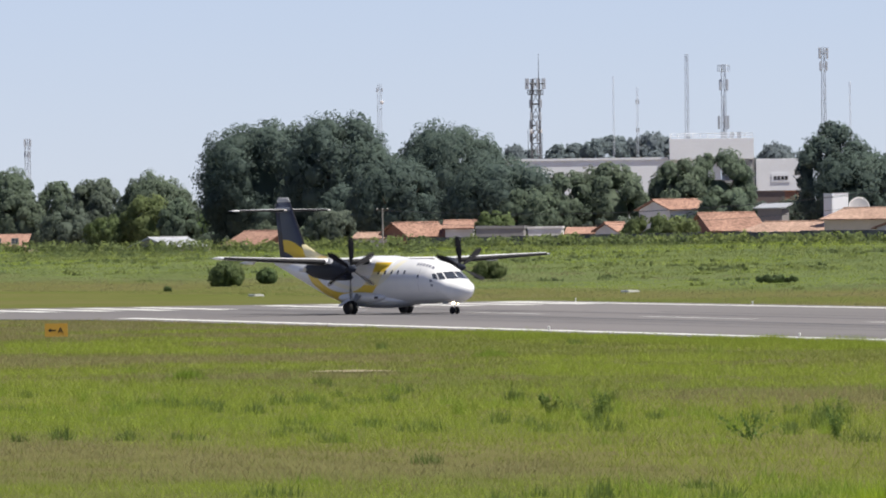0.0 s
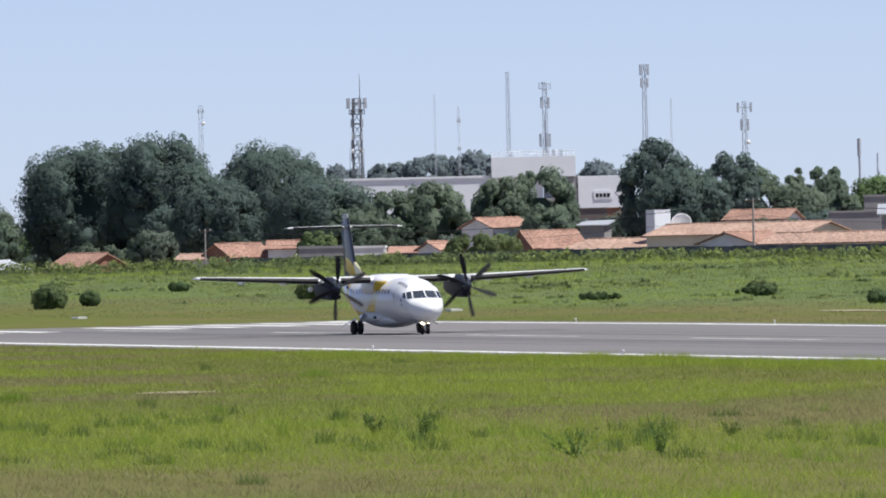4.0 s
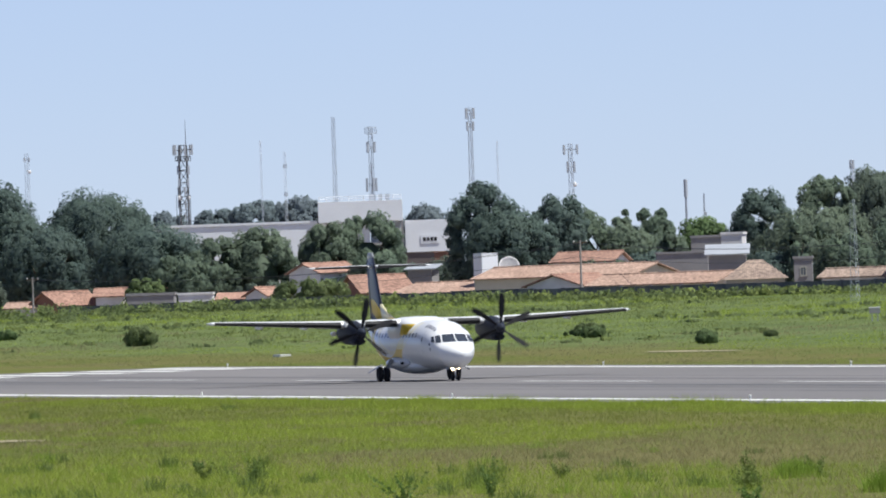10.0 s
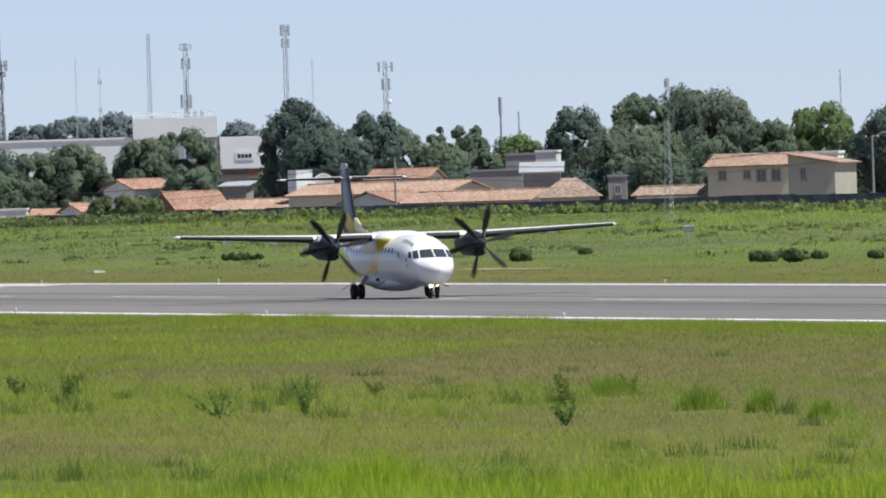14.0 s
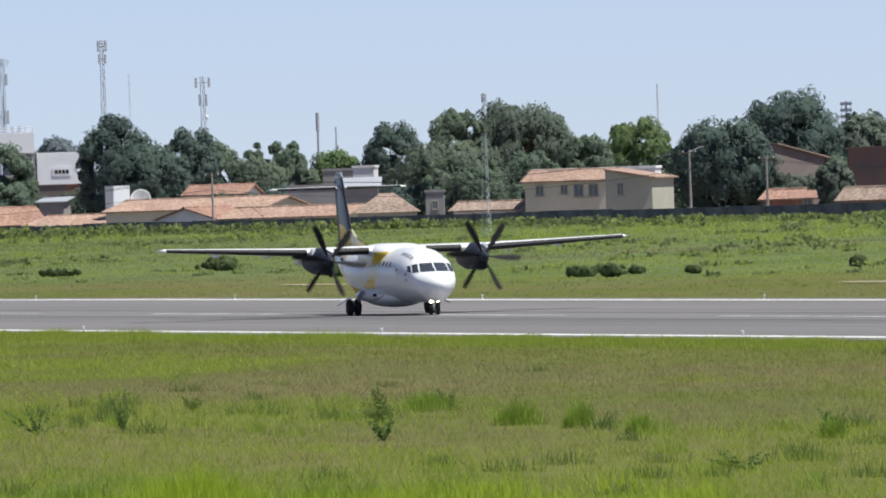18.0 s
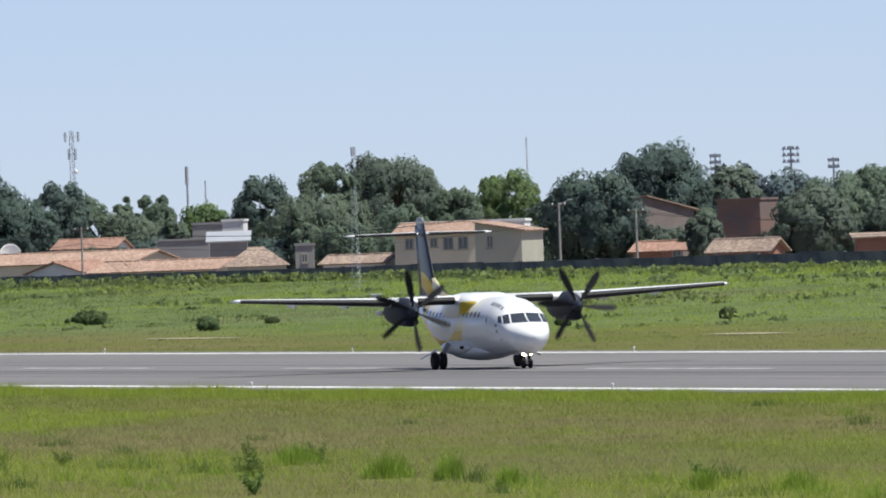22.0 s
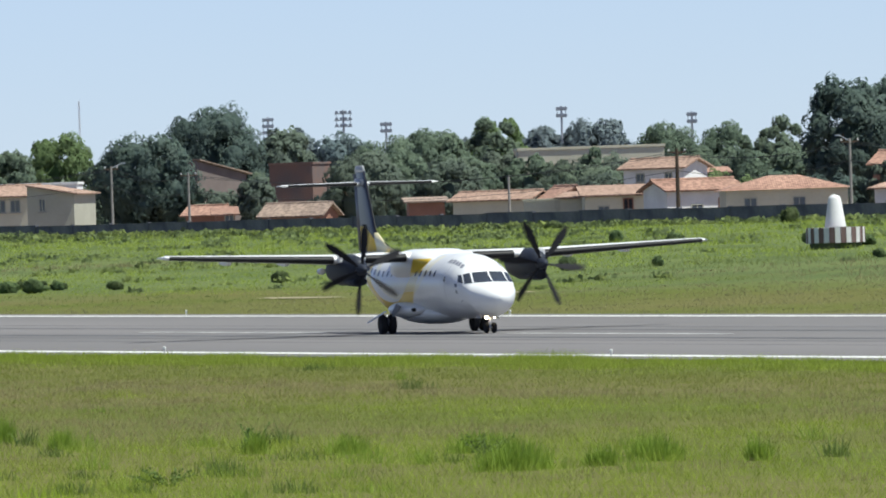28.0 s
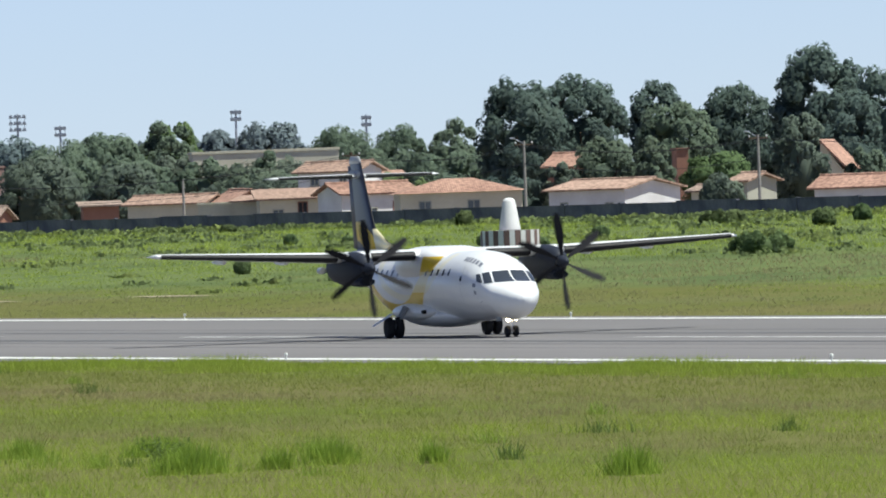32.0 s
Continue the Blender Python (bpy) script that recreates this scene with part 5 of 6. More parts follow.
house(372, 992.9, 2.0, 6, 4.16, 4.67, 0, "brickwall", "tile", "mono", "red-roofed brick house standing behind", holes=())
house(372, 948.0, 2.5, 4.0, 4.59, 5.51, -32, "brickwall", "tile", "side", "brick house with an orange roof under the trees", holes=())
house(354, 892.6, 8.6, 6.5, 2.47, 3.14, -49, "white", "tile_pale", "side", "white house with a long pale orange roof", holes=((-0.3, 0.6, 0.9, 0.9), (0.3, 0.6, 1.0, 0.8)))
house(352, 864.6, 3.4, 4.0, 2.05, 2.40, -30, "cream", "tile_old", "side", "low white house with an old roof", holes=())
house(354, 862.6, 1.5, 4.0, 2.75, 3.24, -41, "beige", "tile_pale", "side", "white house with a pale tiled roof", holes=())
house(352, 835.8, 6.3, 4.0, 2.05, 2.81, -32, "white", "tile", "side", "white house with an orange roof", holes=((-0.3, 0.5, 1.0, 0.8),))
house(376, 932.6, 1.0, 5, 5.52, 5.71, 0, "brickwall", "tile", "flat", "orange brick block under the trees", holes=())
# one house: shaded front in paler plaster, sunlit part darker, to even the light
house(357, 1164.0, 8.6, 9.0, 4.36, 5.36, -13, "cream", "tile_pale", "side", "cream two-storey house with an orange tiled roof", holes=((-0.32, 2.9, 0.9, 1.1), (-0.02, 3.0, 0.8, 0.9), (0.16, 2.7, 1.1, 1.3), (0.34, 2.7, 1.1, 1.3)))
house(354, 1132.2, 4.8, 10.0, 4.37, 5.27, -13, "beige", "tile_pale", "drop", "cream two-storey house with a sloping tiled roof and a sunlit side", holes=((-0.18, 2.7, 0.7, 1.3),))
house(366, 1185.5, 13.0, 5.0, 5.40, 5.70, -8, "white", "tile", "flat", "white parapet building behind the two-storey house", holes=())
house(392, 1200.6, 3.5, 9.0, 5.98, 7.58, -37, "brownwall", "tile_old", "shed", "tall bare rendered house with a sloping roof edge", holes=((0.1, 4.6, 0.9, 0.9),))
house(410, 1585.7, 5.1, 6.0, 7.31, 7.51, -2, "brownwall", "tile", "flat", "bare brown wall below the white building", holes=())
house(408, 1564.5, 1.7, 6.0, 7.18, 7.38, -3, "brickwall", "tile", "flat", "orange brick block below the white building", holes=())
house(372, 1436.4, 3.1, 5.0, 4.37, 4.97, -8, "greywall", "sheet", "mono", "low yard shed with a metal sheet roof", holes=())
house(386, 1343.2, 2.5, 6.0, 6.96, 7.26, -4, "white", "tile", "flat", "small white roof-top room with barred openings", holes=((-0.2, 4.6, 0.6, 0.7), (0.2, 4.6, 0.6, 0.7)))
house(376, 897.8, 1.8, 6.0, 3.42, 5.82, -16, "cream", "tile", "drop", "tall pale gable wall among the trees", holes=())
house(350, 961.5, 7.0, 5.0, 2.37, 2.87, -13, "cream", "tile_pale", "mono", "low porch with a pale tiled roof", holes=())
house(346, 965.6, 3.5, 3.0, 2.26, 2.46, -9, "cream", "tile", "flat", "low pale yard wall", holes=())
bush("green", 213.5, 1017.2, 2.99, 2.29)
bush("green", 221.5, 1037.4, 1.78, 1.37)
bush("green", 202.0, 986.7, 0.68, 0.43)
bush("green", 246.0, 898.2, 2.46, 0.94)
bush("green", 229.0, 804.7, 1.60, 0.88)
bush("green", 220.0, 1030.4, 1.52, 1.36)
bush("green", 216.5, 1029.1, 1.26, 1.92)
bush("green", 252.0, 1137.9, 1.96, 1.01)
bush("green", 235.5, 1008.9, 2.98, 1.74)
bush("green", 233.0, 899.3, 3.12, 0.67)
bush("green", 230.0, 807.7, 1.33, 0.81)
bush("green", 230.0, 744.1, 1.68, 0.52)
bush("green", 229.5, 735.3, 1.11, 0.44)
bush("green", 238.5, 820.9, 1.02, 0.49)
bush("green", 224.0, 729.4, 2.20, 0.73)
bush("green", 223.5, 721.3, 1.27, 0.91)
bush("green", 227.5, 728.9, 0.73, 0.55)
bush("green", 227.5, 716.2, 0.72, 0.50)
bush("green", 227.5, 799.2, 1.51, 0.72)
bush("green", 243.5, 890.0, 3.10, 0.62)
bush("green", 230.5, 809.7, 1.45, 0.89)
bush("green", 240.5, 877.2, 1.96, 0.87)
bush("green", 235.5, 707.3, 1.07, 0.71)
bush("green", 230.0, 749.7, 0.75, 0.38)
bush("green", 295.0, 808.1, 0.82, 0.82)
bush("green", 292.5, 789.4, 1.01, 0.65)
bush("green", 334.5, 876.0, 0.90, 1.17)
bush("green", 285.5, 744.1, 0.96, 0.84)
bush("green", 279.5, 718.2, 1.29, 0.70)
bush("green", 236.0, 709.6, 0.72, 0.57)
bush("green", 227.0, 730.9, 2.57, 0.66)
bush("green", 229.0, 721.7, 0.91, 0.51)
bush("green", 260.0, 665.9, 0.79, 0.55)
bush("green", 294.5, 806.9, 0.82, 0.82)
bush("green", 247.5, 687.1, 0.63, 0.91)
bush("green", 320.0, 785.8, 3.25, 0.98)
bush("green", 308.5, 739.5, 1.73, 1.23)
bush("green", 264.5, 643.1, 3.67, 1.27)
bush("green", 337.5, 883.6, 1.27, 1.09)
bush("green", 296.5, 750.3, 1.16, 0.77)
bush("green", 319.5, 758.9, 0.79, 1.11)
bush("green", 331.5, 923.2, 1.41, 0.66)
bush("green", 252.0, 683.0, 0.70, 0.63)
house(347, 1272.3, 8.4, 7.3, 1.64, 2.74, 57, "white", "tile", "side", "pale house with its gable and barred window towards the field", holes=((0.42, 0.8, 0.7, 0.8),))


# ---- the white hall, masts, poles and airfield furniture ----
def white_hall():
    """The big white building: a long low wing, a tall block over open galleries and a right wing."""
    e = new("hall")
    e.location, e.rotation_euler = (470, 1854, GZ), (0, 0, radians(-14.3))
    tagged(e, "large white building with a tall block, galleries and roof railing", "building")
    part("left_wing", box_bm(-34.2, -7.0, -4, 10, 0, 12.4, 0.05), M["far_white"], e)
    bm = box_bm(-6.9, 6.8, -5, 9, 12.3, 15.7, 0.05)
    part("tall_block", bm, M["far_white"], e)
    part("right_wing", box_bm(7.1, 15.4, -3, 9, 0, 12.3, 0.05), M["far_white"], e)
    part("core", box_bm(-6.9, 1.4, -3.2, 8.8, 0, 12.28), M["far_white"], e)
    part("back_wall", box_bm(1.5, 6.8, 2.0, 8.8, 0, 12.28), M["far_white"], e)
    for z in (4.2, 8.4):
        part("gallery_slab", box_bm(1.5, 6.9, -5, 2.0, z, z + 0.45), M["greywall"], e)
    for x in (3.4, 6.5):
        part("column", box_bm(x, x + 0.35, -5, -4.6, 0, 12.28, 0.02), M["greywall"], e)
    for x, w in ((1.9, 0.45), (3.3, 0.3), (4.4, 0.35)):
        part("roof_box", box_bm(x - w, x + w, -3.6, -2.8, 15.7, 16.7, 0.05), M["antenna"], e, "grey equipment box on the roof")
    part("parapet", box_bm(-34.4, -7.1, -4.2, -3.8, 12.4, 12.75), M["far_white"], e)
    bm = bmesh.new()
    for i in range(12):
        x = -6.7 + 13.3 * i / 11
        add_bar(bm, (x, -4.8, 15.7), (x, -4.8, 16.5), 0.05, None, 5)
    for z in (16.1, 16.5):
        add_bar(bm, (-6.7, -4.8, z), (6.6, -4.8, z), 0.05, None, 5)
    part("railing", bm, M["far_white"], e)
    board = part("sign_board", box_bm(9.6, 12.6, -3.12, -3.02, 8.5, 9.9), M["far_white"], e, "white sign board with dark bars")
    for i in range(4):
        part("letter_bar", box_bm(9.95 + 0.6 * i, 10.4 + 0.6 * i, -3.16, -3.124, 8.85, 9.45), M["dark"], board)


white_hall()


def tank_and_dish():
    e = new("water_tank_tower")
    e.location, e.rotation_euler = (352, 1330, GZ), (0, 0, radians(15))
    tagged(e, "tall white rendered water tank block above the roofs", "water tank")
    part("block", box_bm(-1.12, 1.12, -1.0, 1.0, -0.3, 5.6, 0.06), M["far_white"], e)
    part("cap", box_bm(-1.14, 1.14, -1.02, 1.02, 5.6, 5.66, 0.02), M["far_white"], e)
    d = new("satellite_dish")
    d.location, d.rotation_euler = (362, 1357, 6.5), (radians(-25), 0, radians(-14))
    tagged(d, "large white satellite dish on a roof", "satellite dish")
    bm = bmesh.new()
    rings = []
    for i in range(7):
        r = 1.25 * i / 6 + 0.01
        rings.append([bm.verts.new((math.cos(k * 0.2618) * r, -0.35 + 0.30 * (r / 1.25) ** 2 * -1, math.sin(k * 0.2618) * r)) for k in range(24)])
    for a, b in zip(rings, rings[1:]):
        for k in range(24):
            bm.faces.new((a[k], a[(k + 1) % 24], b[(k + 1) % 24], b[k]))
    bmesh.ops.solidify(bm, geom=bm.faces[:], thickness=0.05)
    smooth(part("reflector", bm, M["white"], d))
    bm = bmesh.new()
    add_bar(bm, (0, -0.2, 0), (0, 0.3, -4.6), 0.09)
    add_bar(bm, (0, -0.35, -0.9), (0, -1.2, 0), 0.03)
    part("mount", bm, M["steel"], d)
    s = new("satellite_dish")
    s.location, s.rotation_euler = (356, 975, GZ + 3.3), (radians(-35), 0, radians(-30))
    tagged(s, "white satellite dish tilted on a house roof", "satellite dish")
    part("reflector", d.children[0].data.copy(), None, s)
    bm = bmesh.new()
    add_bar(bm, (0, 0, 0), (0, -3.4, -5.2), 0.08)
    part("mount", bm, M["steel"], s)
    s.scale = (0.55, 0.55, 0.55)


tank_and_dish()
cell = (("panel", 0.97, 2.0, 6, 2.2), ("panel", 0.84, 1.5, 4, 1.8), ("platform", 0.90, 1.6, 1, 0.9), ("panel", 0.70, 1.2, 3, 2.0), ("rod", 0.99, 0.9, 1, 5.5), ("panel", 0.76, 1.3, 4, 1.6), ("panel", 0.62, 1.2, 3, 1.8), ("panel", 0.54, 1.0, 3, 1.6), ("rod", 0.30, 1.7, 3, 12.0), ("dish", 0.66, 1.1, 2, 0.5))
lattice(560, 2356, GZ, 34.4, 1.5, 1.1, "cell_tower", "thick lattice cell tower crowded with antenna panels", "darksteel", 12, 4, cell, 0.13)
lattice(520, 2324, GZ, 33.3, 0.7, 0.45, "radio_mast", "slim lattice radio mast", "steel", 12, 3, (("panel", 0.96, 0.6, 2, 0.8), ("dish", 0.88, 0.6, 1, 0.4)), 0.04)
lattice(760, 3106, GZ, 44.1, 0.35, 0.25, "radio_mast", "very thin far radio mast", "pale_steel", 12, 3, (), 0.03)
lattice(760, 3079, GZ, 40.5, 0.5, 0.3, "radio_mast", "thin far radio mast", "pale_steel", 12, 3, (("panel", 0.9, 0.4, 2, 1.2), ("panel", 0.7, 0.4, 2, 1.0)), 0.035)
lattice(480, 1910, GZ, 32.9, 0.5, 0.3, "radio_mast", "slim pale lattice mast beside the white building", "steel", 14, 3, (("platform", 0.50, 0.5, 1, 1.5),), 0.045)
lattice(480, 1885, GZ, 30.8, 0.6, 0.4, "cell_tower", "lattice cell tower with a ring platform on top", "steel", 12, 3, (("platform", 0.96, 1.0, 1, 1.0), ("panel", 0.88, 0.8, 4, 1.8), ("panel", 0.66, 0.9, 3, 2.2)), 0.06)
lattice(482, 1893, GZ, 24.8, 0.2, 0.1, "radio_mast", "thin whip mast on the white building", "steel", 8, 3, (), 0.05)
lattice(520, 1972, GZ, 34.7, 0.7, 0.35, "cell_tower", "tall pale lattice cell tower with antennas on top", "steel", 14, 3, (("panel", 0.97, 0.9, 4, 1.9), ("panel", 0.90, 0.7, 2, 1.6)), 0.065)
lattice(700, 2631, GZ, 36.4, 0.3, 0.2, "radio_mast", "very thin far radio mast", "pale_steel", 12, 3, (), 0.03)
lattice(540, 1980, GZ, 28.0, 0.7, 0.4, "cell_tower", "lattice cell tower with side antenna arms", "steel", 12, 3, (("panel", 0.96, 1.6, 4, 1.7), ("panel", 0.84, 0.8, 2, 2.0), ("dish", 0.72, 0.8, 1, 0.4)), 0.065)
lattice(520, 1826, GZ, 17.6, 0.25, 0.1, "radio_mast", "thin short whip mast", "steel", 8, 3, (("panel", 0.78, 0.3, 1, 0.6),), 0.04)
lattice(700, 2345, GZ, 26.9, 0.4, 0.35, "radio_mast", "far tubular mast behind the trees", "pale_steel", 8, 3, (("panel", 0.96, 0.4, 3, 1.8),), 0.08)
lattice(700, 2225, GZ, 26.4, 0.25, 0.15, "radio_mast", "very thin far radio mast", "pale_steel", 10, 3, (), 0.04)
lattice(600, 3116, GZ, 28.8, 1.0, 0.8, "cell_tower", "far cell tower on the skyline", "steel", 8, 3, (("panel", 0.96, 1.0, 4, 2.0), ("panel", 0.84, 0.8, 3, 1.6)), 0.11)
lattice(800, 2543, GZ, 29.6, 0.25, 0.15, "radio_mast", "very thin far radio mast", "pale_steel", 10, 3, (), 0.04)
lattice(302, 1012, gz(302), 11.4, 0.5, 0.25, "radio_mast", "slender grey lattice mast standing on the airfield edge", "steel", 14, 3, (), 0.02)


def monopole():
    e = new("monopole_tower")
    e.location = (500, 1766, GZ)
    tagged(e, "grey tubular monopole with a thick antenna drum on top", "mast")
    bm = bmesh.new()
    add_bar(bm, (0, 0, 0), (0, 0, 14.2), 0.28, 0.16, 12)
    part("shaft", bm, M["steel"], e)
    bm = bmesh.new()
    add_bar(bm, (0, 0, 14.0), (0, 0, 16.8), 0.30, 0.30, 14)
    part("antenna_drum", bm, M["antenna"], e)


monopole()
for fx, fy, ft, fw, fr in ((900, 2709, 25.6, 2.8, 4), (900, 2652, 26.4, 4.2, 3), (900, 2621, 23.1, 2.7, 2), (900, 2499, 24.6, 2.4, 2), (900, 2415, 21.9, 2.1, 2)):
    floodlight(fx, fy, GZ, ft, fw, fr)
poles = [pole(345, 1541, 5.6), pole(346, 1266, 6.6), pole(345, 1087, 6.9, lamp=1.1, arm=1.4, label="grey street lamp pole with crossarm and wires"), pole(346, 1066, 6.0), pole(344, 927, 6.3, r=0.21, stuff="bark", label="thick dark brown utility pole with a crossarm"), pole(346, 975, 4.6, arm=0),
         pole(346, 892, 6.6, lamp=-0.9), pole(346, 842, 6.3, lamp=-0.8)]
for a, b in ((0, 1), (1, 2), (2, 3), (3, 4), (4, 6), (6, 7)):
    for dx, dz in ((-0.6, -0.1), (0.6, -0.1), (0.0, -1.6)):
        pa, pb = poles[a].location, poles[b].location
        ha, hb = max(v.co.z for v in poles[a].children[0].data.vertices), max(v.co.z for v in poles[b].children[0].data.vertices)
        wire((pa.x + dx, pa.y, pa.z + ha + dz), (pb.x + dx, pb.y, pb.z + hb + dz), 0.8 if abs(pa.y - pb.y) < 100 else 1.6)
pa = poles[7].location
wire((pa.x, pa.y, pa.z + 6.0), (pa.x, pa.y - 70, pa.z + 5.6), 0.6)


def marker():
    """The white cone on its striped round base."""
    e = new("airfield_marker")
    e.location = (275, 712, gz(275) + 0.35)
    tagged(e, "white conical marker on a red and white striped round base", "marker")
    rot = Matrix.Rotation(radians(-90), 4, "Y")
    smooth(part("cone", revolve([(1.0, 0.70), (1.1, 0.70), (2.85, 0.42), (3.0, 0.36), (3.1, 0.20), (3.13, 0.02)], rot, 28), M["white"], e))
    n = 32
    for k in range(n):
        bm = bmesh.new()
        a0, a1 = 6.2832 * k / n + 0.008, 6.2832 * (k + 1) / n - 0.008
        r = 1.92
        vs = [[bm.verts.new((math.cos(a) * rr, math.sin(a) * rr, zz)) for a, rr, zz in ((a0, r, zz), (a1, r, zz), (a1, r - 0.12, zz), (a0, r - 0.12, zz))] for zz in (0.02, 1.02)]
        for i in range(4):
            bm.faces.new((vs[0][i], vs[0][(i + 1) % 4], vs[1][(i + 1) % 4], vs[1][i]))
        bm.faces.new(vs[1]), bm.faces.new(vs[0][::-1])
        part("base_panel", bm, M["redpaint" if k % 2 else "white"], e)
    # added drum fills the gap that a grassy mound would hide
    part("plinth", revolve([(-1.2, 1.7), (0.03, 1.7), (0.03, 0.1)], rot, 28), M["mound_fill"], e, "green-grey filler drum in place of a grassy mound")
    part("base_top", revolve([(0.96, 0.02), (0.985, 1.8), (0.99, 1.8), (0.992, 0.02)], rot, 28), M["concrete"], e)


marker()


def edge_light(x, y):
    e = new("runway_light")
    e.location = (x, y, gz(x, y))
    tagged(e, "small white elevated runway edge light", "runway light", group="runway edge lights")
    part("foot", revolve([(0.0, 0.10), (0.05, 0.10), (0.06, 0.03), (0.16, 0.03)], Matrix.Rotation(radians(-90), 4, "Y"), 10), M["paint"], e)
    part("lens", revolve([(0.16, 0.05), (0.22, 0.065), (0.28, 0.05), (0.30, 0.01)], Matrix.Rotation(radians(-90), 4, "Y"), 10), M["paint"], e)
    return e


for ly in (794.0, 744.8, 695.9, 642.8, 590.8, 539.8, 488.4, 437.0, 385.6):
    edge_light(191.4, ly)
for ly in (600.9, 549.0, 497.3, 445.6, 393.8, 343.5):
    edge_light(143.4, ly)


def taxi_sign():
    e = new("taxiway_sign")
    e.location, e.rotation_euler = (117.5, 603.0, 0), (0, 0, radians(-12))
    tagged(e, "orange-yellow taxiway sign with a black arrow and letter A", "sign")
    board = part("board", box_bm(-0.60, 0.60, -0.06, 0.06, 0.08, 0.78, 0.015), M["sign"], e)
    for x in (-0.45, 0.45):
        part("leg", box_bm(x - 0.03, x + 0.03, -0.03, 0.03, -0.2, 0.08), M["steel"], e)
    c = bpy.data.curves.new("letter", "FONT")
    c.body, c.size, c.extrude, c.align_x = "A", 0.46, 0.004, "CENTER"
    c.materials.append(M["black"])
    t = new("letter", c)
    t.parent, t.location, t.rotation_euler = board, (0.22, -0.07, 0.27), (radians(90), 0, 0)
    bm = box_bm(-0.34, -0.02, -0.072, -0.064, 0.40, 0.46)
    vs = [bm.verts.new((x, -0.068, z)) for x, z in ((-0.44, 0.43), (-0.28, 0.54), (-0.28, 0.32))]
    bm.faces.new(vs)
    part("arrow", bm, M["black"], board)


taxi_sign()


def field_box():
    e = new("equipment_board")
    e.location, e.rotation_euler = (262, 873, gz(262)), (0, 0, radians(-16))
    tagged(e, "small white-topped equipment board in the grass", "equipment")
    part("panel", box_bm(-0.42, 0.42, -0.05, 0.05, 0.62, 1.02, 0.02), M["greywall"], e)
    part("top_band", box_bm(-0.45, 0.45, -0.06, 0.06, 1.02, 1.12, 0.02), M["white"], e)
    for x in (-0.22, 0.22):
        part("post", box_bm(x - 0.03, x + 0.03, -0.03, 0.03, -0.2, 0.62), M["steel"], e)


field_box()


def ground_slab(x, y, w, label):
    """A pale concrete cable pit lid lying in the grass."""
    ob = new("pit_cover", mesh_of("pit_cover", [], [], M["paint"]))
    bm = box_bm(-w / 2, w / 2, -1.2, 1.2, -0.1, 0.16, 0.05)
    bm.to_mesh(ob.data)
    bm.free()
    ob.location = (x, y, gz(x, y))
    tagged(ob, label, "pit cover", group="pit covers")


ground_slab(193, 908, 0.8, "pale concrete pit cover in the grass verge")
ground_slab(213, 866, 0.9, "pale concrete pit cover in the grass verge")


def dirt_patch(x, y, lx, ly, seed):
    rng = np.random.default_rng(seed)
    n = 28
    v = [(0, 0, 0.10)]
    for k in range(n):
        a = 6.2832 * k / n
        q = 0.7 + 0.45 * rng.random()
        v.append((math.cos(a) * lx * q, math.sin(a) * ly * q, 0.05))
    ob = new("bare_ground_patch", mesh_of("bare_ground_patch", v, [(0, 1 + k, 1 + (k + 1) % n) for k in range(n)], M["dirt"]))
    ob.location, ob.rotation_euler = (x, y, gz(x, y)), (0, -math.atan(0.0215) if x > 200 else 0, 0)
    tagged(ob, "pale bare sandy patch in the grass", "ground", kind="structure")


dirt_patch(214.8, 759, 1.0, 11.5, 1)
dirt_patch(214.0, 640, 0.9, 8, 2)
dirt_patch(219.0, 620, 0.7, 7, 5)
dirt_patch(100.0, 452, 1.6, 3.0, 6)


# ---- grass and weeds ----
M["blade_green"] = leafy("grass_blades", (0.222, 0.250, 0.058), (0.262, 0.292, 0.072), 0.5, 0.0)
M["blade_dry"] = leafy("dry_grass_blades", (0.268, 0.244, 0.108), (0.325, 0.288, 0.145), 0.5, 0.0)
M["blade_lush"] = leafy("lush_grass_blades", (0.275, 0.345, 0.052), (0.335, 0.41, 0.066), 0.5, 0.0)
# far-field blades: the grass greens with haze mixed in as bluer colour
M["field_green"] = leafy("hazed_field_blades", (0.225, 0.265, 0.088), (0.265, 0.305, 0.105), 0.5, 0.0)
M["field_dry"] = leafy("hazed_dry_blades", (0.265, 0.255, 0.125), (0.315, 0.295, 0.155), 0.5, 0.0)
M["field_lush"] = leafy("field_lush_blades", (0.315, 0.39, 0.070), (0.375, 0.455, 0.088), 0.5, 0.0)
M["tuft"] = leafy("tuft_blades", (0.235, 0.335, 0.05), (0.335, 0.445, 0.078), 0.5, 0.0)
M["sunny"] = leafy("sunlit_long_blades", (0.36, 0.475, 0.045), (0.52, 0.62, 0.08), 0.6, 0.0)
M["weed"] = leafy("weed_leaves", (0.12, 0.18, 0.048), (0.19, 0.26, 0.075), 0.45, 0.02)


def patchy(x, y, sx, sy, seed):
    """Smooth patches in the plan, 0 to 1."""
    return np.array([0.5 + 0.5 * noise.fractal((a / sx + seed, b / sy, seed * 1.7), 1.0, 2.0, 3) for a, b in zip(x, y)])


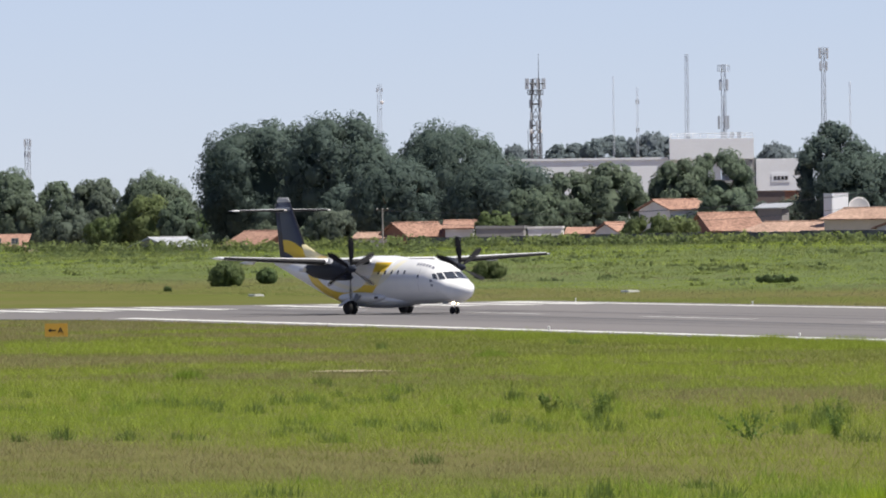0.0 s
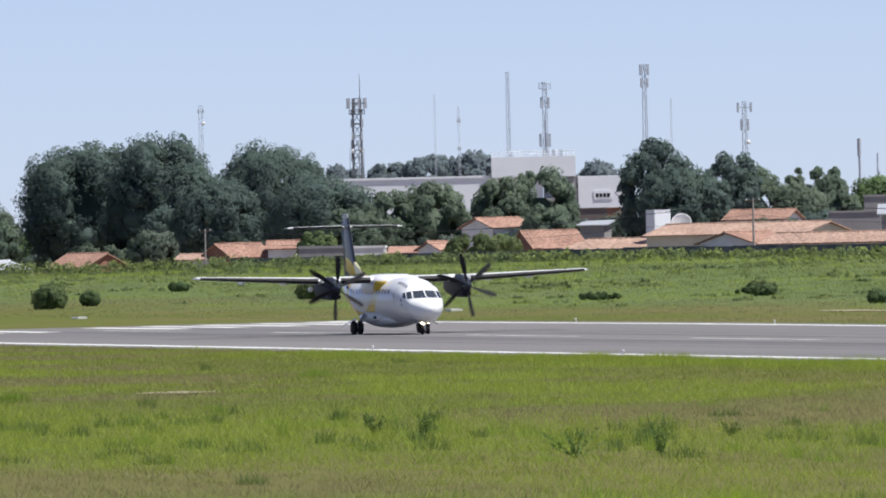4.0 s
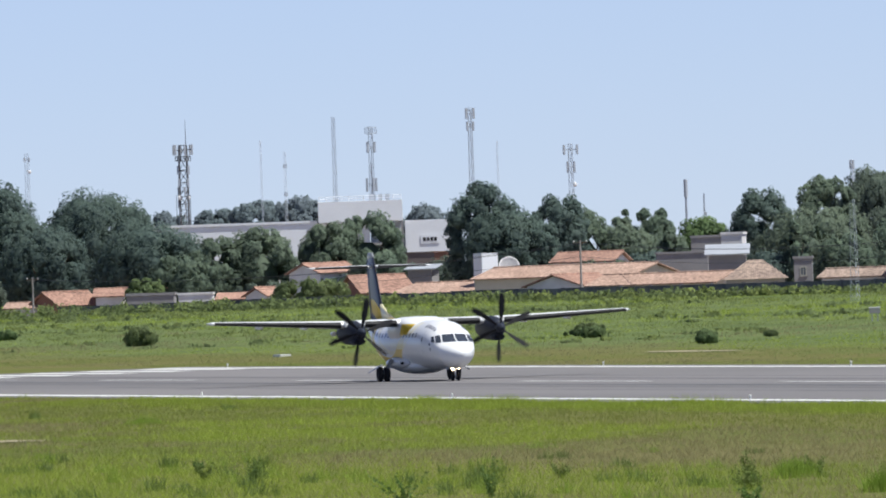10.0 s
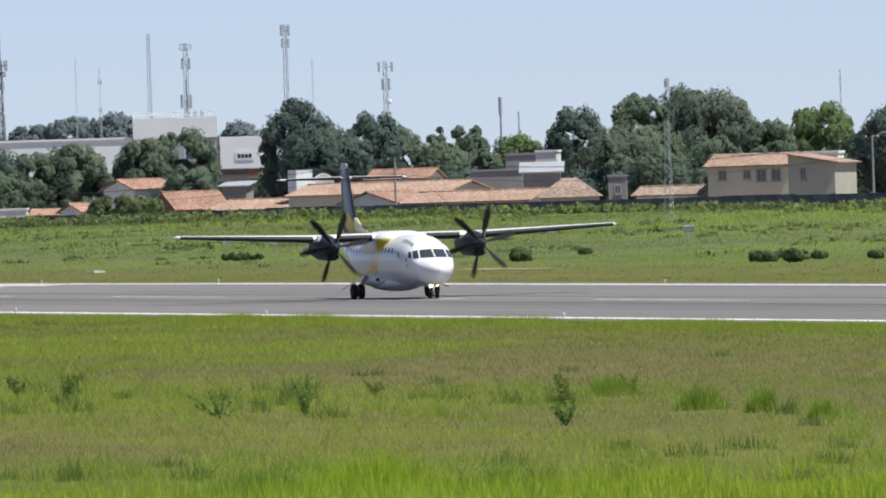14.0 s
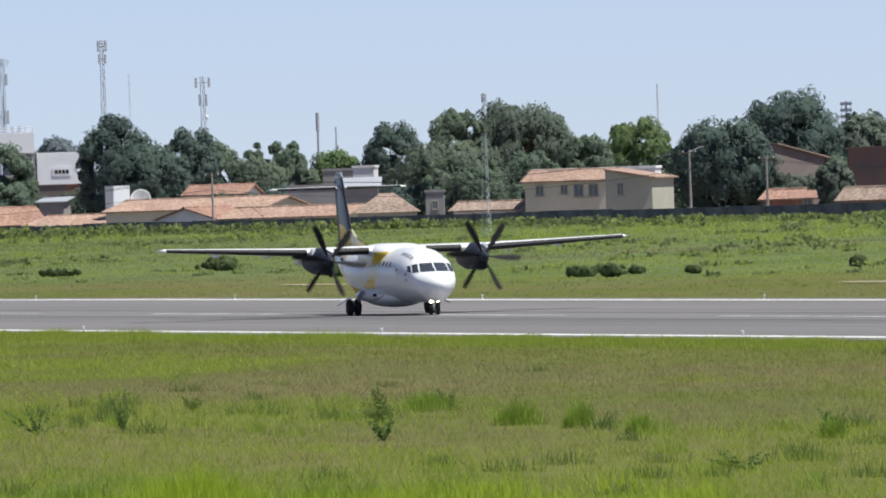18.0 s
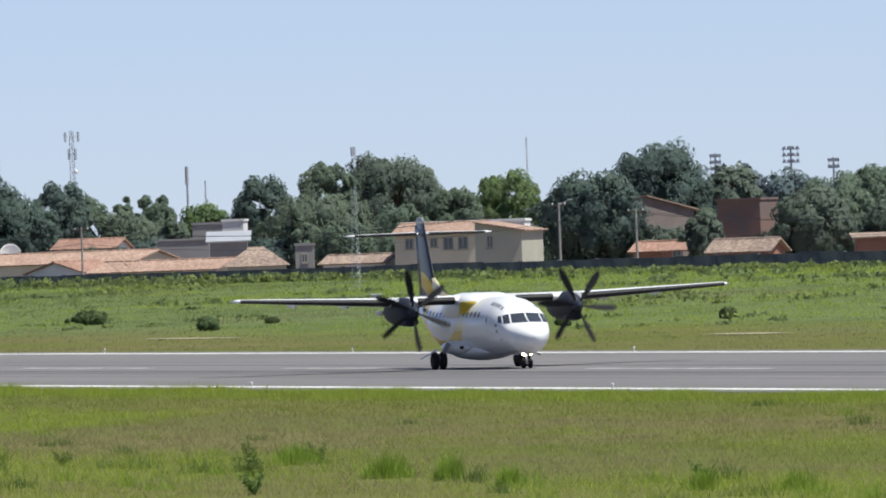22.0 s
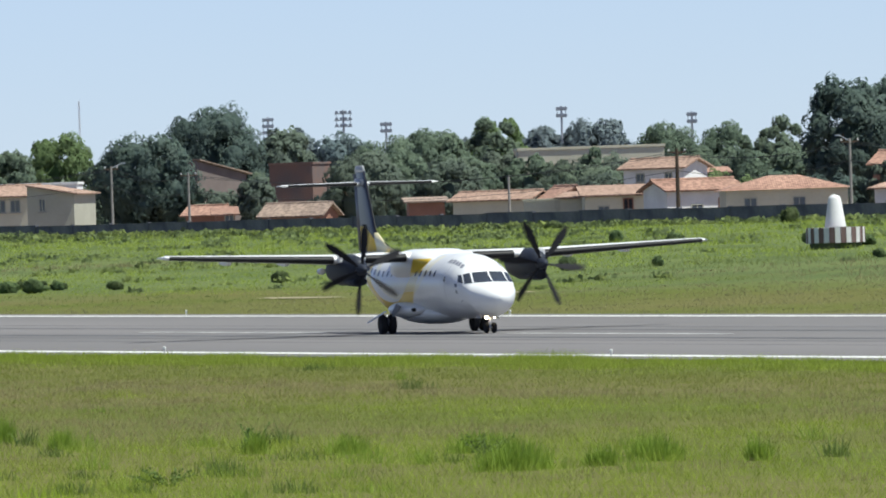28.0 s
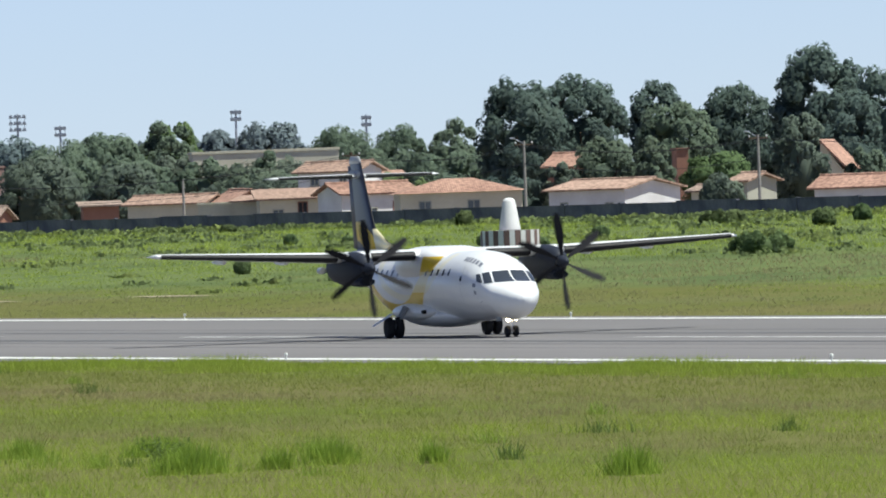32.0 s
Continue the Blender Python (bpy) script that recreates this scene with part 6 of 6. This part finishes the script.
def blades(x, y, z, hgt, wid, n, rng, lean=0.35, loose=0.0):
    """n blades in each tuft as slim triangles."""
    m = len(x)
    p = np.repeat(np.stack([x, y, z], axis=1), n, axis=0)
    h = np.repeat(hgt, n) * (0.55 + 0.6 * rng.random(m * n))
    a = rng.random(m * n) * 6.2832
    off = np.repeat(np.maximum(wid * 2.6, loose), n)
    p[:, 0] += rng.normal(0, 1, m * n) * off
    p[:, 1] += rng.normal(0, 1, m * n) * off
    w = np.repeat(wid, n)
    side = np.stack([np.cos(a) * w, np.sin(a) * w, np.zeros(m * n)], axis=1)
    tip = p + np.stack([rng.normal(0, lean, m * n) * h, rng.normal(0, lean, m * n) * h, h], axis=1)
    p[:, 2] -= 0.03
    return np.stack([p - side, p + side, tip], axis=1)


def spread(n, d0, d1, a0, a1, power, rng):
    """Points in a fan of the plan, even in area or thinner with distance."""
    d = (d0 ** power + (d1 ** power - d0 ** power) * rng.random(n)) ** (1 / power)
    a = np.radians(a0 + (a1 - a0) * rng.random(n))
    return d * np.sin(a), d * np.cos(a), d


def meadow(x, y):
    """How much of the lush meadow grows at a place of the plan: a few broad patches."""
    f = np.zeros(len(x))
    for cx, cy, rx, ry in ((76, 362, 15, 62), (84, 335, 9, 42), (68, 240, 14, 18), (88, 256, 7, 22)):
        f = np.maximum(f, np.clip(1.4 - np.hypot((x - cx) / rx, (y - cy) / ry), 0, 1))
    return f


def near_grass():
    rng = np.random.default_rng(11)
    x, y, d = spread(105000, 195, 720, 9.6, 23.4, 1.5, rng)
    keep = x < 140.5
    x, y, d = x[keep], y[keep], d[keep]
    q = patchy(x, y, 20.0, 34.0, 3.1)
    q2 = patchy(x, y, 3.0, 8.0, 9.4)
    q3 = patchy(x, y, 0.9, 3.0, 4.7)
    z = np.array([gz(a, b) for a, b in zip(x, y)])
    rich = np.clip(meadow(x, y) * (0.55 + 0.9 * q2), 0, 1)
    dry = (q + 0.40 * (q2 - 0.5) + 0.05 * rng.normal(size=len(x))) > 0.535
    lush = (q + 0.25 * (q2 - 0.5) + 0.05 * rng.normal(size=len(x)) < 0.37) | (d + 36 * (q2 - 0.5) < 246) | (rng.random(len(x)) < 1.15 * rich)
    dry &= ~lush & ~((x > 112 + 12 * q2) & (y < 590))
    lush |= (x > 124 + 16 * q2) & (y < 600) & (rng.random(len(x)) < 0.55)
    for name, sel, mt, h0, h1, lab in (("grass", ~dry & ~lush, "blade_green", 0.09, 0.14, "green airfield grass"), ("dry_grass", dry, "blade_dry", 0.10, 0.17, "brownish dry seeding grass"), ("lush_grass", lush, "blade_lush", 0.12, 0.26, "lush bright green grass")):
        n = int(sel.sum())
        hgt = h0 + h1 * rng.random(n) * (0.4 + q2[sel]) + 0.55 * rich[sel] * np.clip(q3[sel] - 0.45, 0, 0.4) * rng.random(n)
        co = blades(x[sel], y[sel], z[sel], hgt, np.full(n, 0.0066) * (d[sel] / 300 + 0.3), 9, rng, 0.75, 0.24)
        tagged(new(name, tris(name, co, M[mt])), lab, "grass", kind="stuff")
    # uncounted taller clumps where the growth is rich
    cx, cy, cd = spread(2200, 215, 560, 9.8, 22.8, 1.4, rng)
    keep = (cx < 132) & (rng.random(len(cx)) < 0.03 + 0.6 * meadow(cx, cy))
    cx, cy = cx[keep], cy[keep]
    for name, pick, mt, lab in (("tall_grass", 0, "tuft", "taller green grass clumps in the meadow"), ("tall_weeds", 1, "weed", "darker leafy growth in the meadow")):
        parts = []
        for a, b in zip(cx[pick::2], cy[pick::2]):
            n, w, h = 46, 0.25 + 0.5 * rng.random(), 0.25 + 0.38 * rng.random()
            xs, ys = rng.normal(0, w * 0.45, n), rng.normal(0, w * 1.1, n)
            hh = h * (0.55 + 0.55 * rng.random(n)) * np.exp(-0.8 * (xs / w) ** 2)
            parts.append(blades(a + xs, b + ys, np.full(n, gz(a, b)), hh, np.full(n, 0.011 if pick == 0 else 0.018), 2, rng, 0.35))
        tagged(new(name, tris(name, np.concatenate(parts), M[mt])), lab, "grass", kind="stuff")

    # a taller fringe along the near runway edge, uneven, thin at the far end
    n = 15000
    y = 300 + 400 * rng.random(n) ** 1.25
    x = 141.0 - 9.0 * rng.random(n) ** 1.6
    q = patchy(x, y, 8.0, 7.0, 6.6)
    keep = q + 0.012 * (x - 138) + 0.16 * np.clip((600 - y) / 200, -1, 0.6) > 0.50
    n = int(keep.sum())
    high = (0.12 + 0.85 * np.clip(q[keep] - 0.45, 0, 0.4)) * np.clip((680 - y[keep]) / 130, 0.35, 1)
    co = blades(x[keep], y[keep], np.array([gz(a, b) for a, b in zip(x[keep], y[keep])]), high * (0.6 + 0.6 * rng.random(n)), np.full(n, 0.012), 9, rng, 0.45, 0.18)
    tagged(new("verge_grass", tris("verge_grass", co, M["blade_lush"])), "taller green grass along the runway edge", "grass", kind="stuff")


def far_grass():
    rng = np.random.default_rng(12)
    x, y, d = spread(115000, 450, 1900, 9.6, 23.6, 1.2, rng)
    keep = (x > 193.8) & (x < 339)
    x, y, d = x[keep], y[keep], d[keep]
    z = np.array([gz(a, b) for a, b in zip(x, y)])
    q = patchy(x, y, 9.0, 26.0, 5.2)
    q2 = patchy(x, y, 30.0, 90.0, 2.2)
    up = np.clip((x - 205) / 90, 0, 1)
    dry = (q2 + 0.5 * (0.42 - up)) > 0.62
    lush = ~dry & ((q2 + 0.08 * rng.normal(size=len(x)) < 0.43) | ((y < 1000) & (x > 262) & (q + 0.08 * rng.normal(size=len(x)) > 0.47))) & (up > 0.15)
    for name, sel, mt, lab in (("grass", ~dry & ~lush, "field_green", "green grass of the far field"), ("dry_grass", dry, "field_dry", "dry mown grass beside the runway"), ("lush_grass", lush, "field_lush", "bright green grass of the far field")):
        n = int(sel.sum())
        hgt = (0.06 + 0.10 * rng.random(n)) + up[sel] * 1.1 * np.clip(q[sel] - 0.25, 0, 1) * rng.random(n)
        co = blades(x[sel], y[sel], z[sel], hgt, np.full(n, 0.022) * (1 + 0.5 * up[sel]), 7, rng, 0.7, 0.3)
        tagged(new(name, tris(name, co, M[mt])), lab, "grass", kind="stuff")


def near_strip():
    """Long bright grass nearest to the camera, blade by blade, with an uneven edge."""
    rng = np.random.default_rng(17)
    x, y, d = spread(5200, 206, 240, 11.8, 17.7, 2.0, rng)
    q, q2 = patchy(x, y, 3.0, 6.0, 7.3), patchy(x, y, 0.7, 2.5, 3.9)
    keep = d < 227 + 18 * (q - 0.5)
    x, y, q, q2 = x[keep], y[keep], q[keep], q2[keep]
    co = blades(x, y, np.zeros(len(x)), 0.22 + 0.30 * q2 + 0.16 * q, np.full(len(x), 0.019), 6, rng, 0.30, 0.2)
    tagged(new("long_grass", tris("long_grass", co, M["sunny"])), "long bright green grass at the field's near edge", "grass", kind="stuff")


near_grass()
near_strip()
far_grass()


def scrub():
    """Low scrub on the rise towards the wall, too many plants to count, in drifts of two greens."""
    rng = np.random.default_rng(21)
    kinds = {"scrub_green": ([], []), "scrub_light": ([], [])}

    def plant(kind, a, b, w, h, n, leaf):
        dv = unit(rng.normal(size=(n, 3)) + np.array([0, 0, 0.35]))
        p = np.array([a, b, gz(a, b) + 0.30 * h]) + dv * np.array([w / 2, w * 0.8, h * 0.7]) * (0.6 + 0.4 * rng.random((n, 1)))
        t, u = rng.normal(size=(n, 3)) * leaf, rng.normal(size=(n, 3)) * leaf * 0.85
        kinds[kind][0].append(np.stack([p - t, p - u, p + t, p + u], axis=1))
        kinds[kind][1].append(np.repeat(unit(dv + np.array([0, 0, 0.9]) + 0.3 * rng.normal(size=(n, 3)))[:, None], 4, 1))

    x, y, d = spread(15000, 660, 1900, 9.6, 23.6, 1.3, rng)
    keep = (x > 216) & (x < 338.5) & (rng.random(len(x)) < np.clip((x - 205) / 95, 0.06, 1) ** 1.4)
    x, y = x[keep], y[keep]
    q = patchy(x, y, 14, 60, 8.8)
    q2 = patchy(x, y, 26, 110, 1.3)
    for a, b, k, k2 in zip(x, y, q, q2):
        if k < 0.54 or math.hypot(a - 275, b - 712) < 9:
            continue
        up = min(1.0, (a - 205) / 120)
        tall = rng.random() ** 3
        plant("scrub_green" if k2 + 0.12 * rng.normal() + 0.10 * up > 0.56 else "scrub_light", a, b, 0.8 + 1.8 * rng.random(), (0.16 + 0.30 * rng.random() * k + 0.7 * tall * k) * (0.45 + 0.55 * up), 34, 0.095)
    # growth against the foot of the wall, and beyond its end
    for b in np.arange(790, 1900, 0.9):
        if rng.random() < 0.3:
            continue
        plant("scrub_green" if rng.random() < 0.6 else "scrub_light", 335.4 + 3.2 * rng.random(), b, 1.2 + 1.8 * rng.random(), (0.45 + 0.75 * rng.random()) * min(1.7, max(0.5, 0.5 + (b - 990) / 380)), 60, 0.11)
    for kind, (co, nv) in kinds.items():
        me = quads("scrub", np.concatenate(co), M[kind])
        out = me.attributes.new("outward", "FLOAT_VECTOR", "POINT")
        out.data.foreach_set("vector", np.concatenate(nv).astype(np.float32).reshape(-1))
        tagged(new("scrub", me), "low green scrub on the rise below the wall" if kind == "scrub_green" else "low light green scrub below the wall", "scrub", kind="stuff")


scrub()


def weed(x, y, w, h, kind, seed):
    """A tall weed: leafy stems that fan out from one root, or a tuft of long blades."""
    rng = np.random.default_rng(seed)
    if kind == "tuft":
        n = int(60 + 90 * w) if w < 2.5 else 620
        xs, ys = rng.normal(0, w * 0.28, n), rng.normal(0, w * 0.28, n)
        co = blades(xs, ys, np.zeros(n), h * (0.6 + 0.5 * rng.random(n)) * np.exp(-1.6 * (xs * xs + ys * ys) / (w * w)), np.full(n, 0.016), 4, rng, 0.28)
        ob = new("grass_tuft", tris("grass_tuft", co, M["tuft" if w < 2.5 else "sunny"]))
        tagged(ob, "tall tuft of long green grass", "grass", kind="stuff")
    else:
        parts = []
        for k in range(11):
            a, reach = rng.random() * 6.28, w * 0.75 * (0.25 + 0.8 * rng.random())
            tip = np.array([math.cos(a) * reach, math.sin(a) * reach, h * (0.5 + 0.5 * rng.random())])
            mid = tip * np.array([0.5, 0.5, 0.62])
            curve = lambda q: 2 * q * (1 - q) * mid + q * q * tip
            for q in np.arange(0.18, 1.0, 0.045):
                p = curve(q) + rng.normal(0, 0.012, 3)
                out = rng.normal(size=3) * np.array([1, 1, 0.5])
                out *= (0.12 * (1.15 - 0.6 * q)) / np.linalg.norm(out)
                sd = np.cross(out, rng.normal(size=3))
                sd *= 0.032 / np.linalg.norm(sd)
                parts.append(np.stack([p, p + out * 0.5 + sd, p + out, p + out * 0.5 - sd]))
            for q in np.arange(0, 1.0, 0.25):
                sd = np.array([0.008, -0.004, 0]) * (1.2 - q)
                p0, p1 = curve(q), curve(q + 0.25)
                parts.append(np.stack([p0 - sd, p0 + sd, p1 + sd, p1 - sd]))
        ob = new("weed", quads("weed", np.array(parts), M["weed"]))
        tagged(ob, "dark leafy weed standing above the grass", "weed", group="tall weeds")
    ob.location = (x, y, -0.02)
    return ob


for i, (wx, wy, ww, wh) in enumerate((
        (79.8, 301.7, 0.75, 1.20), (77.6, 302.3, 1.35, 0.82), (81.5, 335.6, 0.66, 0.91), (82.7, 346.6, 0.68, 0.60), (86.8, 301.1, 0.90, 0.68), (88.8, 327.8, 0.65, 0.49), (85.7, 359.9, 0.35, 0.53),
        (92.8, 315.3, 0.63, 0.63), (87.0, 263.7, 0.53, 0.80), (89.4, 310.2, 0.62, 0.93), (87.1, 247.8, 1.30, 0.70), (76.1, 236.4, 1.43, 0.42), (80.2, 278.2, 0.83, 0.62))):
    weed(wx, wy, ww, wh, "weed", 40 + i)
for i, (wx, wy, ww, wh) in enumerate((
        (87.5, 291.1, 1.02, 0.73), (87.2, 284.9, 0.57, 0.64), (92.0, 314.6, 1.26, 0.55), (58.2, 224.2, 1.67, 0.6), (90.4, 438.2, 1.07, 0.47), (115.4, 494.1, 1.46, 0.36),
        (93.2, 318.8, 0.96, 0.56), (86.7, 262.6, 0.46, 0.60), (87.6, 258.8, 0.79, 0.52), (86.0, 275.7, 0.42, 0.62), (88.2, 287.7, 0.43, 0.72), (84.7, 238.5, 0.97, 0.67), (88.7, 241.1, 0.74, 0.49))):
    weed(wx, wy, ww * 1.15, wh * 1.15, "tuft", 70 + i)
for i, (wx, wy, ww, wh) in enumerate(((89.7, 237.3, 0.43, 0.55), (86.4, 238.1, 0.61, 0.55), (84.1, 237.3, 1.33, 0.72), (88.5, 240.5, 0.98, 0.68), (87.9, 221.3, 0.91, 0.69), (89.6, 255.1, 1.30, 0.58), (62.0, 219.5, 1.6, 0.6), (56.0, 217.0, 1.5, 0.5))):
    weed(wx, wy, ww * 1.15, wh * 1.15, "tuft", 90 + i)

weed(60.1, 222.0, 2.6, 0.98, "tuft", 130)


# ---- what moves ----
TAXI = [
    (0, 725.8), (0.5, 719.0), (1, 712.7), (1.5, 706.7), (2, 702.0), (2.5, 697.4), (3, 694.3), (3.5, 690.4), (5.5, 675.3), (6, 671.7), (6.5, 668.1),
    (7, 664.4), (7.5, 660.7), (8, 656.8), (8.5, 652.5), (9, 648.1), (9.5, 643.4), (10, 638.8), (10.5, 634.7), (11, 630.6), (11.5, 626.3),
    (12, 622.1), (12.5, 617.5), (13, 613.3), (13.5, 608.8), (14, 604.3), (14.5, 600.0), (15, 595.8), (15.5, 591.8), (17.5, 574.2), (18, 569.7),
    (18.5, 565.1), (19, 560.5), (19.5, 556.1), (20, 551.4), (20.5, 546.7), (21, 541.9), (21.5, 537.2), (22, 532.3), (22.5, 527.4), (23, 522.6),
    (23.5, 517.8), (24, 513.0), (24.5, 508.3), (26.5, 488.8), (27, 483.7), (27.5, 478.7), (28, 473.8), (28.5, 468.7), (29, 463.6), (29.5, 458.6),
    (30, 453.4), (30.5, 448.3), (31, 443.0), (31.5, 437.9), (32, 432.8),
]
TURN = [(0, 20.0), (0.5, 17.0), (1, 13.5), (1.5, 10.0), (2, 6.8), (2.5, 4.2), (3, 2.4), (3.5, 1.2), (5.5, -1.0), (9, -0.8), (13, -1.5), (19, -2.6), (28, -3.1), (32, -2.9)]


SIDE = [(0, -3.35), (0.5, -2.45), (1, -1.62), (1.5, -1.02), (2, -0.55), (2.5, -0.27), (3, -0.10), (3.5, 0.0), (32, 0.0)]


def lerp(rows, t):
    for (a, p), (b, q) in zip(rows, rows[1:]):
        if a <= t <= b:
            return p + (q - p) * (t - a) / (b - a)
    return rows[-1][1]


def motions():
    rows = []
    for t, y in TAXI:
        x = RW + lerp(SIDE, t)
        y *= x / RW
        rows.append((t, pose(x, y, 0.045 + fall(x, y), 0, 0, -90 + lerp(TURN, t))))
    walk(plane, rows)
    times = [i / 30 for i in range(961)]
    for hub, r in ROLL:
        o = hub.location.copy()
        step = 1 if r < 0.3 else 2
        rows, ang = [], 0.0
        for i in range(0, 961, step):
            if i:
                ang += math.degrees((lerp(TAXI, times[i - step]) - lerp(TAXI, times[i])) / r)
            rows.append((times[i], Matrix.Translation(o) @ Matrix.Rotation(radians(ang % 360), 4, "Y")))
        walk(hub, rows)
    # how far each propeller's blades have crept against the even spin, starboard and port
    creep = {-1: [(0, 3), (1, 10), (2, 9), (6, 4), (9, 14), (11, 16), (13, 20), (15, 26), (19, 46), (20, 60), (21, 62), (22, 55), (23, 57), (24, 62), (27, 70), (29, 68), (30, 60), (32, 57)],
             1: [(0, -4), (1, -5), (6, -10), (9, 0), (11, 15), (13, 15), (15, 20), (18, 37), (19, 32), (20, 40), (21, 46), (22, 38), (23, 48), (24, 46), (27, 66), (28, 40), (29, 68), (30, 48), (31, 50), (32, 57)]}
    for prop, s in SPIN:
        o = prop.location.copy()
        walk(prop, [(times[i], Matrix.Translation(o) @ Matrix.Rotation(radians((50 * i - lerp(creep[s], times[i])) % 360), 4, "X")) for i in range(961)])


motions()
